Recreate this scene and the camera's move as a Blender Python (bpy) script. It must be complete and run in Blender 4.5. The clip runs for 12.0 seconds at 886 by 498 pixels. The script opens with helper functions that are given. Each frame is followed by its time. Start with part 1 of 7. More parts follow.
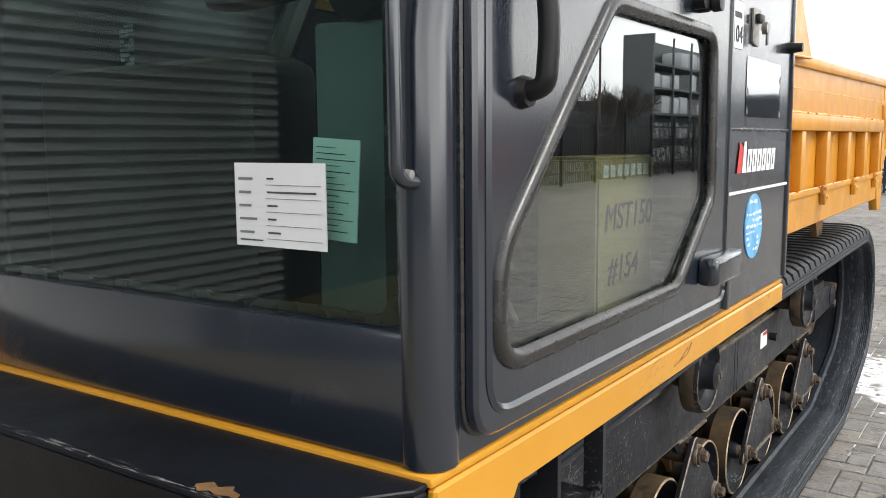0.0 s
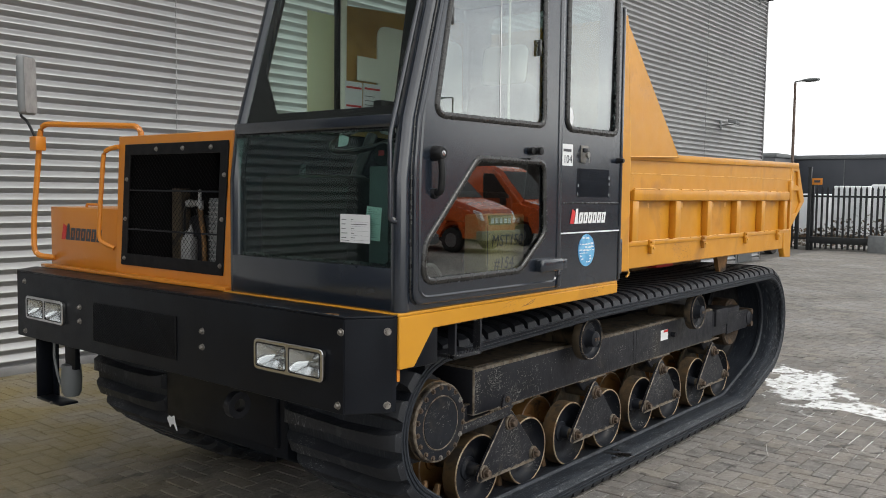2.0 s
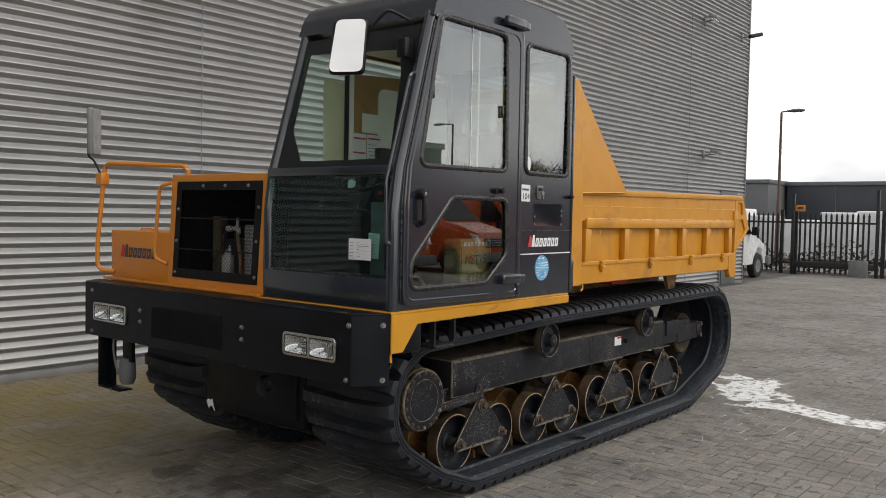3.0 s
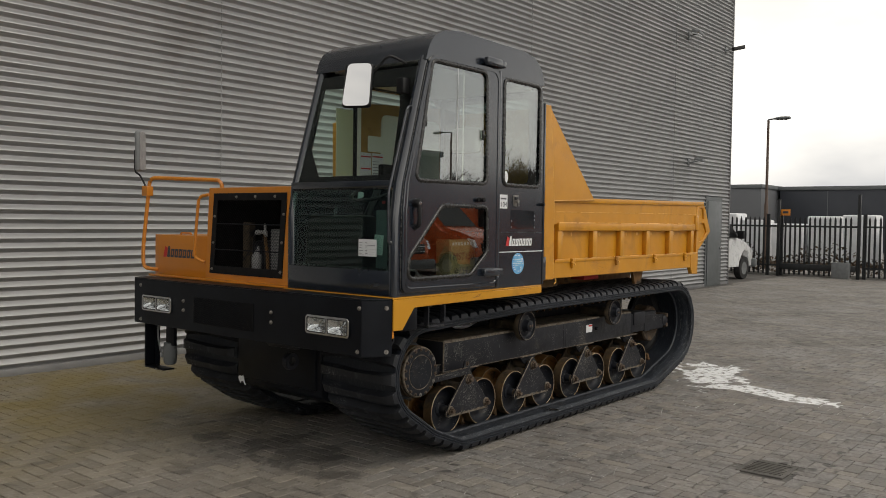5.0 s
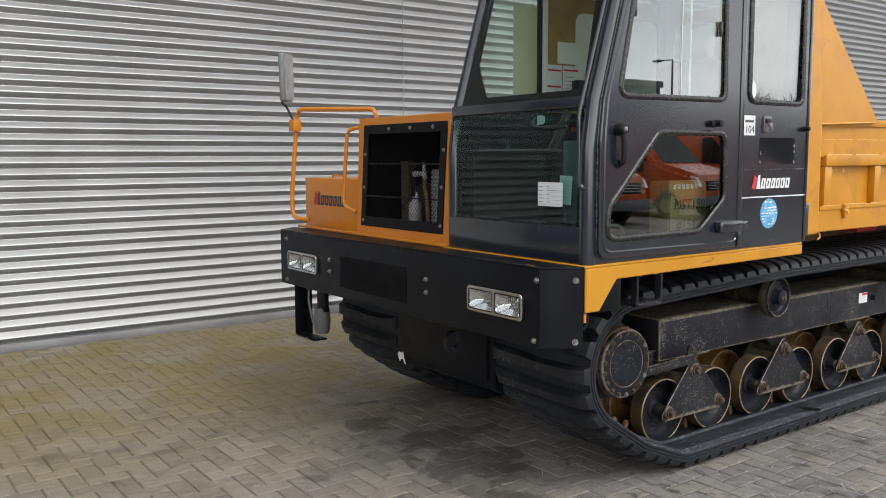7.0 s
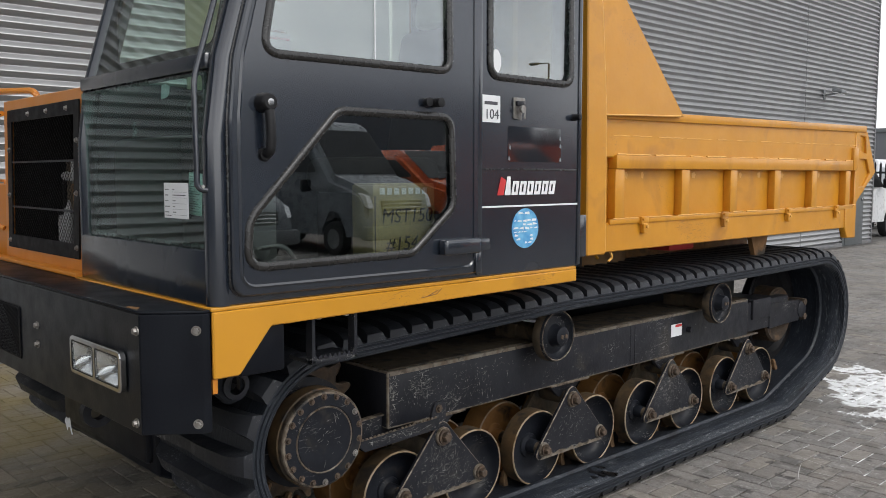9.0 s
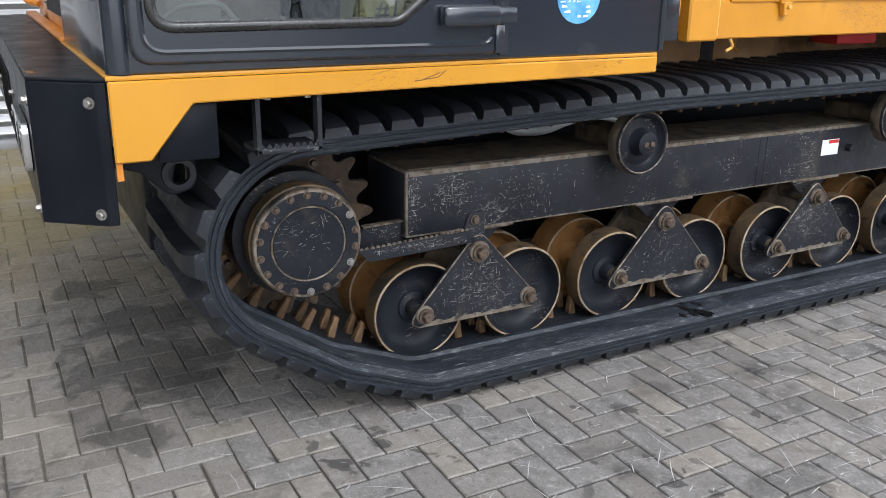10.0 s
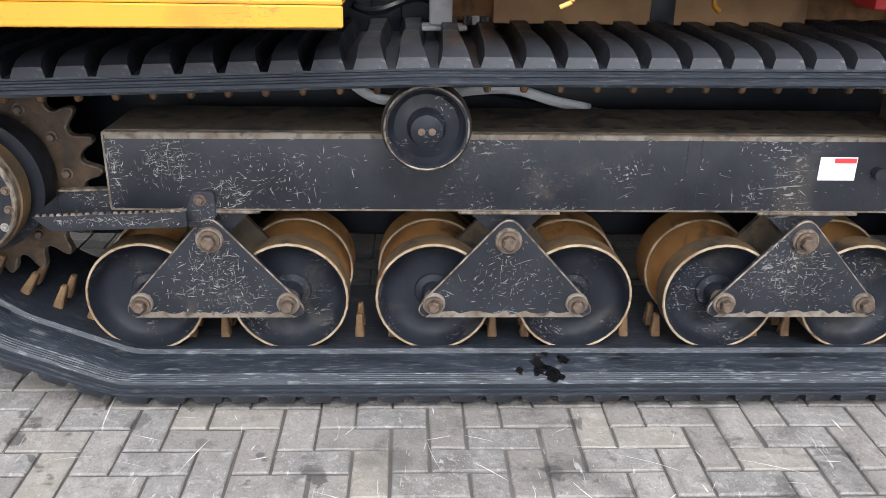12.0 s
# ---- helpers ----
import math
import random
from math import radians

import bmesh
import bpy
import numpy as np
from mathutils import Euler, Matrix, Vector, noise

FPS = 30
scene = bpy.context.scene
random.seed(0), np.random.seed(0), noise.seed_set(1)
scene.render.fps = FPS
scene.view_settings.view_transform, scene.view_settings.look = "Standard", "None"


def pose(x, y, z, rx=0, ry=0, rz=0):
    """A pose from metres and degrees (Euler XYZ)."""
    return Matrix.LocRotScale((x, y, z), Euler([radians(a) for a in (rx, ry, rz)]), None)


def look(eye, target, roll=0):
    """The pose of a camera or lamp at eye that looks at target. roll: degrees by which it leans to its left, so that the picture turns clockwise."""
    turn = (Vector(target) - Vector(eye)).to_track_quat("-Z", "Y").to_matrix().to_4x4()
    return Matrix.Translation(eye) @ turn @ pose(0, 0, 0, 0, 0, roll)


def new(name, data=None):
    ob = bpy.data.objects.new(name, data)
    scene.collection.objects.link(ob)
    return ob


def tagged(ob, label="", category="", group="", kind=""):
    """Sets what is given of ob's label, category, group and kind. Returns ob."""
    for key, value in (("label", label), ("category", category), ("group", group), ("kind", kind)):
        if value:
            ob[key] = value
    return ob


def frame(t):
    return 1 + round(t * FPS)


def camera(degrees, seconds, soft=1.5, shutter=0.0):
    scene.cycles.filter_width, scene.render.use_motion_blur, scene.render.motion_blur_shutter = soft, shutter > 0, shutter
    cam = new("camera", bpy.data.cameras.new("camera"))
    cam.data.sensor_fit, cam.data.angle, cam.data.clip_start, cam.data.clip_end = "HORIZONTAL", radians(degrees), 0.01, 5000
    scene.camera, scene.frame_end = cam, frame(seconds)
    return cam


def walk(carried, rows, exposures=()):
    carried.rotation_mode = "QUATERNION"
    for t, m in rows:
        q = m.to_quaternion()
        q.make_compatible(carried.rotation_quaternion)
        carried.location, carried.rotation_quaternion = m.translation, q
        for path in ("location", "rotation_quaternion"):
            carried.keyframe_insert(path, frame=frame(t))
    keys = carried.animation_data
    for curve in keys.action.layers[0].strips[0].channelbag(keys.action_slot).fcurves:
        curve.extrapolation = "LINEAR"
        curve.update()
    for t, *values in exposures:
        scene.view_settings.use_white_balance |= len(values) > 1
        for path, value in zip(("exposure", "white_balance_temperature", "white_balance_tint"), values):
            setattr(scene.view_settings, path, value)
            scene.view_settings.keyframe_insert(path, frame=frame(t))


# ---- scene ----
cam = camera(54.7, 12.0, soft=0.9)
PATH = [
    (0, (-0.035, 0.033, 1.593), (-1.152, 1.673, 1.341), -0.5),
    (0.5, (0.381, -0.289, 1.592), (-0.862, 1.267, 1.406), -0.2),
    (1, (0.778, -0.687, 1.61), (-0.475, 0.861, 1.425), 0.7),
    (1.5, (1.136, -1.11, 1.653), (-0.119, 0.439, 1.494), 0.9),
    (2, (1.517, -1.508, 1.658), (0.254, 0.037, 1.524), 0.7),
    (2.5, (1.904, -1.937, 1.685), (0.639, -0.393, 1.561), 0.8),
    (3, (2.296, -2.305, 1.702), (1.028, -0.761, 1.62), 1.1),
    (3.2, (2.422, -2.453, 1.697), (1.153, -0.909, 1.617), 1.2),
    (5, (3.022, -3.096, 1.697), (1.752, -1.552, 1.629), 0.8),
    (5.5, (2.777, -2.868, 1.694), (1.439, -1.387, 1.571), 0.5),
    (6, (2.504, -2.579, 1.672), (1.022, -1.263, 1.401), -1.3),
    (6.5, (2.254, -2.21, 1.692), (0.684, -1.019, 1.352), -1.5),
    (6.7, (2.153, -2.074, 1.688), (0.56, -0.905, 1.38), -0.8),
    (8.3, (1.753, -0.956, 1.646), (0.218, 0.322, 1.751), -0.3),
    (8.5, (1.695, -0.787, 1.618), (0.187, 0.526, 1.654), 0.0),
    (9, (1.653, -0.381, 1.591), (0.2, 0.982, 1.418), 0.0),
    (9.3, (1.676, -0.068, 1.544), (0.211, 1.259, 1.239), 0.2),
    (9.5, (1.667, 0.087, 1.541), (0.167, 1.339, 1.115), 0.8),
    (10, (1.578, 0.533, 1.467), (-0.091, 1.438, 0.837), 0.8),
    (10.5, (1.525, 0.997, 1.442), (-0.286, 1.479, 0.744), -1.5),
    (11, (1.498, 1.517, 1.413), (-0.354, 1.834, 0.728), 0.0),
    (11.5, (1.434, 2.073, 1.408), (-0.406, 2.284, 0.653), 0.8),
    (12, (1.428, 2.629, 1.413), (-0.426, 2.705, 0.665), 1.0),
]
EXPOSURE = [(0.0, 0.86, 6650, 8), (0.5, 0.66, 5850, 3), (1.5, 0.46, 6250, 6), (2.5, 0.05, 6850, 9), (3.2, -0.1, 6850, 10), (5.0, -0.36, 7150, 9), (5.5, -0.50, 7150, 10), (5.9, -0.15, 7000, 10), (6.5, 0.52, 6700, 10),
            (8.3, 0.15, 6450, 9), (9.0, 0.18, 6450, 10), (9.6, 0.46, 6150, 10), (10.0, 0.82, 6050, 10), (10.5, 1.06, 5950, 11), (11.2, 1.25, 6050, 11), (12.0, 1.5, 6150, 11)]
walk(cam, [(t, look(eye, target, roll)) for t, eye, target, roll in PATH], EXPOSURE)

# ---- world and light ----
world = bpy.data.worlds.new("overcast")
scene.world = world
world.use_nodes = True
wn, wl = world.node_tree.nodes, world.node_tree.links
wn.clear()
sky = wn.new("ShaderNodeTexSky")
sky.sky_type = "NISHITA"
sky.sun_disc = False
sky.sun_elevation = radians(45)
sky.sun_rotation = radians(81)
sky.dust_density = 4.0
sky.air_density = 1.0
grey = wn.new("ShaderNodeHueSaturation")
grey.inputs["Saturation"].default_value = 0.12
tc = wn.new("ShaderNodeTexCoord")
mp = wn.new("ShaderNodeMapping")
mp.inputs["Scale"].default_value = (1.0, 1.0, 2.6)
cloud = wn.new("ShaderNodeTexNoise")
cloud.inputs["Scale"].default_value = 2.2
cloud.inputs["Detail"].default_value = 6.0
ramp = wn.new("ShaderNodeValToRGB")
ramp.color_ramp.elements[0].position = 0.35
ramp.color_ramp.elements[0].color = (0.58, 0.60, 0.64, 1)
ramp.color_ramp.elements[1].position = 0.62
ramp.color_ramp.elements[1].color = (1.15, 1.14, 1.12, 1)
mul = wn.new("ShaderNodeMix")
mul.data_type, mul.blend_type = "RGBA", "MULTIPLY"
mul.inputs[0].default_value = 1.0
lift = wn.new("ShaderNodeMix")
lift.data_type, lift.blend_type = "RGBA", "MIX"
lift.inputs[0].default_value = 0.65
lift.inputs[7].default_value = (8.5, 8.6, 8.8, 1)
bg = wn.new("ShaderNodeBackground")
bg.inputs["Strength"].default_value = 0.165
wo = wn.new("ShaderNodeOutputWorld")
wl.new(sky.outputs[0], grey.inputs["Color"])
wl.new(grey.outputs[0], lift.inputs[6])
wl.new(tc.outputs["Generated"], mp.inputs[0])
wl.new(mp.outputs[0], cloud.inputs["Vector"])
wl.new(cloud.outputs["Fac"], ramp.inputs[0])
wl.new(lift.outputs[2], mul.inputs[6])
wl.new(ramp.outputs[0], mul.inputs[7])
sepz = wn.new("ShaderNodeSeparateXYZ")
rise = wn.new("ShaderNodeMapRange")
rise.interpolation_type = "SMOOTHSTEP"
for key, val in (("From Min", 0.0), ("From Max", 0.55), ("To Min", 1.42), ("To Max", 0.88)):
    rise.inputs[key].default_value = val
wl.new(tc.outputs["Generated"], sepz.inputs[0])
wl.new(sepz.outputs["Z"], rise.inputs["Value"])
haze = wn.new("ShaderNodeMix")
haze.data_type, haze.blend_type = "RGBA", "MULTIPLY"
haze.inputs[0].default_value = 1.0
wl.new(mul.outputs[2], haze.inputs[6])
wl.new(rise.outputs["Result"], haze.inputs[7])
wl.new(haze.outputs[2], bg.inputs["Color"])
wl.new(bg.outputs[0], wo.inputs["Surface"])
sun = new("sun", bpy.data.lights.new("sun", "SUN"))
sun.data.energy = 0.9
sun.data.angle = radians(25)
sun.data.color = (1.0, 0.97, 0.92)
sun.matrix_world = look((6.5, 1.0, 6.5), (0, 0, 0))


# ---- materials ----
def material(name, c1, c2, scale=6.0, rough=0.5, metal=0.0, bump=0.0, fine=60.0, wear=None, wear_at=0.66,
             dirt=None, dirt_at=0.55, dirt_scale=2.5, rough_var=0.15, coat=0.0, wear_thin=1.0, spec=0.5, coat_ior=1.5, coat_rough=0.09):
    """Two mixed tones, with fine relief, light scratches (wear) and soft stains (dirt)."""
    m = bpy.data.materials.new(name)
    m.use_nodes = True
    n, l = m.node_tree.nodes, m.node_tree.links
    b = n["Principled BSDF"]
    tex = n.new("ShaderNodeTexCoord")

    def noise_tex(s, detail=5.0, vec=None, distort=0.0):
        t = n.new("ShaderNodeTexNoise")
        t.inputs["Scale"].default_value, t.inputs["Detail"].default_value, t.inputs["Distortion"].default_value = s, detail, distort
        l.new(vec or tex.outputs["Object"], t.inputs["Vector"])
        return t

    def mix(a_col, b_col, fac):
        x = n.new("ShaderNodeMix")
        x.data_type = "RGBA"
        for src, i in ((a_col, 6), (b_col, 7)):
            if isinstance(src, tuple):
                x.inputs[i].default_value = (*src, 1)
            else:
                l.new(src, x.inputs[i])
        l.new(fac, x.inputs[0])
        return x.outputs[2]

    def step(src, lo, hi):
        r = n.new("ShaderNodeMapRange")
        r.inputs["From Min"].default_value, r.inputs["From Max"].default_value = lo, hi
        l.new(src, r.inputs["Value"])
        return r.outputs["Result"]

    big = noise_tex(scale)
    col = mix(c1, c2, step(big.outputs["Fac"], 0.35, 0.65))
    rsrc = step(noise_tex(scale * 3).outputs["Fac"], 0.3, 0.7)
    rr = n.new("ShaderNodeMapRange")
    rr.inputs["To Min"].default_value, rr.inputs["To Max"].default_value = max(0.02, rough - rough_var * 0.5), min(1.0, rough + rough_var * 0.5)
    l.new(rsrc, rr.inputs["Value"])
    rough_out = rr.outputs["Result"]
    if dirt:
        d = step(noise_tex(dirt_scale, 8.0, distort=0.6).outputs["Fac"], dirt_at, dirt_at + 0.16)
        col = mix(col, dirt, d)
    if wear:
        def op(kind, u, v):
            x = n.new("ShaderNodeMath")
            x.operation = kind
            for i, q in ((0, u), (1, v)):
                if isinstance(q, (int, float)):
                    x.inputs[i].default_value = q
                else:
                    l.new(q, x.inputs[i])
            return x.outputs[0]

        # straight thin scratches in three directions, kept to scuffed patches
        patch = step(noise_tex(scale * 0.9, 3.0).outputs["Fac"], wear_at - 0.16, wear_at - 0.02)
        w = None
        for turn_x, turn_y, thin, length in ((8, 12, 160, 13), (96, 80, 190, 16), (-34, 40, 210, 11)):
            mpn = n.new("ShaderNodeMapping")
            mpn.vector_type = "TEXTURE"
            mpn.inputs["Rotation"].default_value = (radians(turn_x), radians(turn_y), radians(turn_y))
            mpn.inputs["Scale"].default_value = tuple(wear_thin / q for q in (thin * 0.5, length, thin))
            l.new(tex.outputs["Object"], mpn.inputs[0])
            one = step(noise_tex(1.0, 1.0, mpn.outputs[0]).outputs["Fac"], 0.665, 0.70)
            w = one if w is None else op("MAXIMUM", w, one)
        speck = step(noise_tex(130, 2.0).outputs["Fac"], 0.70, 0.74)
        w = op("MULTIPLY", op("MAXIMUM", w, speck), patch)
        col = mix(col, wear, w)
    l.new(col, b.inputs["Base Color"])
    l.new(rough_out, b.inputs["Roughness"])
    b.inputs["Metallic"].default_value = metal
    b.inputs["Coat Weight"].default_value = coat
    b.inputs["Specular IOR Level"].default_value = spec
    b.inputs["Coat Roughness"].default_value = coat_rough
    b.inputs["Coat IOR"].default_value = coat_ior
    if bump:
        bn = n.new("ShaderNodeBump")
        bn.inputs["Strength"].default_value = bump
        bn.inputs["Distance"].default_value = 0.004
        l.new(noise_tex(fine, 6.0).outputs["Fac"], bn.inputs["Height"])
        l.new(bn.outputs[0], b.inputs["Normal"])
    return m


def glass_material(name, tint, rough=0.0, ior=1.5):
    m = bpy.data.materials.new(name)
    m.use_nodes = True
    b = m.node_tree.nodes["Principled BSDF"]
    b.inputs["Base Color"].default_value = (*tint, 1)
    b.inputs["Roughness"].default_value = rough
    b.inputs["Transmission Weight"].default_value = 1.0
    b.inputs["IOR"].default_value = ior
    return m


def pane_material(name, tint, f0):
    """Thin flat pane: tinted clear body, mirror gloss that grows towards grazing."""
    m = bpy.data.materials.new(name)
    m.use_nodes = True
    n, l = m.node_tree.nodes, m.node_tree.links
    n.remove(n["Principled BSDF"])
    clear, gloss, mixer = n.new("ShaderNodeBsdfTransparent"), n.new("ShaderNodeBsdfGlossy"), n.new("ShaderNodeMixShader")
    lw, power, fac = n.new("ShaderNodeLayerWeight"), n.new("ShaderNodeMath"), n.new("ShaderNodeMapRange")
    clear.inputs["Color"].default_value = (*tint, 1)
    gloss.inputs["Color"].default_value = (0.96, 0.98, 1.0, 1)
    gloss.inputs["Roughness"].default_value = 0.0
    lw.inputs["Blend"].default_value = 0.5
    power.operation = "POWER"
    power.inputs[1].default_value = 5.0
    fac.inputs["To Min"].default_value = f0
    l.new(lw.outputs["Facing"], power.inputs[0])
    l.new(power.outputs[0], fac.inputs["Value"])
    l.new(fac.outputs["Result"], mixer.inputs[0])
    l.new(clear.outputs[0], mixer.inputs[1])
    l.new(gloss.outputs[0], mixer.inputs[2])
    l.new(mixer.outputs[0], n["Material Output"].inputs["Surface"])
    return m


CAB = material("cab_paint", (0.008, 0.012, 0.020), (0.012, 0.017, 0.026), 3, 0.35, 0, 0.03, 200, dirt=(0.030, 0.034, 0.041), dirt_at=0.68, rough_var=0.12, coat=1.0, spec=0.1, coat_ior=1.78, coat_rough=0.17)
BLACK = material("black_paint", (0.004, 0.005, 0.008), (0.007, 0.009, 0.013), 4, 0.36, 0, 0.1, 120, dirt=(0.015, 0.016, 0.018), dirt_at=0.66, spec=0.20)
YELLOW = material("yellow_paint", (0.53, 0.245, 0.020), (0.58, 0.27, 0.024), 2.5, 0.34, 0, 0.06, 150, dirt=(0.43, 0.19, 0.02), dirt_at=0.66, wear=(0.32, 0.14, 0.03), wear_at=0.72, coat=0.15, spec=0.35)
ORANGE = material("orange_paint", (0.55, 0.19, 0.018), (0.60, 0.215, 0.02), 2.5, 0.36, 0, 0.06, 150, dirt=(0.36, 0.13, 0.018), dirt_at=0.66, coat=0.2)
BED = material("bed_paint", (0.53, 0.228, 0.012), (0.60, 0.266, 0.017), 3.5, 0.44, 0, 0.12, 50, dirt=(0.40, 0.17, 0.022), dirt_at=0.56, dirt_scale=3.5, wear=(0.32, 0.13, 0.03), wear_at=0.74, coat=0.22, coat_rough=0.22)
RUBBER = material("track_rubber", (0.013, 0.0145, 0.018), (0.026, 0.028, 0.034), 5, 0.5, 0, 0.4, 60, dirt=(0.050, 0.053, 0.058), dirt_at=0.60, dirt_scale=9, wear=(0.15, 0.155, 0.16), wear_at=0.66, spec=0.3)
STEEL = material("worn_black_steel", (0.010, 0.011, 0.015), (0.019, 0.020, 0.025), 6, 0.45, 0.0, 0.3, 50, dirt=(0.048, 0.042, 0.035), dirt_at=0.60, dirt_scale=5, wear=(0.20, 0.195, 0.185), wear_at=0.72, spec=0.3)
MUDDY = material("muddy_steel", (0.050, 0.038, 0.024), (0.110, 0.078, 0.045), 9, 0.8, 0, 0.6, 40, dirt=(0.016, 0.014, 0.012), dirt_at=0.48, dirt_scale=9)
RUST = material("rusty_steel", (0.13, 0.066, 0.024), (0.25, 0.13, 0.048), 9, 0.75, 0.1, 0.5, 60, dirt=(0.035, 0.026, 0.018), dirt_at=0.56, dirt_scale=9)
OLIVE = material("earthy_tread", (0.050, 0.034, 0.018), (0.115, 0.068, 0.028), 10, 0.7, 0.1, 0.5, 50, dirt=(0.018, 0.015, 0.012), dirt_at=0.52, dirt_scale=11)
OCHRE = material("ochre_tread", (0.24, 0.115, 0.034), (0.34, 0.165, 0.050), 9, 0.7, 0.1, 0.5, 50, dirt=(0.05, 0.033, 0.02), dirt_at=0.56, dirt_scale=11)
DRIVE = material("sprocket_steel", (0.030, 0.021, 0.014), (0.075, 0.046, 0.024), 18, 0.7, 0.2, 0.7, 40, dirt=(0.15, 0.085, 0.038), dirt_at=0.60, dirt_scale=14)
WELD = material("weld_paint", (0.78, 0.45, 0.13), (0.70, 0.36, 0.07), 20, 0.4, 0, 0.2, 80)
HORN = material("horn_steel", (0.20, 0.112, 0.05), (0.08, 0.050, 0.028), 30, 0.7, 0.2, 0.5, 60, dirt=(0.03, 0.022, 0.015), dirt_at=0.56, dirt_scale=18)
EDGE = material("bare_worn_edge", (0.22, 0.185, 0.145), (0.085, 0.058, 0.036), 35, 0.5, 0.3, 0.3, 80, dirt=(0.026, 0.023, 0.021), dirt_at=0.50, dirt_scale=22)
DUST = material("caked_dust", (0.18, 0.158, 0.13), (0.11, 0.083, 0.058), 22, 0.9, 0, 0.5, 70, dirt=(0.045, 0.036, 0.028), dirt_at=0.54, dirt_scale=25)
SCRATCH = material("bare_metal_scratch", (0.24, 0.235, 0.22), (0.05, 0.049, 0.047), 55, 0.6, 0.1, 0)
RIM = material("worn_rim", (0.44, 0.35, 0.25), (0.28, 0.19, 0.11), 20, 0.5, 0.4, 0.3, 60, dirt=(0.11, 0.055, 0.025), dirt_at=0.58, dirt_scale=12)
WHEEL = material("wheel_disc", (0.006, 0.007, 0.011), (0.012, 0.014, 0.019), 8, 0.5, 0, 0.2, 60, dirt=(0.028, 0.026, 0.024), dirt_at=0.58, dirt_scale=9, wear=(0.16, 0.155, 0.15), wear_at=0.68, spec=0.25)
BOLT = material("zinc_bolt", (0.36, 0.35, 0.33), (0.22, 0.20, 0.18), 40, 0.4, 0.7, 0.1)
DULLBOLT = material("dull_bolt", (0.13, 0.09, 0.062), (0.06, 0.046, 0.036), 60, 0.6, 0.3, 0.3)
SEAL = material("rubber_seal", (0.014, 0.0135, 0.013), (0.022, 0.021, 0.020), 9, 0.26, 0, 0.05, spec=0.6)
OIL = material("oil_film", (0.003, 0.003, 0.004), (0.005, 0.005, 0.006), 20, 0.3, spec=0.4)
FILM = material("glossy_film", (0.006, 0.008, 0.012), (0.010, 0.012, 0.018), 3, 0.07, 0, 0.0, coat=1.0, coat_ior=2.0, coat_rough=0.05, rough_var=0.04)
LAMPSILVER = material("lamp_reflector", (0.80, 0.80, 0.80), (0.70, 0.71, 0.72), 30, 0.13, 1.0, 0.15, 90)
PLASTIC = material("black_plastic", (0.006, 0.006, 0.007), (0.010, 0.010, 0.011), 9, 0.36, 0, 0.1, spec=0.3)
GREYPL = material("grey_plastic", (0.15, 0.16, 0.165), (0.19, 0.20, 0.205), 9, 0.5, 0, 0.1)
CHROME = material("chrome", (0.62, 0.62, 0.62), (0.5, 0.5, 0.5), 9, 0.14, 1.0)
MIRROR = material("mirror_glass", (0.9, 0.9, 0.9), (0.9, 0.9, 0.9), 1, 0.02, 1.0, rough_var=0.0)
ALLOY = material("cast_alloy", (0.36, 0.36, 0.36), (0.26, 0.26, 0.26), 14, 0.55, 0.3, 0.3)
PAPER = material("white_paper", (0.74, 0.75, 0.76), (0.68, 0.69, 0.70), 8, 0.7)
GREENPAPER = material("green_paper", (0.88, 0.93, 0.90), (0.84, 0.90, 0.87), 8, 0.7)
INK = material("ink", (0.05, 0.05, 0.06), (0.07, 0.07, 0.08), 30, 0.7)
REDINK = material("red_ink", (0.55, 0.03, 0.03), (0.50, 0.03, 0.03), 30, 0.5)
WHITEINK = material("white_ink", (0.78, 0.78, 0.78), (0.7, 0.7, 0.7), 30, 0.45)
BLUEINK = material("blue_ink", (0.03, 0.22, 0.50), (0.20, 0.50, 0.72), 18, 0.45)
CARD = material("cardboard", (0.42, 0.36, 0.17), (0.48, 0.41, 0.20), 5, 0.8, 0, 0.1, 80)
VINYL = material("seat_vinyl", (0.02, 0.02, 0.022), (0.03, 0.03, 0.032), 12, 0.55, 0, 0.3)
LINER = material("cab_liner", (0.76, 0.78, 0.68), (0.80, 0.81, 0.73), 4, 0.7, 0, 0.1)
SHEET = material("corrugated_sheet", (0.345, 0.349, 0.353), (0.38, 0.381, 0.382), 0.7, 0.40, 0.72, 0.03, 90, dirt=(0.31, 0.31, 0.308), dirt_at=0.60, dirt_scale=0.9)
FLASH = material("base_flashing", (0.20, 0.20, 0.21), (0.27, 0.27, 0.27), 2, 0.5, 0.3)
DOORGREY = material("grey_door", (0.11, 0.12, 0.125), (0.13, 0.14, 0.145), 2, 0.5)
FENCE = material("fence_steel", (0.012, 0.014, 0.016), (0.02, 0.022, 0.024), 3, 0.5)
VANWHITE = material("silver_van_paint", (0.15, 0.165, 0.18), (0.18, 0.195, 0.21), 2, 0.3, coat=0.4)
VANPALE = material("white_van_paint", (0.72, 0.73, 0.74), (0.66, 0.67, 0.68), 2, 0.3, coat=0.5)
VANORANGE = material("orange_van_paint", (0.55, 0.10, 0.025), (0.60, 0.12, 0.03), 2, 0.25, coat=0.5)
TYRE = material("tyre", (0.015, 0.015, 0.016), (0.03, 0.03, 0.03), 9, 0.8)
POLE = material("lamp_pole", (0.10, 0.065, 0.05), (0.13, 0.09, 0.07), 2, 0.6)
DARKWALL = material("dark_facade", (0.035, 0.040, 0.052), (0.045, 0.050, 0.062), 0.3, 0.6)
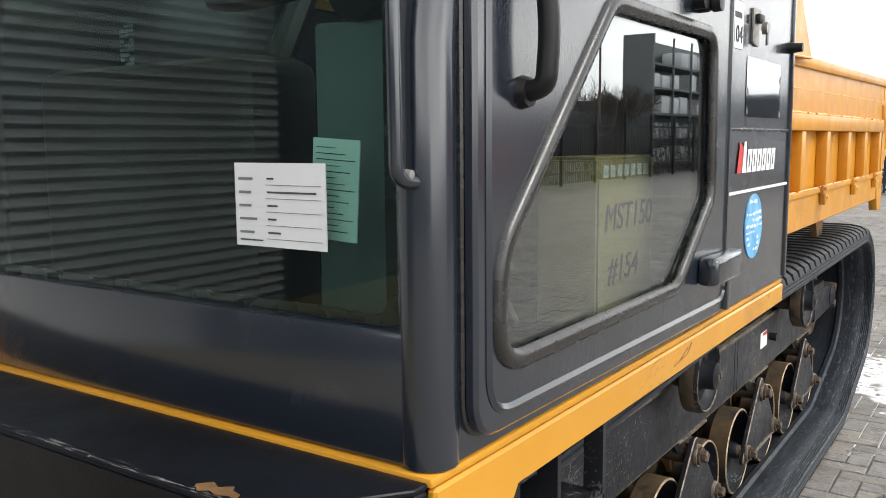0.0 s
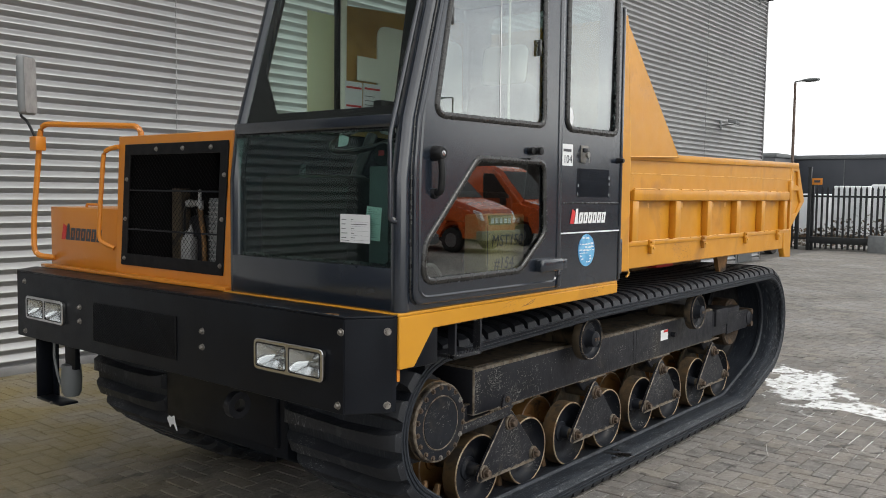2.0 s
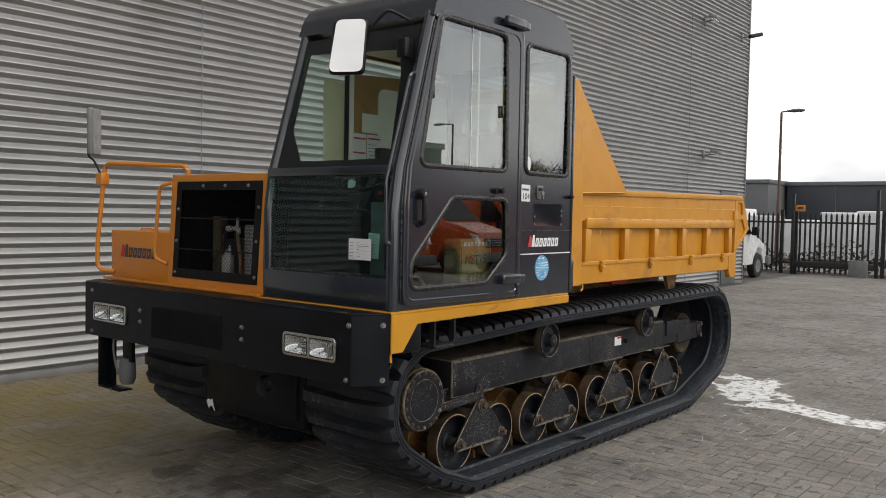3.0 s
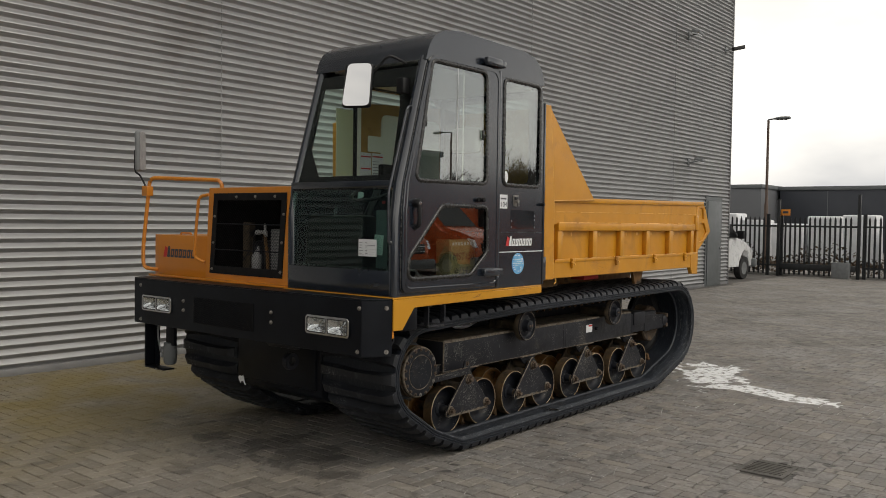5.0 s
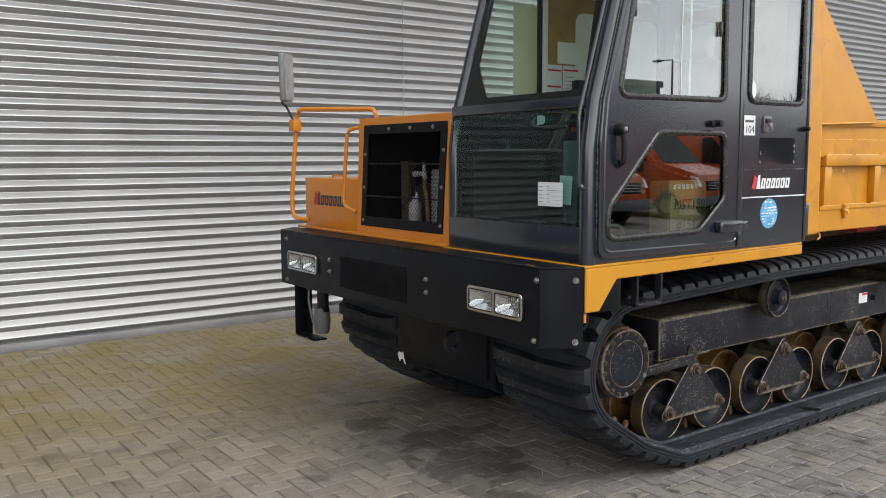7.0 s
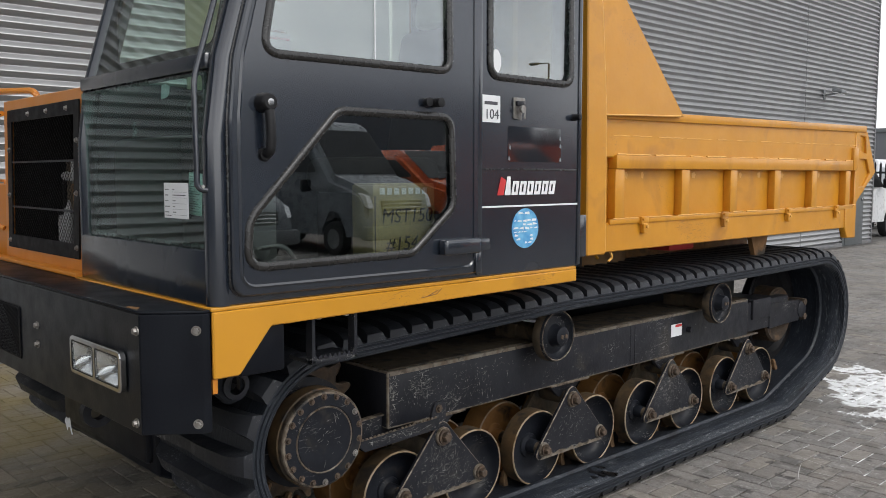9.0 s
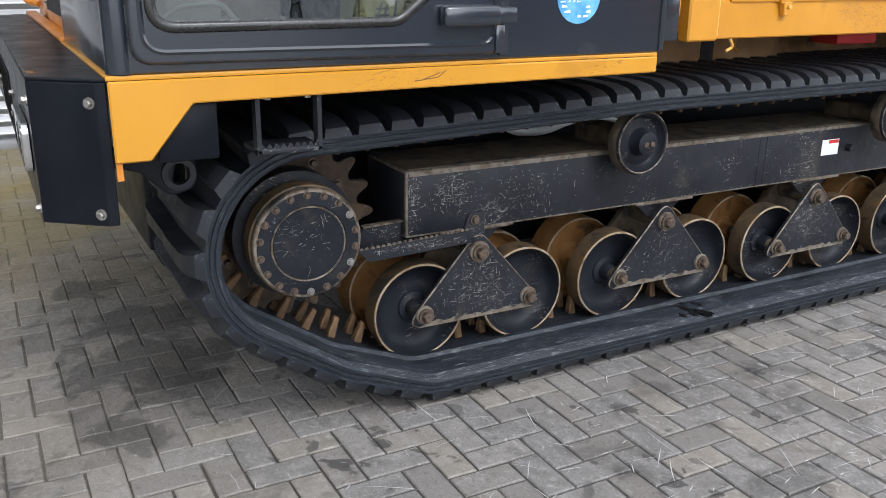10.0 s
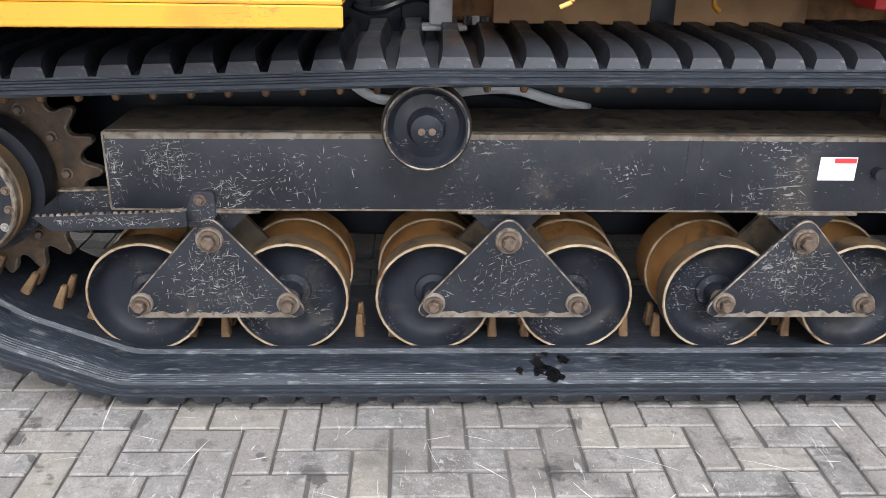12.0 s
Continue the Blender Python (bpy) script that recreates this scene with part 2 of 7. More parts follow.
GREYWALL = material("grey_facade", (0.11, 0.115, 0.125), (0.13, 0.135, 0.145), 0.3, 0.6)
BALE = material("white_wrap", (0.62, 0.64, 0.66), (0.75, 0.76, 0.78), 1.5, 0.45, 0, 0.3, 8)
HEDGE = material("brown_hedge", (0.10, 0.06, 0.035), (0.055, 0.045, 0.03), 3, 0.9)
BARK = material("bark", (0.06, 0.05, 0.042), (0.085, 0.07, 0.06), 3, 0.9, 0, 0.4)
SIGN = material("orange_sign", (0.75, 0.27, 0.03), (0.7, 0.25, 0.03), 3, 0.5)
SCUFF = material("chalky_scuff", (0.60, 0.59, 0.575), (0.38, 0.37, 0.36), 60, 0.8)
CONCRETE = material("concrete", (0.36, 0.35, 0.33), (0.28, 0.275, 0.26), 4, 0.85, 0, 0.4, 30)
GRATE = material("cast_iron", (0.09, 0.085, 0.078), (0.13, 0.12, 0.11), 10, 0.7, 0.3, 0.4)
LENS = material("lamp_lens", (0.86, 0.87, 0.88), (0.74, 0.75, 0.77), 14, 0.3, 0.5, 0.0)
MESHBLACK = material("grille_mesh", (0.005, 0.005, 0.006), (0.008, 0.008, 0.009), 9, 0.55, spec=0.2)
TIMBER = material("timber", (0.22, 0.13, 0.06), (0.30, 0.18, 0.085), 6, 0.8, 0, 0.3, 40, dirt=(0.06, 0.04, 0.025), dirt_at=0.58, dirt_scale=4)
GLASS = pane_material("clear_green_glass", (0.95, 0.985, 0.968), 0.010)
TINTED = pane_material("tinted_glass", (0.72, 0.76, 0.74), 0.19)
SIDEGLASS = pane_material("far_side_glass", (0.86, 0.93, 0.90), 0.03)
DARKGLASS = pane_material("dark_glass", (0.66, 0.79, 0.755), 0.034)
TAN = material("tan_board", (0.34, 0.19, 0.045), (0.42, 0.25, 0.065), 5, 0.7, 0, 0.2, 60, dirt=(0.22, 0.12, 0.03), dirt_at=0.56, dirt_scale=12)
FROST = bpy.data.materials.new("frosted_panel")
FROST.use_nodes = True
fn, fl = FROST.node_tree.nodes, FROST.node_tree.links
frost_mix, frost_through, frost_face = fn.new("ShaderNodeMixShader"), fn.new("ShaderNodeBsdfTranslucent"), fn.new("ShaderNodeBsdfDiffuse")
frost_through.inputs["Color"].default_value = (0.78, 0.82, 0.62, 1)
frost_face.inputs["Color"].default_value = (0.66, 0.70, 0.56, 1)
frost_mix.inputs[0].default_value = 0.5
fl.new(frost_face.outputs[0], frost_mix.inputs[1])
fl.new(frost_through.outputs[0], frost_mix.inputs[2])
fl.new(frost_mix.outputs[0], fn["Material Output"].inputs["Surface"])
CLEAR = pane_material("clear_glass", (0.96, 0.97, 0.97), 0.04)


def paver_material(name, per_object, joint=False):
    """Grey-brown concrete pavers with moss by the wall, oil stains and painted shade by the machine and a spill of
    white grit.
    """
    m = bpy.data.materials.new(name)
    m.use_nodes = True
    n, l = m.node_tree.nodes, m.node_tree.links
    b = n["Principled BSDF"]
    geo = n.new("ShaderNodeNewGeometry")
    pos = geo.outputs["Position"]
    rnd = n.new("ShaderNodeObjectInfo").outputs["Random"] if per_object else geo.outputs["Random Per Island"]

    def tex(s, detail=6.0, distort=0.0):
        t = n.new("ShaderNodeTexNoise")
        t.inputs["Scale"].default_value, t.inputs["Detail"].default_value, t.inputs["Distortion"].default_value = s, detail, distort
        l.new(pos, t.inputs["Vector"])
        return t.outputs["Fac"]

    def rng(src, lo, hi, a=0.0, c=1.0):
        r = n.new("ShaderNodeMapRange")
        for k, v in (("From Min", lo), ("From Max", hi), ("To Min", a), ("To Max", c)):
            r.inputs[k].default_value = v
        l.new(src, r.inputs["Value"])
        return r.outputs["Result"]

    def op(kind, a, c):
        x = n.new("ShaderNodeMath")
        x.operation = kind
        for i, v in ((0, a), (1, c)):
            if isinstance(v, (int, float)):
                x.inputs[i].default_value = v
            else:
                l.new(v, x.inputs[i])
        return x.outputs[0]

    def mix(a_col, b_col, fac):
        x = n.new("ShaderNodeMix")
        x.data_type = "RGBA"
        for src, i in ((a_col, 6), (b_col, 7)):
            if isinstance(src, tuple):
                x.inputs[i].default_value = (*src, 1)
            else:
                l.new(src, x.inputs[i])
        l.new(fac, x.inputs[0])
        return x.outputs[2]

    sep = n.new("ShaderNodeSeparateXYZ")
    l.new(pos, sep.inputs[0])
    X, Y = sep.outputs["X"], sep.outputs["Y"]
    ramp = n.new("ShaderNodeValToRGB")
    els = ramp.color_ramp.elements
    els[0].color, els[1].color = (0.135, 0.126, 0.117, 1), (0.300, 0.280, 0.261, 1)
    for p, c in ((0.3, (0.218, 0.204, 0.190, 1)), (0.55, (0.165, 0.158, 0.150, 1)), (0.8, (0.242, 0.215, 0.192, 1))):
        e = els.new(p)
        e.color = c
    l.new(rnd, ramp.inputs[0])
    col = ramp.outputs[0]
    if joint:
        col = mix(mix((0.060, 0.055, 0.048), (0.032, 0.029, 0.025), tex(5)), (0.105, 0.098, 0.090), op("MULTIPLY", rng(Y, 1.3, 2.4), rng(tex(7), 0.35, 0.6, 0.35, 0.9)))
    if not joint:
        col = mix(col, (0.275, 0.26, 0.247), rng(tex(16, 9, 0.6), 0.45, 0.68, 0.0, 0.75))
    col = mix(col, (0.11, 0.10, 0.092), rng(tex(110, 4), 0.50, 0.72, 0.0, 0.45))
    col = mix(col, (0.12, 0.11, 0.10), rng(tex(0.7, 5, 0.5), 0.48, 0.68, 0.0, 0.6))
    col = mix(col, (0.085, 0.078, 0.072), rng(tex(4.5, 9, 1.2), 0.54, 0.70, 0.0, 0.7))
    if not joint:
        col = mix(col, (0.33, 0.315, 0.30), rng(tex(38, 8, 0.8), 0.56, 0.70, 0.0, 0.6))
    if not joint:
        col = mix(col, (0.44, 0.42, 0.40), rng(tex(170, 3), 0.60, 0.72, 0.0, 0.55))
        col = mix(col, (0.10, 0.095, 0.088), rng(tex(62, 7, 0.6), 0.58, 0.68, 0.0, 0.55))
    col = mix(col, (0.255, 0.212, 0.150), op("MULTIPLY", rng(Y, 1.6, -0.6), op("MULTIPLY", rng(X, 1.6, -0.6, 0.15, 0.48), rng(tex(1.1, 6, 0.3), 0.30, 0.55, 0.45, 1.0))))
    if not joint:
        col = mix(col, (0.085, 0.076, 0.066), rng(rnd, 0.62, 1.0, 0.0, 0.50))
        col = mix(col, (0.34, 0.30, 0.245), rng(rnd, 0.34, 0.0, 0.0, 0.42))
    moss = op("MULTIPLY", rng(X, -4.0, -1.9, 1.0, 0.0), rng(tex(1.3, 7, 0.4), 0.25, 0.58))
    moss = op("MULTIPLY", moss, rng(Y, 9.0, 4.0))
    col = mix(col, (0.185, 0.142, 0.052), op("MULTIPLY", moss, 0.9))
    oil = op("MULTIPLY", rng(X, 1.6, 0.2), rng(tex(3.2, 9, 0.5), 0.58, 0.66))
    oil = op("MULTIPLY", oil, rng(X, -4.2, -2.6))
    col = mix(col, (0.025, 0.023, 0.022), op("MULTIPLY", oil, 0.4))
    def pool(cx, cy, ux, uy, a, c):
        dx, dy = op("ADD", X, -cx), op("ADD", Y, -cy)
        u = op("ADD", op("MULTIPLY", dx, ux / a), op("MULTIPLY", dy, uy / a))
        v = op("ADD", op("MULTIPLY", dx, -uy / c), op("MULTIPLY", dy, ux / c))
        return op("SUBTRACT", 1.0, op("SQRT", op("ADD", op("MULTIPLY", u, u), op("MULTIPLY", v, v)), 0.0))

    # shade under the machine's front, mixed with oily damp, painted into the colour
    shade_damp = op("ADD", pool(-1.75, 0.95, 1.0, 0.0, 1.25, 0.62), op("MULTIPLY", op("ADD", tex(4.2, 10, 0.5), -0.5), 3.2))
    shade_damp = rng(shade_damp, 0.45, 0.62)
    col = mix(col, (0.030, 0.027, 0.024), op("MULTIPLY", shade_damp, 0.55))
    spots = op("MULTIPLY", rng(tex(9.5, 5, 0.4), 0.60, 0.635), op("MULTIPLY", rng(X, -1.6, -0.6), rng(tex(1.7, 3), 0.44, 0.56)))
    col = mix(col, (0.045, 0.042, 0.040), op("MULTIPLY", spots, 0.8))
    scuff = n.new("ShaderNodeMapping")
    scuff.inputs["Scale"].default_value = (9, 60, 1)
    scuff.inputs["Rotation"].default_value = (0, 0, 0.9)
    l.new(pos, scuff.inputs[0])
    sc = n.new("ShaderNodeTexNoise")
    sc.inputs["Scale"].default_value, sc.inputs["Detail"].default_value, sc.inputs["Distortion"].default_value = 1.0, 3.0, 1.2
    l.new(scuff.outputs[0], sc.inputs["Vector"])
    scf = op("MULTIPLY", rng(sc.outputs["Fac"], 0.68, 0.72), op("MULTIPLY", rng(X, -1.5, -0.3), rng(X, 1.4, 0.5)))
    col = mix(col, (0.48, 0.47, 0.46), op("MULTIPLY", scf, 0.6))
    # spill: a pool beside the tail of the track and a tongue that runs away from it, deeper in the joints
    field = op("MAXIMUM", pool(-0.74, 6.28, -0.40, 0.917, 1.05, 0.42), pool(0.18, 5.58, 0.985, -0.17, 0.98, 0.24))
    field = op("ADD", field, op("MULTIPLY", op("ADD", tex(3.6, 10, 1.0), -0.5), 2.4))
    spill = rng(field, -1.0, -0.75) if joint else rng(field, 0.20, 0.34)
    col = mix(col, (0.80, 0.81, 0.82), op("MULTIPLY", spill, 1.0 if joint else rng(tex(14, 8, 0.5), 0.34, 0.50)))
    wet = rng(tex(0.8, 4), 0.45, 0.65)
    l.new(col, b.inputs["Base Color"])
    l.new(rng(wet, 0.0, 1.0, 0.78, 0.55), b.inputs["Roughness"])
    bn = n.new("ShaderNodeBump")
    bn.inputs["Strength"].default_value, bn.inputs["Distance"].default_value = 0.8, 0.008
    l.new(tex(34, 10, 0.4), bn.inputs["Height"])
    l.new(bn.outputs[0], b.inputs["Normal"])
    return m


def band_material(name):
    """Rubber of the endless band: dusty streaks that run along it, a few dark oily drips."""
    m = bpy.data.materials.new(name)
    m.use_nodes = True
    n, l = m.node_tree.nodes, m.node_tree.links
    b = n["Principled BSDF"]
    uv = n.new("ShaderNodeTexCoord")

    span = n.new("ShaderNodeSeparateXYZ")
    l.new(uv.outputs["UV"], span.inputs[0])
    inner = n.new("ShaderNodeMapRange")
    for key, val in (("From Min", 0.16), ("From Max", 0.22), ("To Min", 1.0), ("To Max", 0.3)):
        inner.inputs[key].default_value = val
    l.new(span.outputs["Y"], inner.inputs["Value"])

    def streaks(sx, sy, lo, hi, detail=5.0):
        mp_ = n.new("ShaderNodeMapping")
        mp_.inputs["Scale"].default_value = (sx, sy, 1)
        l.new(uv.outputs["UV"], mp_.inputs[0])
        t = n.new("ShaderNodeTexNoise")
        t.inputs["Scale"].default_value, t.inputs["Detail"].default_value = 1.0, detail
        l.new(mp_.outputs[0], t.inputs["Vector"])
        r = n.new("ShaderNodeMapRange")
        r.inputs["From Min"].default_value, r.inputs["From Max"].default_value = lo, hi
        l.new(t.outputs["Fac"], r.inputs["Value"])
        return r.outputs["Result"]

    def mix(a_col, b_col, fac, k):
        sc_ = n.new("ShaderNodeMath")
        sc_.operation = "MULTIPLY"
        sc_.inputs[1].default_value = k
        l.new(fac, sc_.inputs[0])
        kept = n.new("ShaderNodeMath")
        kept.operation = "MULTIPLY"
        l.new(sc_.outputs[0], kept.inputs[0])
        l.new(inner.outputs["Result"], kept.inputs[1])
        x = n.new("ShaderNodeMix")
        x.data_type = "RGBA"
        for src, i in ((a_col, 6), (b_col, 7)):
            if isinstance(src, tuple):
                x.inputs[i].default_value = (*src, 1)
            else:
                l.new(src, x.inputs[i])
        l.new(kept.outputs[0], x.inputs[0])
        return x.outputs[2]

    col = mix((0.010, 0.013, 0.019), (0.020, 0.025, 0.034), streaks(2.6, 16, 0.35, 0.65, 8.0), 1.0)
    col = mix(col, (0.038, 0.045, 0.056), streaks(5, 40, 0.50, 0.72, 9.0), 0.8)
    col = mix(col, (0.14, 0.15, 0.16), streaks(11, 70, 0.61, 0.70, 8.0), 0.7)
    col = mix(col, (0.20, 0.21, 0.22), streaks(16, 420, 0.61, 0.68, 4.0), 0.8)
    col = mix(col, (0.15, 0.155, 0.16), streaks(13, 24, 0.61, 0.72, 10.0), 0.7)
    col = mix(col, (0.004, 0.004, 0.006), streaks(4.3, 8, 0.64, 0.67, 8.0), 0.95)
    l.new(col, b.inputs["Base Color"])
    b.inputs["Roughness"].default_value = 0.5
    b.inputs["Specular IOR Level"].default_value = 0.35
    bn = n.new("ShaderNodeBump")
    bn.inputs["Strength"].default_value, bn.inputs["Distance"].default_value = 0.3, 0.003
    l.new(streaks(30, 90, 0.3, 0.7), bn.inputs["Height"])
    l.new(bn.outputs[0], b.inputs["Normal"])
    return m


BAND = band_material("band_rubber")
PAVER = paver_material("paver", True)
PAVERS = paver_material("paver_field", False)
SAND = paver_material("joint_sand", False, True)
YARD = material("far_yard", (0.20, 0.19, 0.178), (0.17, 0.16, 0.15), 0.2, 0.85, 0, 0.2, 6)


# ---- mesh helpers ----
BASE = {}


def thing(name, at, label, category, group=""):
    ob = new(name)
    ob.location = at
    ob.empty_display_size = 0.2
    BASE[ob] = Vector(at)
    return tagged(ob, label, category, group)


def part(name, bm, mat, parent=None, label="", smooth=35):
    """One mesh object from a bmesh in world coordinates, under a thing or a part."""
    origin = BASE.get(parent, Vector((0, 0, 0))) if parent else Vector((0, 0, 0))
    bmesh.ops.recalc_face_normals(bm, faces=bm.faces)
    bmesh.ops.translate(bm, verts=bm.verts, vec=-origin)
    me = bpy.data.meshes.new(name)
    bm.to_mesh(me)
    bm.free()
    if smooth:
        me.shade_smooth()
        me.set_sharp_from_angle(angle=radians(smooth))
    me.materials.append(mat)
    ob = new(name, me)
    if parent:
        ob.parent = parent
        BASE[ob] = origin
    if label:
        tagged(ob, label)
    return ob


def again(name, me, m, parent):
    """Another object on a mesh that is already there, at the pose m in its thing's own space."""
    ob = new(name, me)
    ob.parent = parent
    ob.matrix_basis = m
    return ob


def box(x0, x1, y0, y1, z0, z1, bevel=0.0, bm=None, seg=2):
    own = bmesh.new()
    bmesh.ops.create_cube(own, size=1.0)
    for v in own.verts:
        v.co = Vector(((x0 + x1) / 2 + v.co.x * (x1 - x0), (y0 + y1) / 2 + v.co.y * (y1 - y0), (z0 + z1) / 2 + v.co.z * (z1 - z0)))
    if bevel:
        bmesh.ops.bevel(own, geom=own.edges[:], offset=bevel, segments=seg, affect="EDGES", profile=0.5)
    return join(bm, own)


def join(bm, own):
    if bm is None:
        return own
    me = bpy.data.meshes.new("tmp")
    own.to_mesh(me)
    own.free()
    bm.from_mesh(me)
    bpy.data.meshes.remove(me)
    return bm


def turn(bm, m):
    bmesh.ops.transform(bm, matrix=m, verts=bm.verts)
    return bm


AXES = {"x": lambda u, v, w: Vector((w, u, v)), "y": lambda u, v, w: Vector((u, w, v)), "z": lambda u, v, w: Vector((u, v, w))}


def rounded(pts, r, seg=8):
    """A polygon with its corners rounded; r is one radius, or one for each corner."""
    out, n = [], len(pts)
    for i, p in enumerate(pts):
        p, a, c = Vector(p), Vector(pts[i - 1]), Vector(pts[(i + 1) % n])
        k = r[i] if isinstance(r, (list, tuple)) else r
        d1, d2 = (a - p).normalized(), (c - p).normalized()
        if k <= 0:
            out.append(p)
            continue
        half = max(0.05, d1.angle(d2) / 2)
        d = min(k / math.tan(half), (a - p).length * 0.49, (c - p).length * 0.49)
        s, e = p + d1 * d, p + d2 * d
        for j in range(seg + 1):
            f = j / seg
            out.append((s * (1 - f) + p * f) * (1 - f) + (p * (1 - f) + e * f) * f)
    return out


def plate(outer, axis, w0, w1, holes=(), bevel=0.0, bm=None):
    """A flat plate of any outline, with openings, across an axis from w0 to w1."""
    own = bmesh.new()
    edges = []
    for loop in (outer, *holes):
        vs = [own.verts.new(AXES[axis](p[0], p[1], w0)) for p in loop]
        edges += [own.edges.new((vs[i - 1], vs[i])) for i in range(len(vs))]
    bmesh.ops.triangle_fill(own, use_beauty=True, use_dissolve=False, edges=edges)
    geom = bmesh.ops.extrude_face_region(own, geom=own.faces[:])["geom"]
    move = AXES[axis](0, 0, w1 - w0)
    bmesh.ops.translate(own, verts=[g for g in geom if isinstance(g, bmesh.types.BMVert)], vec=move)
    bmesh.ops.recalc_face_normals(own, faces=own.faces)
    if bevel:
        sharp = [e for e in own.edges if len(e.link_faces) == 2 and e.calc_face_angle(0) > 0.6]
        bmesh.ops.bevel(own, geom=sharp, offset=bevel, segments=1, affect="EDGES")
    return join(bm, own)


def tube(points, r, closed=False, seg=8, bm=None, squash=None):
    """A round bar along a line of points."""
    own = bmesh.new()
    pts = [Vector(p) for p in points]
    n = len(pts)
    rings = []
    for i, p in enumerate(pts):
        a = pts[i - 1] if (i or closed) else p
        c = pts[(i + 1) % n] if (i < n - 1 or closed) else p
        t = (c - a).normalized()
        up = Vector((0, 0, 1)) if abs(t.z) < 0.9 else Vector((0, 1, 0))
        s = t.cross(up).normalized()
        u = s.cross(t)
        if squash:
            flat = Vector(squash[0])
            u = (flat - t * flat.dot(t)).normalized()
            s = t.cross(u)
        k = squash[1] if squash else 1.0
        rings.append([own.verts.new(p + (s * math.cos(f) + u * k * math.sin(f)) * r) for f in (2 * math.pi * j / seg for j in range(seg))])
    for i in range(n if closed else n - 1):
        a, c = rings[i], rings[(i + 1) % n]
        for j in range(seg):
            own.faces.new((a[j], a[(j + 1) % seg], c[(j + 1) % seg], c[j]))
    if not closed:
        own.faces.new(rings[0][::-1])
        own.faces.new(rings[-1])
    return join(bm, own)


def bend(points, r=0.05, seg=4):
    """An open line of points with its inner corners rounded."""
    pts = [Vector(p) for p in points]
    out = [pts[0]]
    for a, p, c in zip(pts, pts[1:], pts[2:]):
        d = min(r, (a - p).length * 0.49, (c - p).length * 0.49)
        s, e = p + (a - p).normalized() * d, p + (c - p).normalized() * d
        for j in range(seg + 1):
            f = j / seg
            out.append((s * (1 - f) + p * f) * (1 - f) + (p * (1 - f) + e * f) * f)
    return out + [pts[-1]]


def lathe(profile, centre, seg=32, bm=None, axis="x"):
    """A turned piece: (radius, place along the axis) from end to end."""
    own = bmesh.new()
    rings = []
    for r, w in profile:
        if r < 1e-6:
            rings.append([own.verts.new(AXES[axis](0, 0, w) + Vector(centre))])
        else:
            rings.append([own.verts.new(AXES[axis](r * math.cos(f), r * math.sin(f), w) + Vector(centre)) for f in (2 * math.pi * j / seg for j in range(seg))])
    for a, c in zip(rings, rings[1:]):
        for j in range(seg):
            q = [v for v in (a[j % len(a)], a[(j + 1) % len(a)], c[(j + 1) % len(c)], c[j % len(c)])]
            q = list(dict.fromkeys(q))
            if len(q) > 2:
                own.faces.new(q)
    return join(bm, own)


def bolt_mesh(r, h, axis="x", sign=1):
    """A hexagon bolt head with a washer, at the origin."""
    bm = lathe([(0, 0), (r * 1.5, 0), (r * 1.5, sign * h * 0.3), (r, sign * h * 0.3)], (0, 0, 0), 12, axis=axis)
    return lathe([(r, sign * h * 0.3), (r, sign * h * 0.85), (r * 0.8, sign * h), (0, sign * h)], (0, 0, 0), 6, bm, axis)


def writing(body, mat, m, size, name, parent, shear=0.0):
    cu = bpy.data.curves.new(name, "FONT")
    cu.body, cu.size, cu.shear, cu.extrude = body, size, shear, 0.0006
    cu.materials.append(mat)
    ob = new(name, cu)
    ob.parent = parent
    ob.matrix_basis = Matrix.Translation(-BASE.get(parent, Vector((0, 0, 0)))) @ m
    return ob


def worn_edges(ob, mat, keep=0.96):
    """Give the narrow bevel faces of a part a second, worn material."""
    ob.data.materials.append(mat)
    for f in ob.data.polygons:
        if max(abs(q) for q in f.normal) < keep:
            f.material_index = 1
    return ob


def scratches(x, spots, parent, seed, inside=None):
    """Straight thin scratches on a face that looks along x: spots are (y, z, spread y, spread z, count)."""
    rnd, verts, faces = random.Random(seed), [], []
    for y0, z0, sy, sz, count in spots:
        for _ in range(count):
            y, z = rnd.gauss(y0, sy), rnd.gauss(z0, sz)
            a = rnd.choice((0.05, 0.1, -0.05, 0.3, 1.45, 1.57, 1.65, -0.7, 0.6)) + rnd.gauss(0, 0.25)
            ln, wd = 0.0015 + rnd.expovariate(1 / 0.0058), rnd.uniform(0.0004, 0.0018)
            d, e = Vector((math.cos(a), math.sin(a))) * min(ln, 0.035), Vector((-math.sin(a), math.cos(a))) * wd
            c = Vector((y, z))
            bow = e * rnd.uniform(-1.5, 1.5)
            q = [c - d, c + e + bow, c + d, c - e + bow]
            if inside and not all(inside(*p) for p in q):
                continue
            k = len(verts)
            verts += [(x, p.x, p.y) for p in q]
            faces.append((k, k + 1, k + 2, k + 3))
    me = bpy.data.meshes.new("scratch_wear")
    me.from_pydata(verts, [], faces)
    me.materials.append(SCRATCH)
    ob = new("scratch_wear", me)
    ob.parent = parent
    ob.location = -BASE[D]
    return tagged(ob, kind="stuff")


# ---- ground and building ----
WALL_X, WALL_END = -6.17, 20.72


def ground():
    bm = bmesh.new()
    s = 600.0
    vs = [bm.verts.new(p) for p in ((-s, -s, -0.0065), (s, -s, -0.0065), (s, s, -0.0065), (-s, s, -0.0065))]
    bm.faces.new(vs)
    return tagged(part("ground", bm, SAND, smooth=0), "flat yard of grey-brown concrete block paving with mossy joints", "ground", kind="structure")


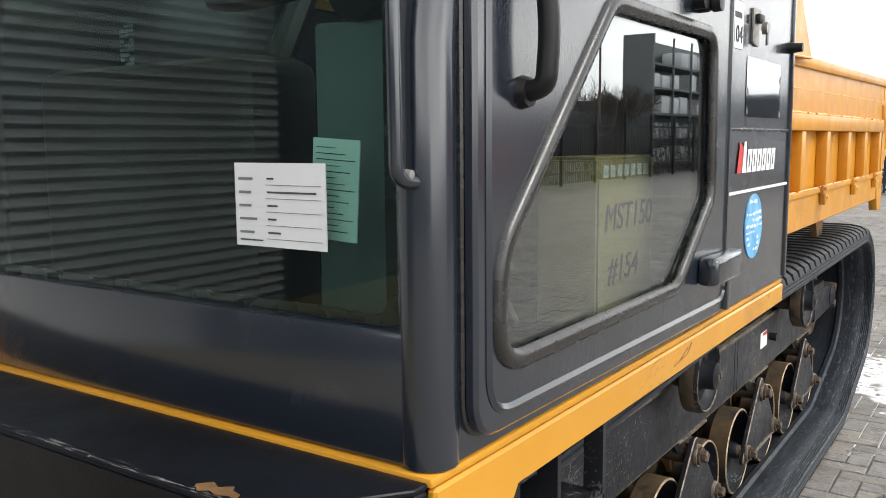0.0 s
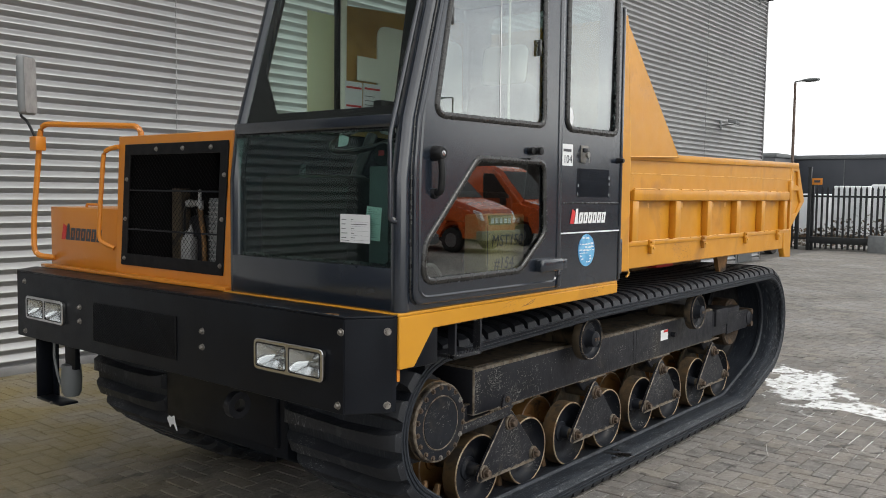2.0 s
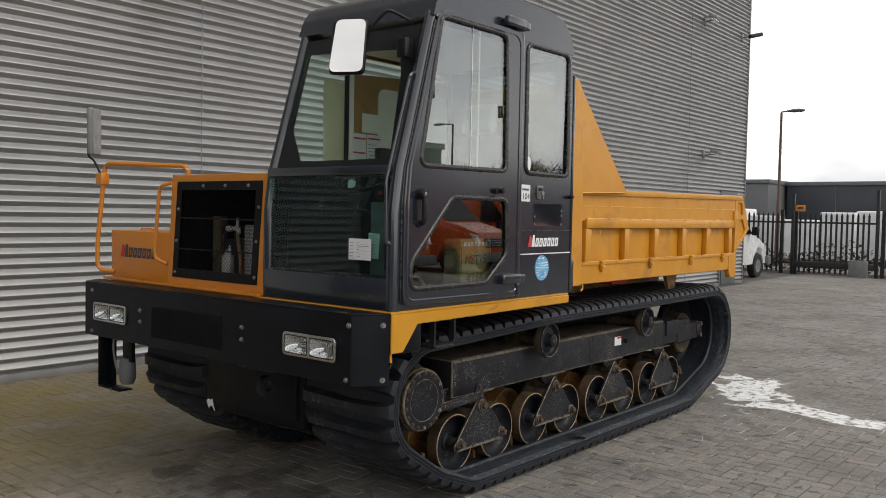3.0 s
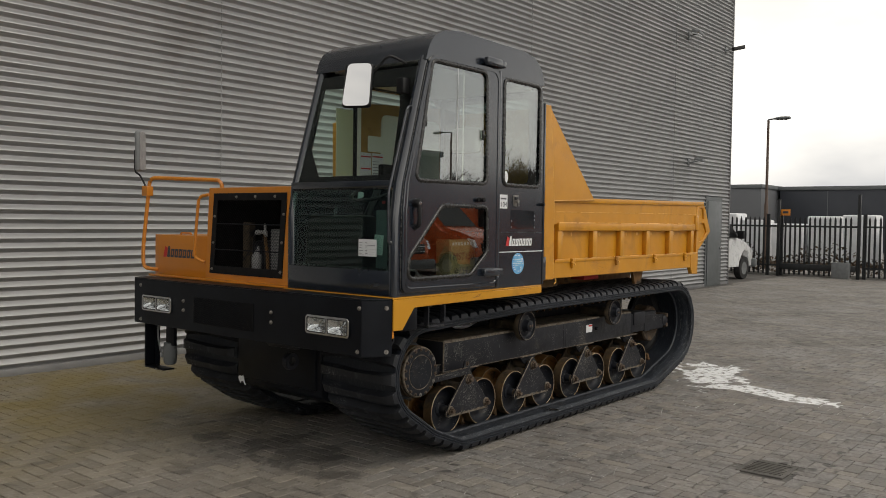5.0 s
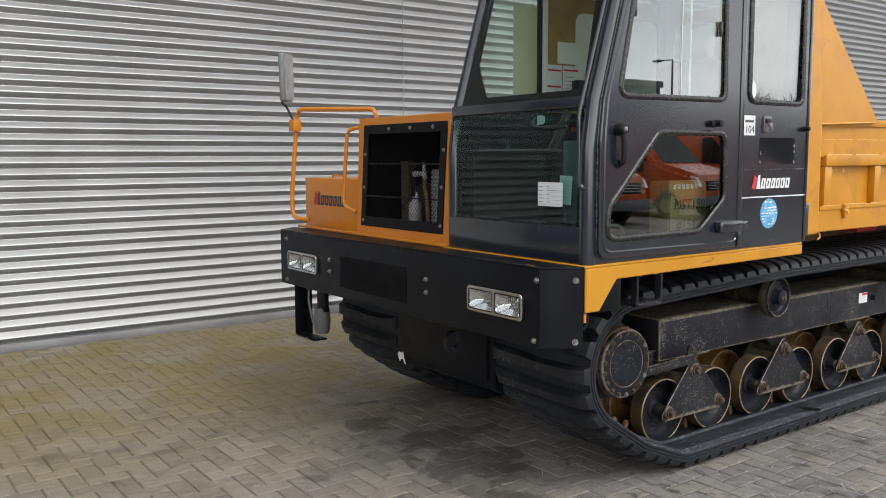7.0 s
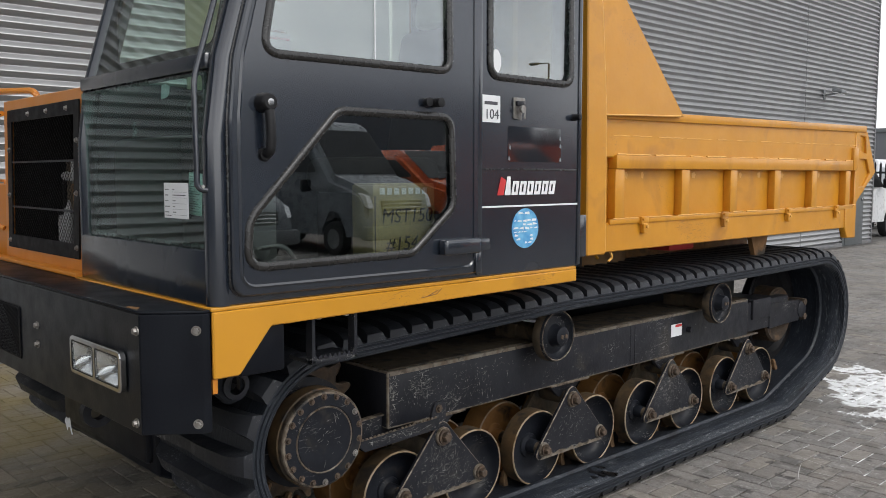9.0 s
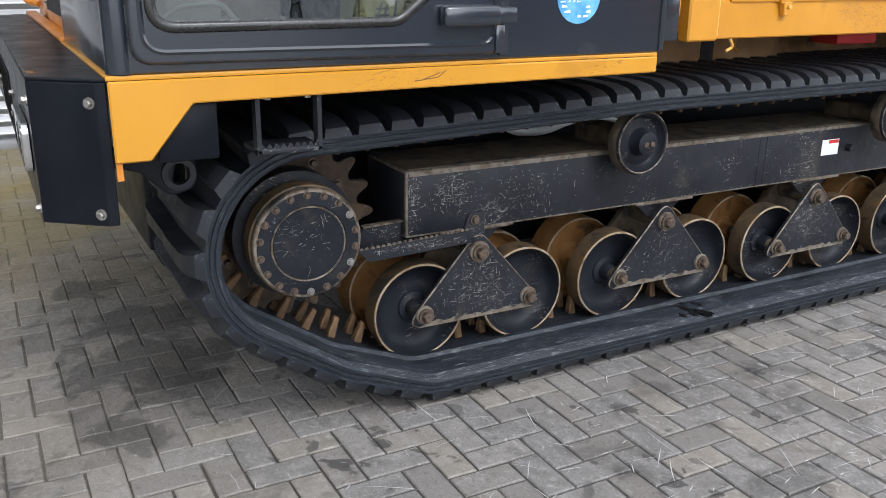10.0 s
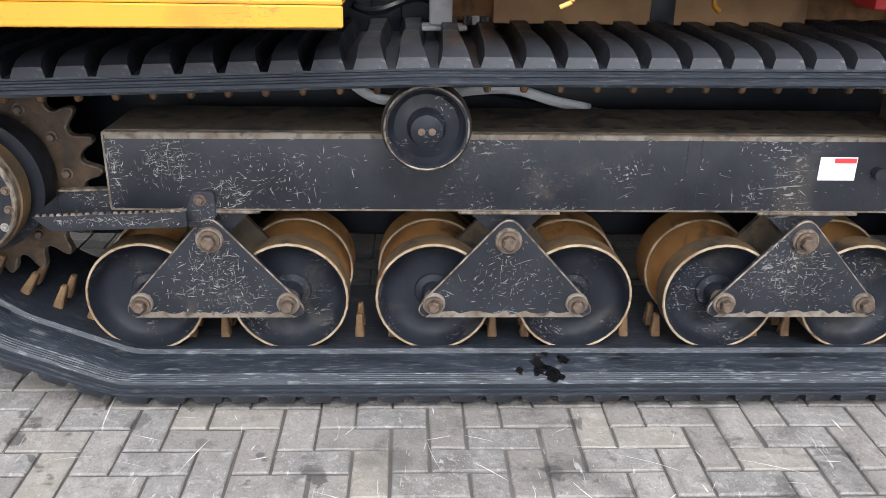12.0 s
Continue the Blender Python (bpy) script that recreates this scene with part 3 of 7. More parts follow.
GROUND = ground()
bm = bmesh.new()
far = [(-400, 27.5, 400, 600), (16, -300, 600, 27.5), (-400, -300, 16, -9)]
for x0, y0, x1, y1 in far:
    bm.faces.new([bm.verts.new(p) for p in ((x0, y0, -0.002), (x1, y0, -0.002), (x1, y1, -0.002), (x0, y1, -0.002))])
tagged(part("road", bm, YARD, smooth=0), "distant stretch of plain grey yard and road surface", "road", kind="structure")


def corrugated_wall(name, x, y0, y1, height, label):
    """Profiled sheet lying across: ribs with a lit upper slope and a shaded lower one."""
    pitch, bm = 0.1015, bmesh.new()
    prof = [(0.0, 0.0), (0.006, 0.004), (0.042, 0.037), (0.049, 0.042), (0.055, 0.043), (0.060, 0.040), (0.064, 0.034), (0.088, 0.004), (0.0985, 0.0)]
    line, z = [(0.07, 0.0)], 0.075
    while z < height:
        for dz, d in prof:
            line.append((z + pitch - dz - 0.003, d))
        line[-9:] = line[-9:][::-1]
        z += pitch
    ys = [y0, y1]
    cols = [[bm.verts.new((x + d, y, zz)) for zz, d in line] for y in ys]
    for a, c in zip(cols[0], cols[0][1:]):
        i = cols[0].index(a)
        bm.faces.new((a, cols[1][i], cols[1][i + 1], c))
    box(x - 0.25, x - 0.01, y0, y1, 0.0, height, bm=bm)
    return tagged(part(name, bm, SHEET, smooth=50), label, "wall", kind="structure")


wall_west = corrugated_wall("wall_west", WALL_X, -4.5, WALL_END, 10.0, "grey corrugated metal cladding of a warehouse wall")
part("base_flashing", box(WALL_X - 0.008, WALL_X + 0.047, -4.5, WALL_END, -0.009, 0.072, 0.004), FLASH, wall_west, "folded grey metal drip strip at the foot")
part("corner_flashing", box(WALL_X - 0.26, WALL_X + 0.048, WALL_END, WALL_END + 0.05, 0.0, 10.0, 0.006), FLASH, wall_west)
# sheet joints: the overlap of neighbouring sheets
for y in (3.55, 10.6, 17.0):
    part("sheet_joint", box(WALL_X + 0.036, WALL_X + 0.0448, y, y + 0.004, 0.1, 9.9), SHEET, wall_west)
dark_bay = part("wall_south", box(WALL_X - 0.30, WALL_X - 0.02, -16.0, -4.51, 0.0, 10.0), DARKWALL)
tagged(dark_bay, "dark flat panel bay of the warehouse wall", "wall", kind="structure")
wall_end = part("wall_north", box(-30.0, WALL_X - 0.26, WALL_END - 0.25, WALL_END, 0.0, 10.0), SHEET)
tagged(wall_end, "end wall of the grey metal warehouse", "wall", kind="structure")
door = part("door_1", plate([(19.08, 0.0), (20.18, 0.0), (20.18, 2.42), (19.08, 2.42)], "x", WALL_X + 0.0, WALL_X + 0.05), DOORGREY)
tagged(door, "grey steel service door in the warehouse wall", "door", kind="structure")
part("door_leaf", box(WALL_X + 0.052, WALL_X + 0.075, 19.16, 20.10, 0.02, 2.30, 0.005), DOORGREY, door)
part("door_handle", box(WALL_X + 0.076, WALL_X + 0.12, 19.95, 20.05, 1.0, 1.06, 0.008), CHROME, door)


def wall_fixture(name, y, z, label, cat, reach, head):
    t = thing(name, (WALL_X + 0.02, y, z), label, cat)
    x = WALL_X + 0.02
    part("bracket", box(x, x + 0.03, y - 0.05, y + 0.05, z - 0.1, z + 0.1, 0.006), GREYPL, t)
    part("arm", tube([(x + 0.02, y, z), (x + reach * 0.6, y + 0.02, z + 0.02), (x + reach, y + 0.05, z + 0.03)], 0.018), GREYPL, t)
    hx = x + reach
    if head == "camera":
        part("housing", turn(box(-0.055, 0.055, -0.2, 0.2, -0.05, 0.05, 0.02), pose(hx, y + 0.05, z + 0.03, 14, 0, -28)), PLASTIC, t)
    else:
        part("housing", turn(box(-0.10, 0.10, -0.22, 0.22, -0.03, 0.05, 0.02), pose(hx, y + 0.05, z + 0.06, 0, 12, 10)), GREYPL, t)
        part("lens", turn(box(-0.08, 0.08, -0.2, 0.2, -0.045, -0.031), pose(hx, y + 0.05, z + 0.06, 0, 12, 10)), LENS, t)
    return t


wall_fixture("security_camera", 20.2, 6.48, "black security camera on a wall bracket", "camera", 0.35, "camera")
wall_fixture("flood_light", 17.75, 6.45, "small grey floodlight on the metal wall", "lamp", 0.22, "lamp")
wall_fixture("wall_lamp", 17.9, 3.25, "grey wall lamp on a bracket arm", "lamp", 0.30, "lamp")


# ---- the tracked dumper ----
CX = -1.95                      # middle of the machine
RX, LX = -0.573, -1.603         # cab sides
DUMPER = thing("tracked_dumper", (CX, 3.3, 0.0), "orange and dark grey tracked dumper with a cab beside its engine", "dumper")
D = DUMPER

# frame and belly between the tracks
part("chassis", box(CX - 0.44, CX + 0.44, 1.0, 5.6, 0.46, 1.0, 0.02), BLACK, D)
part("belly_guard", plate([(0.90, 1.15), (5.2, 1.15), (5.2, 0.98), (1.5, 0.95), (1.2, 0.92), (1.0, 0.96)], "x", CX - 0.45, CX + 0.45), BLACK, D)
part("belly_pan", plate([(0.99, 1.10), (1.02, 0.80), (1.03, 0.42), (1.20, 0.34), (1.45, 0.30), (5.25, 0.30), (5.25, 0.46), (1.06, 1.10)], "x", CX - 0.482, CX + 0.482, bevel=0.01), BLACK, D, "black belly pan between the tracks")
part("front_guard", box(CX - 1.25, -0.84, 0.86, 0.90, 0.93, 1.135), BLACK, D)
part("cross_member", box(-1.60, -0.60, 0.905, 1.06, 0.985, 1.135, 0.01), BLACK, D)
part("deck", box(CX - 1.36, RX - 0.012, 0.80, 2.46, 1.140, 1.196), BLACK, D)
part("rear_crossbar", box(CX - 0.5, CX + 0.5, 2.50, 2.60, 1.0, 1.18, 0.01), BLACK, D)

# yellow sill along the cab
part("sill", plate([(0.80, 1.196), (2.475, 1.196), (2.475, 1.146), (0.995, 1.135), (0.885, 1.0), (0.80, 1.0)], "x", RX - 0.012, RX + 0.003, bevel=0.004), YELLOW, D, "yellow painted sill plate under the cab")
part("sill_top", box(LX - 0.02, RX - 0.001, 0.797, 2.475, 1.197, 1.209, 0.003), YELLOW, D)
for a_, b_ in (((1.60, 1.160), (1.675, 1.168)), ((1.675, 1.168), (1.70, 1.186)), ((1.62, 1.161), (1.68, 1.180))):
    part("scratch", tube([(RX + 0.0032, *a_), (RX + 0.0032, *b_)], 0.0014, seg=4), RUST, D)
part("hanging_strip", box(RX - 0.022, RX - 0.010, 0.802, 0.817, 0.955, 0.999), ORANGE, D)

# bumper
zt, zb = 1.195, 0.845
lamp_cuts = [rounded([(a, 0.962), (b, 0.962), (b, 1.066), (a, 1.066)], 0.012) for a, b in ((-1.163, -0.787), (-3.093, -2.717))]
front_face = [(CX - 1.295, zb), (RX - 0.115, zb), (RX - 0.115, zt), (CX - 1.295, zt)]
bumper = part("bumper", plate(front_face, "y", 0.632, 0.644, lamp_cuts, 0.002), BLACK, D, "black steel bumper with chamfered ends and worn edges")
for end in ([(RX - 0.1145, 0.6325), (RX - 0.006, 0.772), (RX - 0.006, 0.797), (RX - 0.018, 0.797), (RX - 0.018, 0.776), (RX - 0.1215, 0.6445)],
            [(CX - 1.2955, 0.6325), (CX - 1.405, 0.775), (CX - 1.405, 0.80), (CX - 1.393, 0.80), (CX - 1.393, 0.779), (CX - 1.2885, 0.6445)]):
    part("bumper_wing", plate(end, "z", zb, zt, bevel=0.003), BLACK, bumper)
part("bumper_top", plate([(CX - 1.405, 0.80), (CX - 1.405, 0.775), (CX - 1.295, 0.632), (RX - 0.115, 0.632), (RX - 0.006, 0.772), (RX - 0.006, 0.797)], "z", zt + 0.001, zt + 0.009, bevel=0.002), BLACK, bumper)
BOLT_Y = bolt_mesh(0.0095, 0.014, "y", -1)
bolt_y = part("bolt", turn(BOLT_Y, pose(-1.541, 0.632, 1.056)), BOLT, bumper)
for x, z in ((-1.541, 0.988), (-2.565, 1.06), (-2.565, 0.99), (-0.702, 1.147), (-0.716, 0.876), (-3.15, 1.147), (-3.15, 0.876)):
    again("bolt", bolt_y.data, Matrix.Translation((x + 1.541, 0, z - 1.056)), bumper)
for z in (1.147, 0.875):
    part("bolt", turn(bolt_mesh(0.0095, 0.014, "y", -1), pose(RX - 0.018, 0.758, z, 0, 0, 52)), BOLT, bumper)


def headlight(x0, x1):
    """A pair of square lamps in one chrome bezel."""
    z0, z1, y = 0.952, 1.076, 0.628
    rim = rounded([(x0, z0), (x1, z0), (x1, z1), (x0, z1)], 0.026)
    xm = (x0 + x1) / 2
    cut = [rounded([(a, z0 + 0.016), (b, z0 + 0.016), (b, z1 - 0.016), (a, z1 - 0.016)], 0.012) for a, b in ((x0 + 0.017, xm - 0.008), (xm + 0.008, x1 - 0.017))]
    h = part("headlight", plate(rim, "y", y - 0.018, y + 0.003, cut, 0.003), CHROME, D, "chrome twin headlight with ribbed lenses")
    for a, b in ((x0 + 0.014, xm - 0.007), (xm + 0.007, x1 - 0.014)):
        za, zb_, n_ = z0 + 0.014, z1 - 0.014, 18
        bowl, rows = bmesh.new(), []
        for k in range(n_ + 1):
            v = -1 + 2 * k / n_
            row = []
            for q in range(n_ + 1):
                u = -1 + 2 * q / n_
                deep = 0.052 * (1 - abs(u) ** 2.4) * (1 - abs(v) ** 2.0) ** 0.9
                row.append(bowl.verts.new((a + (b - a) * (u + 1) / 2, y - 0.0145 + deep, za + (zb_ - za) * (v + 1) / 2)))
            rows.append(row)
        for r0, r1 in zip(rows, rows[1:]):
            for q in range(n_):
                bowl.faces.new((r0[q], r0[q + 1], r1[q + 1], r1[q]))
        part("reflector", bowl, LAMPSILVER, h)
        part("bulb", lathe([(0, -0.024), (0.006, -0.022), (0.009, -0.008), (0.014, 0.0)], ((a + b) / 2, y + 0.036, (za + zb_) / 2 + 0.004), 14, axis="y"), CHROME, h)
        part("bulb_shield", box((a + b) / 2 - 0.022, (a + b) / 2 + 0.022, y + 0.004, y + 0.006, (za + zb_) / 2 + 0.012, (za + zb_) / 2 + 0.017), CHROME, h)
        cell = [(a, za), (b, za), (b, zb_), (a, zb_)]
        part("lamp_gasket", plate(rounded(cell, 0.012), "y", y - 0.0182, y - 0.0172, [rounded([(a + 0.004, za + 0.004), (b - 0.004, za + 0.004), (b - 0.004, zb_ - 0.004), (a + 0.004, zb_ - 0.004)], 0.010)]), PLASTIC, h)
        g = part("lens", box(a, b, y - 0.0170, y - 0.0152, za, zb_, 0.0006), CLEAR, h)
        g.visible_shadow = False
    return h


headlight(-1.175, -0.775)
headlight(-3.105, -2.705)
# perforated panel in the bumper
mesh_panel = part("perforated_panel", box(-2.44, -1.73, 0.627, 0.631, 0.905, 1.10, 0.001), MESHBLACK, bumper)
bm = bmesh.new()
for i in range(-13, 47):
    for sgn in (1, -1):
        x0, x1 = -2.43 + i * 0.015, -2.43 + i * 0.015 + sgn * 0.185
        f0, f1 = sorted((min(max((u - x0) / (x1 - x0), 0), 1) for u in (-2.43, -1.74)))
        if f1 - f0 > 0.05:
            tube([(x0 + (x1 - x0) * f, 0.6262, 0.91 + 0.185 * f) for f in (f0, f1)], 0.0016, seg=3, bm=bm)
tagged(part("perforation", bm, BLACK, bumper, smooth=0), kind="stuff")
rb_, verts, faces = random.Random(17), [], []
for _ in range(90):
    x = -0.70 - abs(rb_.gauss(0, 0.5))
    if x < -3.2:
        continue
    ln_, hw = 0.002 + rb_.expovariate(1 / 0.008), rb_.uniform(0.0004, 0.0014)
    y = 0.6335 + abs(rb_.gauss(0, 0.006)) + max(0.0, x + 0.688) * 1.25
    k = len(verts)
    verts += [(x - ln_, y, zt + 0.0095), (x, y - hw, zt + 0.0095), (x + ln_, y, zt + 0.0095), (x, y + hw, zt + 0.0095)]
    faces.append((k, k + 1, k + 2, k + 3))
me = bpy.data.meshes.new("scratch_wear")
me.from_pydata(verts, [], faces)
me.materials.append(SCRATCH)
edge_wear = new("scratch_wear", me)
edge_wear.parent = bumper
edge_wear.location = -BASE[D]
tagged(edge_wear, kind="stuff")
part("rust_scar", plate(rounded([(-0.800, 0.648), (-0.784, 0.637), (-0.772, 0.645), (-0.758, 0.640), (-0.742, 0.646), (-0.728, 0.641), (-0.733, 0.655), (-0.748, 0.658), (-0.756, 0.668), (-0.770, 0.656), (-0.786, 0.664)], 0.003), "z", zt + 0.0095, zt + 0.0105), RUST, bumper, "patch of bare rust")

# brackets and tow eyes under the bumper
part("tow_plate", plate(rounded([(0.80, 1.0), (0.98, 1.0), (1.034, 0.955), (1.034, 0.868), (0.96, 0.850), (0.885, 0.925), (0.80, 0.95)], [0.01, 0.02, 0.03, 0.04, 0.04, 0.03, 0.01]), "x", -0.812, -0.782, [rounded([(0.968, 0.888), (1.006, 0.884), (1.008, 0.930), (0.985, 0.955)], [0.016, 0.016, 0.016, 0.012])], 0.006), BLACK, D)
part("tow_eye", lathe([(0.030, -0.8225), (0.046, -0.8225), (0.048, -0.8145), (0.048, -0.7795), (0.046, -0.7715), (0.030, -0.7715), (0.030, -0.8225)], (0, 0.985, 0.915), 20), STEEL, D)
part("tow_eye", lathe([(0.03, -0.02), (0.06, -0.02), (0.06, 0.02), (0.03, 0.02), (0.03, -0.02)], (-1.595, 0.85, 0.69), 20), STEEL, D)
part("tow_bracket", box(-1.72, -1.42, 0.74, 0.85, 0.80, 0.84, 0.01), STEEL, D)
part("hanging_bracket", box(-3.275, -3.262, 0.74, 0.84, 0.475, 0.85, 0.003), BLACK, D)
part("hanging_bracket", box(-3.262, -3.205, 0.828, 0.84, 0.475, 0.85, 0.003), BLACK, D)
part("hanging_bracket", box(-3.06, -2.95, 0.80, 0.83, 0.66, 0.85, 0.003), BLACK, D)
part("hanging_step", box(-3.275, -3.0, 0.74, 0.84, 0.463, 0.4745, 0.003), BLACK, D)
part("step_bolt", turn(bolt_mesh(0.007, 0.01, "y", -1), pose(-3.10, 0.74, 0.468)), BOLT, D)
part("drop_lamp", lathe([(0.0, 0.50), (0.040, 0.505), (0.052, 0.53), (0.056, 0.60), (0.050, 0.68), (0.0, 0.69)], (-3.03, 0.82, 0.0), 18, axis="z"), DOORGREY, D, "dull grey lamp in a steel bracket")
part("lamp_cable", tube(bend([(-3.14, 0.79, 0.84), (-3.15, 0.78, 0.74), (-3.12, 0.785, 0.62), (-3.09, 0.79, 0.56)], 0.05), 0.008), GREYPL, D)
part("worn_patch", plate([(x - 0.085, z - 0.022) for x, z in ((-2.300, 0.480), (-2.278, 0.498), (-2.258, 0.492), (-2.236, 0.508), (-2.226, 0.470), (-2.206, 0.430), (-2.214, 0.428), (-2.240, 0.458), (-2.262, 0.452), (-2.272, 0.436), (-2.284, 0.456))], "y", 1.0, 1.002), PAPER, D, "torn remnant of a pale sticker")

# engine hood: tall part beside the cab, low part outside
HY = 0.845
HL = -2.55
front = [(HL - 0.05, 1.205), (LX - 0.004, 1.205), (LX - 0.004, 1.917), (HL, 1.917)]
grl = [(HL + 0.02, 1.272), (LX - 0.085, 1.272), (LX - 0.035, 1.868), (HL + 0.075, 1.868)]
hood = part("engine_hood", plate(front, "y", HY, HY + 0.02, [rounded(grl, 0.012)], 0.004), ORANGE, D, "orange sheet-metal engine hood with a meshed front opening")
bm = plate([(HY + 0.021, 1.205), (2.42, 1.205), (2.42, 1.917), (HY + 0.021, 1.917)], "x", HL - 0.02, HL)
box(HL, LX - 0.004, HY + 0.021, 2.42, 1.897, 1.917, 0.006, bm)
box(HL, LX - 0.004, 2.40, 2.42, 1.205, 1.884, bm=bm)
part("hood_shell", bm, ORANGE, hood)
# near-black sheets just inside the hood's back, sides, top and floor
part("hood_inner_sheet", box(HL + 0.02, LX - 0.02, 1.75, 1.77, 1.21, 1.88), MESHBLACK, hood)
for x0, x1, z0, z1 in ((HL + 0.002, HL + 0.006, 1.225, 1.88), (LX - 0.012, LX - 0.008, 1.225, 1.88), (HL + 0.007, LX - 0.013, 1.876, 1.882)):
    part("hood_inner_sheet", box(x0, x1, HY + 0.024, 1.748, z0, z1), MESHBLACK, hood)
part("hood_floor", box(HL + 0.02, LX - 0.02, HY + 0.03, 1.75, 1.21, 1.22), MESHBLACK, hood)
# wire mesh and its dark frame
fr = [(HL + 0.015, 1.266), (LX - 0.08, 1.266), (LX - 0.03, 1.874), (HL + 0.07, 1.874)]
fin = [(HL + 0.075, 1.325), (LX - 0.13, 1.325), (LX - 0.09, 1.82), (HL + 0.12, 1.82)]
mesh_frame = part("mesh_frame", plate(fr, "y", HY - 0.008, HY - 0.001, [fin], 0.002), MESHBLACK, hood, "black frame screwed over the opening")
bm = bmesh.new()
n = 30
for i in range(-30, n + 2):
    a = -2.45 + i * 0.0275
    for s in (1, -1):
        x0, z0, x1, z1 = (a, 1.325, a + 0.495, 1.82) if s > 0 else (a + 0.495, 1.325, a, 1.82)
        pts = []
        for k in range(13):
            f = k / 12
            x, z = x0 + (x1 - x0) * f, z0 + (z1 - z0) * f
            g = (z - 1.325) / 0.495
            lo, hi = HL + 0.075 + 0.045 * g, LX - 0.13 + 0.04 * g
            if lo <= x <= hi:
                pts.append((x, HY - 0.004, z))
        if len(pts) > 1:
            tube([pts[0], pts[-1]], 0.0011, seg=3, bm=bm)
part("wire_mesh", bm, MESHBLACK, hood, smooth=0)
for z in (1.45, 1.645):
    part("mesh_bar", box(HL + 0.08, LX - 0.10, HY - 0.006, HY - 0.002, z - 0.004, z + 0.004), BLACK, hood)
mb = None
for x, z in ((HL + 0.05, 1.30), (HL + 0.065, 1.50), (HL + 0.085, 1.70), (-2.20, 1.846), (-1.98, 1.846), (-1.76, 1.846), (LX - 0.06, 1.72), (LX - 0.08, 1.52), (LX - 0.095, 1.31)):
    if mb is None:
        mb = part("screw", turn(bolt_mesh(0.0075, 0.010, "y", -1), pose(x, HY - 0.008, z)), BOLT, hood)
        mx, mz = x, z
    else:
        again("screw", mb.data, Matrix.Translation((x - mx, 0, z - mz)), hood)
# what shows behind the mesh: filter bowl, hoses, radiator
part("filter", lathe([(0.0, 1.27), (0.036, 1.27), (0.040, 1.29), (0.040, 1.40), (0.034, 1.42), (0.0, 1.42)], (-2.10, 0.95, 0.0), 18, axis="z"), ALLOY, hood, "pale filter canister")
for dx_, zt_ in ((-0.020, 1.455), (0.014, 1.485)):
    part("filter_fitting", lathe([(0.0, zt_), (0.006, zt_ - 0.005), (0.012, zt_ - 0.030), (0.015, 1.421), (0.0, 1.421)], (-2.10 + dx_, 0.95, 0.0), 10, axis="z"), ALLOY, hood)
rad = part("radiator", box(-1.965, -1.76, 0.97, 1.02, 1.24, 1.612, 0.004), GREYPL, hood, "grey finned cooler")
for k in range(16):
    part("cooler_fin", box(-1.96, -1.765, 0.963, 0.9695, 1.25 + k * 0.0225, 1.257 + k * 0.0225), ALLOY, rad)
part("feed_pipe", tube(bend([(-2.085, 0.945, 1.585), (-1.985, 0.94, 1.590), (-1.97, 0.93, 1.56)], 0.02), 0.013), ALLOY, hood)
part("pipe_union", lathe([(0, -2.10), (0.018, -2.10), (0.020, -2.085), (0.018, -2.06), (0.0, -2.06)], (0, 0.945, 1.585), 12), ALLOY, hood)
part("tee_piece", lathe([(0, 1.655), (0.009, 1.65), (0.010, 1.60), (0.018, 1.60), (0.018, 1.572), (0, 1.572)], (-1.995, 0.94, 0.0), 12, axis="z"), ALLOY, hood)
part("red_hose", tube(bend([(-1.995, 0.94, 1.575), (-1.99, 0.945, 1.50), (-1.975, 0.95, 1.40), (-1.985, 0.96, 1.26)], 0.06), 0.012), RUST, hood)
part("hose", tube(bend([(-2.09, 0.945, 1.585), (-2.135, 0.95, 1.56), (-2.15, 0.955, 1.45), (-2.14, 0.96, 1.28)], 0.06), 0.007), PLASTIC, hood)
part("hose", tube(bend([(-2.06, 0.98, 1.56), (-2.045, 1.0, 1.45), (-2.05, 1.0, 1.26)], 0.06), 0.016), PLASTIC, hood)
part("engine_post", box(-2.42, -2.33, 1.06, 1.12, 1.225, 1.66, 0.01), MUDDY, hood)
part("engine_cover", box(-2.34, -1.99, 1.10, 1.60, 1.225, 1.52, 0.03), STEEL, hood)
# filler cap on the hood
part("filler_cap", lathe([(0.0, 1.99), (0.02, 1.985), (0.03, 1.965), (0.03, 1.935), (0.05, 1.93), (0.05, 1.905), (0.0, 1.905)], (-1.71, 1.02, 0), 16, axis="z"), ORANGE, hood)
# low side box
LHX = -3.315
low = part("side_box", box(LHX, HL - 0.024, 0.86, 2.30, 1.205, 1.545, 0.006), ORANGE, D, "low orange side compartment")
part("front_lip", box(CX - 1.36, LX - 0.004, 0.795, 0.842, 1.206, 1.222, 0.003), ORANGE, D)
part("handle", tube(bend([(-3.08, 0.95, 1.543), (-3.08, 0.95, 1.562), (-2.94, 0.95, 1.562), (-2.94, 0.95, 1.543)], 0.01), 0.007), ORANGE, low)


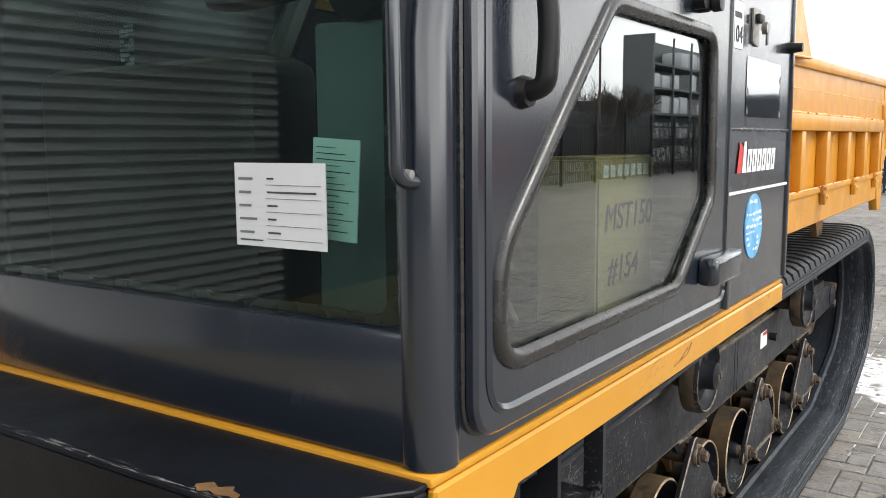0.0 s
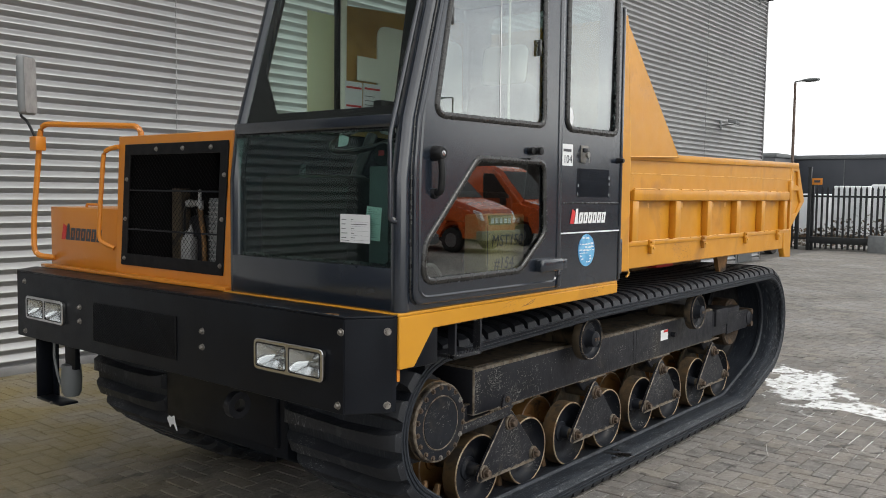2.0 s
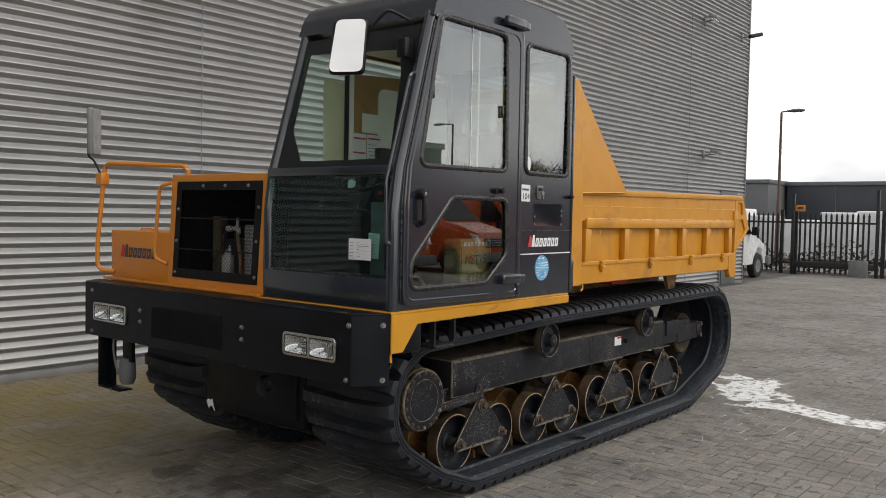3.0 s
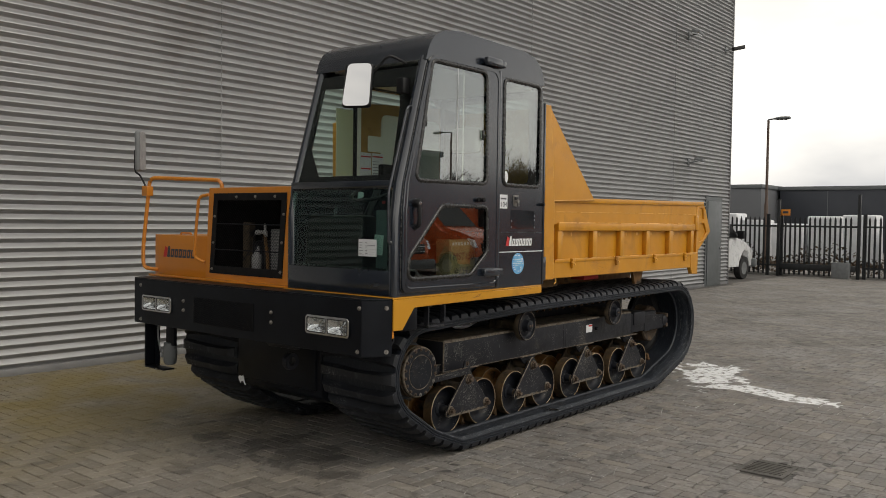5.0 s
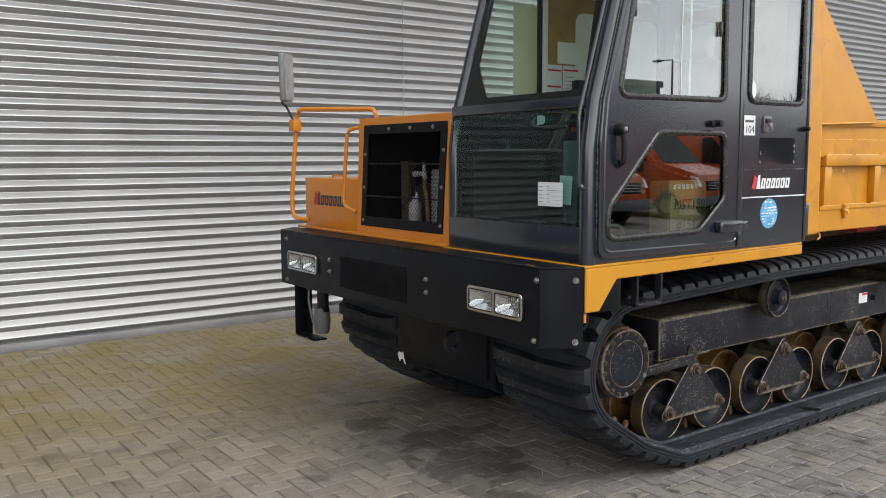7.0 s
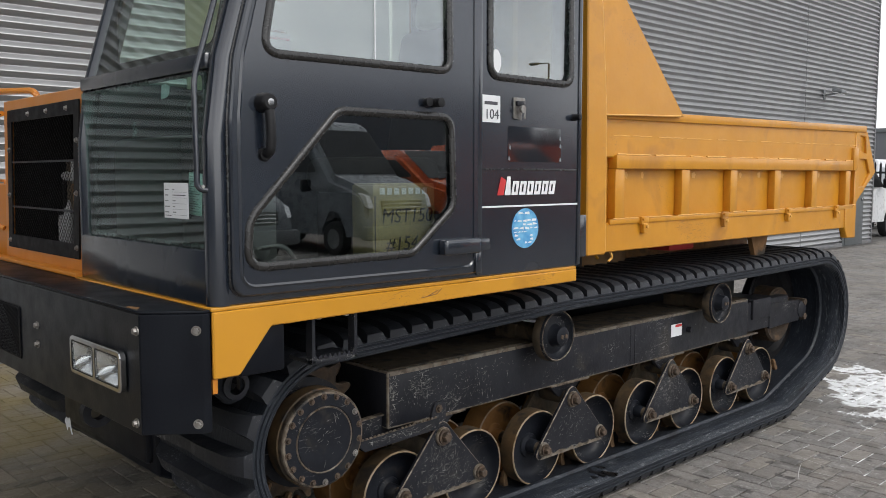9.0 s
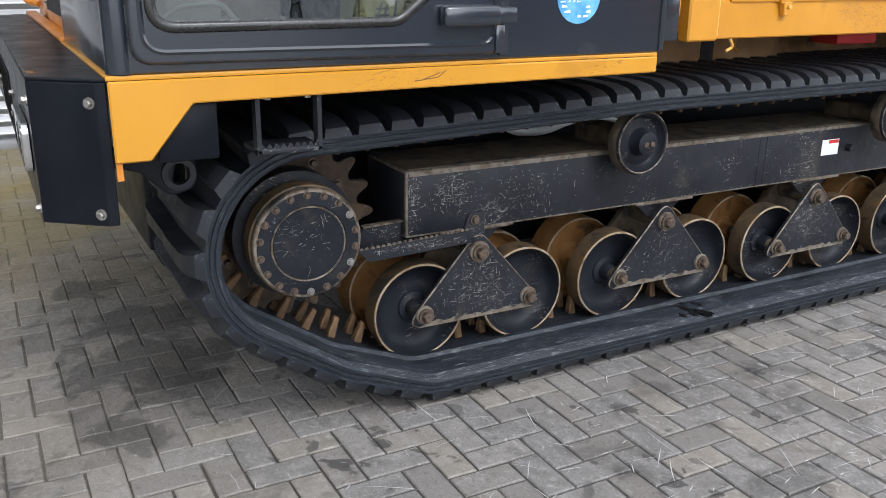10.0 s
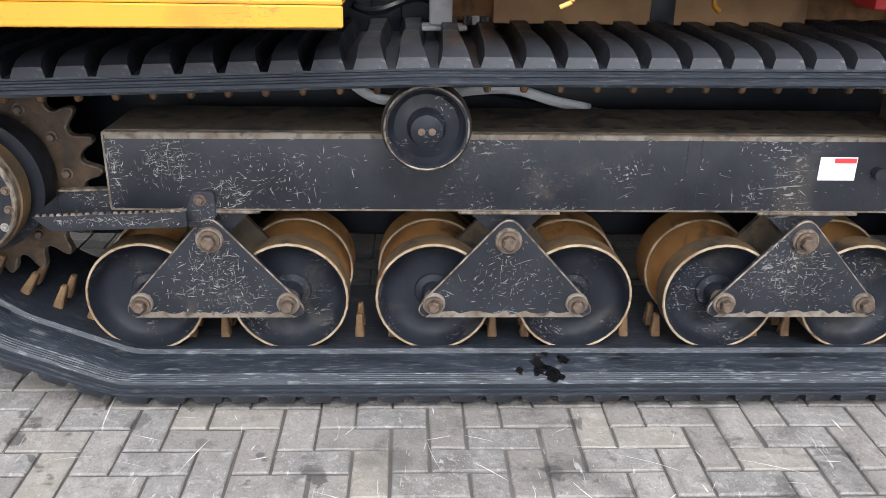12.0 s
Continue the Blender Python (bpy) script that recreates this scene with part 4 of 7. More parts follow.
def emblem(m, parent, s, dark):
    """A red slanted wedge and seven slanted bars, in place of the maker's lettering."""
    bm = plate([(0.0, 0.0), (0.10, 0.0), (0.14, 0.16), (0.06, 0.20)], "z", 0.0, 0.001)
    turn(bm, m @ Matrix.Scale(s, 4))
    part("emblem_wedge", bm, REDINK, parent)
    bars = [plate([(0.115, 0.0), (0.16, 0.20), (0.21, 0.20), (0.21, 0.0)], "z", 0.0, 0.001)]
    for i in range(6):
        x = 0.222 + i * 0.124
        bars.append(plate([(x, 0.0), (x + 0.102, 0.0), (x + 0.132, 0.15), (x + 0.030, 0.15)], "z", 0.0, 0.001, [[(x + 0.042, 0.035), (x + 0.068, 0.035), (x + 0.082, 0.115), (x + 0.056, 0.115)]]))
    for bm in bars:
        part("emblem_bar", turn(bm, m @ Matrix.Scale(s, 4)), dark, parent)


emblem(pose(-3.19, 0.8575, 1.365, 90, 0, 0), low, 0.45, INK)

# handrails and mirrors
rail = part("handrail", tube(bend([(-3.27, 0.862, 1.255), (-3.395, 0.80, 1.265), (-3.395, 0.80, 1.45), (-3.33, 0.82, 2.01), (-2.63, 1.02, 1.985), (-2.63, 1.02, 1.60), (-2.63, 1.02, 1.54)], 0.06), 0.016), ORANGE, D, "orange tubular handrail")
part("grab_handle", tube(bend([(HL + 0.01, 0.835, 1.865), (HL - 0.07, 0.80, 1.85), (HL - 0.12, 0.79, 1.38), (HL - 0.05, 0.84, 1.345)], 0.05), 0.012), ORANGE, D)
part("clamp", box(-3.39, -3.31, 0.78, 0.84, 1.86, 1.94, 0.006), ORANGE, rail)
m1 = part("mirror_stay", tube(bend([(-3.36, 0.81, 1.92), (-3.41, 0.78, 2.03), (-3.49, 0.78, 2.06), (-3.49, 0.78, 2.24)], 0.03), 0.008), PLASTIC, D)
part("mirror_case", turn(box(-0.095, 0.095, -0.022, 0.022, -0.165, 0.165, 0.02, seg=3), pose(-3.43, 0.79, 2.23, 0, 3, -46)), GREYPL, m1)
part("mirror_face", turn(plate(rounded([(-0.085, -0.155), (0.085, -0.155), (0.085, 0.155), (-0.085, 0.155)], 0.025), "y", 0.0222, 0.0232), pose(-3.43, 0.79, 2.23, 0, 3, -46)), ALLOY, m1)

# cab: shell of plates with openings
side = [(0.836, 1.21), (2.487, 1.21), (2.487, 1.95), (2.462, 2.60), (2.43, 2.76), (1.118, 2.76), (0.868, 1.92), (0.838, 1.72)]
d_open = rounded([(0.872, 1.255), (1.850, 1.248), (1.850, 2.735), (1.125, 2.735), (0.888, 1.92), (0.872, 1.75)], [0.05, 0.04, 0.06, 0.08, 0.2, 0.2])
r_win = rounded([(1.945, 1.955), (2.425, 1.955), (2.412, 2.715), (1.945, 2.715)], 0.055)
cab = part("cab", plate(side, "x", RX - 0.035, RX, [d_open, r_win], 0.004), CAB, D, "dark blue-grey painted operator's cab with large windows")
l_win = rounded([(0.95, 1.94), (2.40, 1.94), (2.39, 2.68), (1.16, 2.68)], 0.06)
part("cab_wall", plate(side, "x", LX, LX + 0.03, [l_win], 0.004), CAB, cab)
rear_w = rounded([(LX + 0.20, 1.98), (RX - 0.12, 1.98), (RX - 0.12, 2.64), (LX + 0.20, 2.64)], 0.06)
part("cab_back", plate([(LX + 0.032, 1.21), (RX - 0.037, 1.21), (RX - 0.037, 2.78), (LX + 0.032, 2.78)], "y", 2.445, 2.475, [rear_w]), CAB, cab)
part("cab_floor", box(LX + 0.032, RX - 0.037, 0.86, 2.44, 1.211, 1.235), PLASTIC, cab)
# roof with rolled edges
roof = [(1.074, 2.712), (1.104, 2.80), (1.155, 2.875), (1.26, 2.925), (1.42, 2.945), (2.18, 2.935), (2.33, 2.905), (2.425, 2.83), (2.462, 2.735), (2.462, 2.712)]
bm = plate(rounded(roof, [0.0] + [0.12] * 8 + [0.0], 6), "x", LX - 0.004, RX + 0.004)
bmesh.ops.bevel(bm, geom=[e for e in bm.edges if len(e.link_faces) == 2 and e.calc_face_angle(0) > 1.2 and max(v.co.z for v in e.verts) > 2.73], offset=0.045, segments=4, affect="EDGES", clamp_overlap=True)
bmesh.ops.translate(bm, verts=bm.verts, vec=(0, 0, 0.012))
part("cab_roof", bm, CAB, cab, smooth=50)
part("roof_stud", lathe([(0, 2.985), (0.012, 2.985), (0.012, 2.955), (0.0, 2.955)], (RX - 0.08, 1.55, 0), 10, axis="z"), BLACK, cab)
part("roof_stud", lathe([(0, 2.955), (0.012, 2.955), (0.012, 2.925), (0.0, 2.925)], (RX - 0.06, 2.25, 0), 10, axis="z"), BLACK, cab)
# front: pillars, sill panel, cross bar
part("front_panel", box(LX + 0.032, RX - 0.035, 0.806, 0.835, 1.21, 1.372, 0.006), CAB, cab)
part("cross_bar", box(LX + 0.03, RX - 0.05, 0.820, 0.872, 1.892, 1.942, 0.01), CAB, cab)
part("pillar", tube([(RX - 0.032, 0.838, 1.211), (RX - 0.032, 0.838, 1.70), (RX - 0.034, 0.868, 1.92), (RX - 0.040, 1.112, 2.74)], 0.036, seg=16), CAB, cab)
part("pillar", tube([(LX + 0.035, 0.84, 1.211), (LX + 0.035, 0.84, 1.70), (LX + 0.035, 0.868, 1.92), (LX + 0.035, 1.112, 2.74)], 0.034, seg=12), CAB, cab)
part("headliner", box(LX + 0.06, RX - 0.07, 1.20, 2.40, 2.690, 2.708, 0.004), LINER, cab, "pale lining under the cab roof")
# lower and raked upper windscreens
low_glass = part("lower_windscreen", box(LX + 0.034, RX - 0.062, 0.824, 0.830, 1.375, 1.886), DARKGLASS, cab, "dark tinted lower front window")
part("glass_edge", plate([(LX + 0.034, 1.372), (RX - 0.06, 1.372), (RX - 0.06, 1.890), (LX + 0.034, 1.890)], "y", 0.831, 0.836, [rounded([(LX + 0.045, 1.385), (RX - 0.088, 1.385), (RX - 0.088, 1.880), (LX + 0.045, 1.880)], 0.02)]), SEAL, cab)
rake = math.degrees(math.atan2(1.085 - 0.868, 2.70 - 1.95))
up_m = pose(0, 0.862, 1.945, -rake, 0, 0)
L = 0.775
sc = rounded([(LX + 0.25, 0.035), (RX - 0.105, 0.035), (RX - 0.155, 0.50), (RX - 0.20, 0.645), (LX + 0.09, 0.69), (LX + 0.085, 0.60), (LX + 0.11, 0.24)], [0.04, 0.03, 0.03, 0.04, 0.03, 0.03, 0.12])
part("windscreen_border", turn(plate([(LX + 0.05, 0), (RX - 0.07, 0), (RX - 0.07, L), (LX + 0.05, L)], "y", 0.004, 0.010, [sc]), up_m), MESHBLACK, cab)
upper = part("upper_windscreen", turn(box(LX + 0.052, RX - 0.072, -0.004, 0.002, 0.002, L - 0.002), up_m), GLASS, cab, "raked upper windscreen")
for g in (low_glass, upper):
    g.visible_shadow = False
# notices on the front glass
pm = part("notice", box(-0.905, -0.745, 0.8205, 0.8225, 1.457, 1.566), PAPER, cab, "white printed notice taped to the glass")
for i in range(5):
    z = 1.548 - i * 0.0175
    part("print_bar", box(-0.897, -0.897 + (0.026, 0.022, 0.022, 0.032, 0.026)[i], 0.8195, 0.8202, z - 0.0042, z - 0.001), GREYPL, pm)
    part("print_bar", box(-0.845, -0.845 + (0.012, 0.085, 0.018, 0.015, 0.022)[i], 0.8195, 0.8202, z - 0.0034, z - 0.001), INK, pm)
    part("rule_line", box(-0.848, -0.752, 0.8197, 0.8202, z - 0.0107, z - 0.010), GREYPL, pm)
part("print_stroke", box(-0.897, -0.855, 0.8195, 0.8202, 1.464, 1.466), INK, pm)
pgm = pose(-0.755, 0.850, 1.532, 0, 4, 5)
pg = part("green_certificate", turn(box(-0.036, 0.036, -0.001, 0.001, -0.064, 0.064), pgm), GREENPAPER, cab, "pale green printed sheet behind the glass")
for i in range(15):
    w = 0.060 * (0.5 + 0.5 * ((i * 7) % 5) / 4)
    part("print_bar", turn(box(-0.030, -0.030 + w, -0.002, -0.0012, 0.052 - i * 0.0075, 0.0532 - i * 0.0075), pgm), INK if i % 3 else GREYPL, pg)
part("torn_label", plate([(-0.93, 1.826), (-0.89, 1.83), (-0.875, 1.838), (-0.872, 1.862), (-0.90, 1.872), (-0.925, 1.868)], "y", 0.8312, 0.8322), PAPER, cab)
bm = bmesh.new()
for r_ in range(9):
    for c_ in range(3):
        if (r_ * 5 + c_ * 3) % 4:
            box(-1.150 + c_ * 0.011, -1.1415 + c_ * 0.011, 0.8312, 0.8322, 1.705 + r_ * 0.0068, 1.7095 + r_ * 0.0068, bm=bm)
part("code_label", bm, GREYPL, cab)

# wiper-side grab bar at the front corner
part("grab_bar", tube(bend([(RX - 0.024, 0.815, 1.545), (RX - 0.030, 0.778, 1.550), (RX - 0.031, 0.776, 1.86), (RX - 0.034, 0.945, 2.41), (RX - 0.036, 1.01, 2.42)], 0.03, 6), 0.0085, seg=12), CAB, D)
part("bolt", lathe([(0.0, 0.003), (0.005, 0.002), (0.006, -0.006)], (RX - 0.021, 0.792, 1.556), 10), BOLT, D)
# front mirror
stay = part("mirror_stay", tube(bend([(RX - 0.12, 1.02, 2.70), (RX - 0.16, 0.90, 2.74), (RX - 0.27, 0.84, 2.60), (RX - 0.30, 0.80, 2.50)], 0.04), 0.009), PLASTIC, D)
mm = pose(RX - 0.300, 0.760, 2.545, -12, 0, 26)
part("mirror_case", turn(box(-0.096, 0.096, 0.0, 0.045, -0.146, 0.146, 0.022, seg=3), mm), PLASTIC, stay)
part("mirror_face", turn(plate(rounded([(-0.090, -0.140), (0.090, -0.140), (0.088, 0.141), (-0.070, 0.141)], 0.036), "y", -0.0015, -0.0005), mm), MIRROR, stay, "large forward mirror that shows the pale sky")
part("work_lamp", box(RX - 0.15, RX - 0.085, 0.96, 1.02, 2.50, 2.60, 0.008), PLASTIC, D)

# door
d_out = rounded([(0.858, 1.235), (1.868, 1.228), (1.868, 2.765), (1.108, 2.765), (0.876, 1.93), (0.858, 1.75)], [0.055, 0.045, 0.08, 0.12, 0.3, 0.3])
w_up = rounded([(0.968, 1.945), (1.722, 1.952), (1.708, 2.722), (1.122, 2.722)], [0.05, 0.05, 0.06, 0.05])
w_lo = rounded([(0.903, 1.318), (1.545, 1.322), (1.738, 1.475), (1.727, 1.792), (1.235, 1.792), (0.915, 1.46)], [0.06, 0.08, 0.06, 0.05, 0.07, 0.10])
cdoor = part("cab_door", plate(d_out, "x", RX + 0.002, RX + 0.022, [w_up, w_lo], 0.005), CAB, D, "dark blue-grey cab door with two windows")


def seal_ring(loop, x, r, parent):
    return part("window_seal", tube([(x, p[0], p[1]) for p in loop], r, True, 12, squash=((1, 0, 0), 0.7)), SEAL, parent)


for loop in (w_up, w_lo):
    seal_ring(loop, RX + 0.022, 0.0135, cdoor)
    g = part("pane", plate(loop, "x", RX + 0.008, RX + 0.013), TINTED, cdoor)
    g.visible_shadow = False
seal_ring(r_win, RX + 0.002, 0.0145, cab)
for loop, x in ((r_win, RX - 0.012), (l_win, LX + 0.012)):
    lean = Matrix.Translation((x, 2.19, 2.33)) @ Matrix.Rotation(radians(0.7 if x > -1 else 0.0), 4, "Y") @ Matrix.Translation((-x, -2.19, -2.33))
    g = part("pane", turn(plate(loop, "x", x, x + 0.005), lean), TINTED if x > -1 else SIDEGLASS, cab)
    g.visible_shadow = False
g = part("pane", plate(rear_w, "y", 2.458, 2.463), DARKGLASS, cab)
g.visible_shadow = False
part("door_gap", tube([(RX + 0.001, p[0], p[1]) for p in d_out], 0.0045, True, 6), SEAL, cdoor)
part("oval_sticker", plate([(1.985 + 0.028 * math.cos(f), 2.012 + 0.045 * math.sin(f)) for f in (2 * math.pi * i / 20 for i in range(20))], "x", RX - 0.0066, RX - 0.006), PAPER, cab)
part("door_bead", tube([(RX + 0.021, p[0], p[1]) for p in rounded([(0.885, 1.262), (1.842, 1.256), (1.842, 2.74), (1.122, 2.74), (0.900, 1.93), (0.885, 1.75)], [0.055, 0.045, 0.08, 0.1, 0.3, 0.3])], 0.0065, True, 5), CAB, cdoor)
part("slide_bar", box(RX + 0.0135, RX + 0.0155, 1.389, 1.393, 1.96, 2.71), PAPER, cdoor)
part("slide_bar", box(RX + 0.003, RX + 0.0075, 1.458, 1.470, 1.96, 2.71), LINER, cdoor)
for y, z in ((1.05, 2.29), (1.66, 2.25)):
    part("slide_catch", box(RX + 0.0145, RX + 0.030, y, y + 0.015, z, z + 0.07, 0.003), SEAL, cdoor)
hd = part("door_handle", tube(bend([(RX + 0.020, 0.966, 1.800), (RX + 0.052, 0.968, 1.792), (RX + 0.056, 0.972, 1.72), (RX + 0.052, 0.970, 1.655), (RX + 0.020, 0.968, 1.650)], 0.028, 6), 0.013, seg=12, squash=((0, 1, 0), 1.15)), PLASTIC, cdoor, "black plastic loop handle with a chrome lock")
part("handle_foot", lathe([(0, 0.034), (0.018, 0.033), (0.021, 0.022)], (RX, 0.966, 1.650), 16), PLASTIC, hd)
part("lock", lathe([(0, 0.066), (0.020, 0.066), (0.0245, 0.061), (0.027, 0.050), (0.030, 0.0215)], (RX, 0.966, 1.800), 20), PLASTIC, hd)
part("key_plate", lathe([(0, 0.068), (0.010, 0.0675), (0.0115, 0.065)], (RX, 0.966, 1.800), 14), CHROME, hd)
part("latch_button", lathe([(0.0, 0.062), (0.016, 0.06), (0.017, 0.045), (0.013, 0.04), (0.016, 0.034), (0.016, 0.02)], (RX, 1.645, 1.838), 14), PLASTIC, cdoor)
part("latch_button", lathe([(0.0, 0.045), (0.015, 0.044), (0.015, 0.02)], (RX, 1.605, 1.838), 14), PLASTIC, cdoor)
for z in (1.335, 2.80):
    h = part("hinge", box(RX + 0.020, RX + 0.062, 1.665, 1.845, z - 0.028, z + 0.028, 0.012, seg=3), CAB, D)
    part("hinge_leaf", box(RX + 0.004, RX + 0.045, 1.83, 1.905, z - 0.022, z + 0.022, 0.006), CAB, h)
part("hinge_foot", box(RX + 0.002, RX + 0.03, 1.845, 1.875, 1.23, 1.31, 0.004), CAB, D)
# lower rear side: tool-box panel with lines, emblem and stickers
part("panel_line", box(RX, RX + 0.0030, 1.905, 2.478, 1.4665, 1.4735, 0.001), PAPER, cab)
part("panel_line", box(RX, RX + 0.003, 1.905, 2.478, 1.608, 1.614, 0.001), SEAL, cab)
part("pillar_rib", box(RX, RX + 0.008, 1.872, 1.90, 1.22, 2.76, 0.003), CAB, cab)
part("corner_rib", box(RX - 0.02, RX + 0.006, 2.472, 2.492, 1.215, 2.60, 0.004), CAB, cab)
emblem(pose(RX + 0.0025, 1.985, 1.513, 90, 0, 90), cab, 0.355, WHITEINK)
part("round_sticker", lathe([(0, 0.0022), (0.078, 0.0022), (0.078, 0.0002)], (RX, 2.148, 1.382), 32), BLUEINK, cab, "round blue and white sticker")
bm = bmesh.new()
rk = random.Random(6)
for row in range(9):
    z = 1.322 + row * 0.0145
    half = math.sqrt(max(0.0, 0.070 ** 2 - (z - 1.382) ** 2))
    y = 2.148 - half
    while y < 2.148 + half - 0.012:
        w = rk.uniform(0.008, 0.032)
        if rk.random() < 0.62:
            plate([(y, z), (min(y + w, 2.148 + half), z + rk.uniform(-0.003, 0.003)), (min(y + w * 0.9, 2.148 + half), z + rk.uniform(0.003, 0.010)), (y + w * 0.1, z + rk.uniform(0.003, 0.010))], "x", RX + 0.0024, RX + 0.003, bm=bm)
        y += w + rk.uniform(0.002, 0.010)
part("sticker_bar", bm, WHITEINK, cab)
ns = part("noise_label", box(RX, RX + 0.0022, 1.905, 2.0, 1.785, 1.885), PAPER, cab)
writing("104", INK, pose(RX + 0.0032, 1.915, 1.798, 90, 0, 90), 0.052, "label_number", ns)
part("print_bar", box(RX + 0.0023, RX + 0.003, 1.915, 1.985, 1.85, 1.862), INK, ns)
bm = bmesh.new()
tl = part("toggle_latch", plate(rounded([(2.072, 1.805), (2.118, 1.80), (2.122, 1.835), (2.138, 1.845), (2.138, 1.885), (2.072, 1.885)], 0.006), "x", RX, RX + 0.006, bevel=0.001), BOLT, cab)
part("latch_lever", box(RX + 0.006, RX + 0.018, 2.080, 2.125, 1.852, 1.872, 0.004), STEEL, tl)
part("latch_key", turn(box(0, 0.003, -0.009, 0.009, -0.035, 0.0), pose(RX + 0.024, 2.112, 1.838, 0, 0, 25)), BOLT, tl)
part("toggle_key", lathe([(0, 0.03), (0.014, 0.03), (0.014, 0.018)], (RX, 2.102, 1.84), 12), BOLT, cab)
part("rubber_stop", lathe([(0, 0.036), (0.011, 0.035), (0.015, 0.0)], (RX, 2.445, 1.825), 12), PLASTIC, cab)
pl = plate(rounded([(2.045, 1.64), (2.36, 1.64), (2.36, 1.775), (2.045, 1.775)], 0.01), "x", RX, RX + 0.0015)
part("inspection_plate", pl, FILM, cab, "glossy dark film patch with wrinkles and chipped corners")
for y, z in ((2.046, 1.648), (2.352, 1.645), (2.352, 1.70), (2.35, 1.73), (2.05, 1.69)):
    part("paint_chip", plate([(y, z), (y + 0.010, z - 0.004), (y + 0.012, z + 0.006), (y + 0.004, z + 0.016)], "x", RX + 0.0017, RX + 0.0023), GREYPL, cab)
# panel beside the dump bed
part("cab_back_post", box(RX - 0.10, RX - 0.03, 2.50, 2.58, 1.24, 1.42, 0.004), CAB, D)

# inside the cab
seat = part("operator_seat", box(-1.30, -0.90, 1.60, 2.02, 1.52, 1.66, 0.05, seg=3), VINYL, D, "black vinyl operator's seat")
part("seat_back", turn(box(-0.20, 0.20, -0.05, 0.05, 0.0, 0.62, 0.04, seg=3), pose(-1.10, 2.06, 1.60, -10)), VINYL, seat)
part("seat_base", box(-1.26, -0.94, 1.64, 1.98, 1.236, 1.52, 0.01), PLASTIC, seat)
part("dashboard", box(-1.50, -0.95, 0.90, 1.05, 1.24, 1.72, 0.03), PLASTIC, D)
con = part("control_box", turn(box(-0.085, 0.085, -0.075, 0.075, 0.0, 0.52, 0.008), pose(-0.80, 1.03, 1.236, 0, 0, 12)), GREYPL, D, "grey control console by the front corner")
part("switch_head", lathe([(0, -0.03), (0.045, -0.025), (0.05, 0.02), (0, 0.03)], (-0.80, 0.97, 1.80), 16, axis="y"), PLASTIC, con)
part("red_tag", box(-0.815, -0.785, 0.9385, 0.9395, 1.795, 1.815), REDINK, con)
wheel = part("steering_wheel", tube([(-1.12 + 0.19 * math.cos(f), 1.22 + 0.17 * math.sin(f), 1.90 + 0.08 * math.sin(f)) for f in (2 * math.pi * i / 28 for i in range(28))], 0.013, True), PLASTIC, D)
part("steering_column", tube([(-1.12, 1.22, 1.90), (-1.12, 1.05, 1.60)], 0.025), PLASTIC, wheel)
part("cab_liner", box(LX + 0.032, LX + 0.040, 1.24, 1.41, 1.93, 2.50, 0.003), FROST, D, "pale frosted panel in the cab side window")
part("window_post", box(LX + 0.032, LX + 0.06, 1.435, 1.475, 1.93, 2.72, 0.006), LINER, D)
part("window_post", box(LX + 0.032, LX + 0.06, 1.412, 1.432, 1.93, 2.72, 0.004), PLASTIC, D)
part("tan_panel", plate([(1.477, 1.93), (2.42, 1.93), (2.42, 2.62), (1.477, 2.56)], "x", LX + 0.032, LX + 0.042), TAN, D, "tan panel behind the cab side window")
part("rear_liner", plate(rounded([(1.70, 1.95), (2.40, 1.95), (2.40, 2.50), (1.70, 2.50)], 0.07), "x", LX + 0.044, LX + 0.052), LINER, D, "pale rounded inset in the cab side")
sheets = part("cab_paper", box(LX + 0.058, LX + 0.061, 1.462, 1.582, 1.985, 2.195), PAPER, D, "printed sheets with red headings on the cab side")
part("cab_paper", box(LX + 0.058, LX + 0.061, 1.590, 1.715, 1.995, 2.195), PAPER, D)
part("cab_paper", box(LX + 0.058, LX + 0.061, 1.545, 1.720, 2.205, 2.325), LINER, D)
for y0_, y1_, z in ((1.470, 1.575, 2.160), (1.470, 1.575, 2.070), (1.596, 1.708, 2.165)):
    part("red_stripe", box(LX + 0.0615, LX + 0.0622, y0_, y1_, z, z + 0.010), REDINK, sheets)
for k in range(6):
    part("print_bar", box(LX + 0.0615, LX + 0.0622, 1.60, 1.60 + 0.06 + 0.008 * ((k * 5) % 6), 2.02 + k * 0.022, 2.024 + k * 0.022), GREYPL, sheets)
part("black_box", box(LX + 0.062, LX + 0.12, 1.655, 1.765, 1.965, 2.115, 0.01), PLASTIC, D)
part("headrest", turn(box(-0.13, 0.13, -0.04, 0.04, 0.0, 0.2, 0.035, seg=3), pose(-1.10, 2.17, 2.22, -8)), LINER, seat)
part("door_lever", tube(bend([(-0.70, 0.93, 1.30), (-0.68, 1.0, 1.36), (-0.66, 1.1, 1.37), (-0.66, 1.14, 1.32)], 0.03), 0.008), GREYPL, D)
carton = thing("cardboard_box", (-0.74, 1.62, 1.236), "yellowish cardboard carton with handwritten marks behind the door glass", "box")
cm = pose(-0.74, 1.475, 1.236)
cb = part("carton_body", turn(box(-0.06, 0.06, 0.0, 0.29, 0.001, 0.318, 0.003), cm), CARD, carton)
part("flap", turn(box(-0.055, 0.055, 0.005, 0.285, 0.319, 0.324, 0.001), cm), CARD, carton)
for i in range(7):
    part("label_bar", turn(box(0.0605, 0.0612, 0.03 + i * 0.033, 0.052 + i * 0.033, 0.285, 0.308), cm), GREENPAPER, cb)
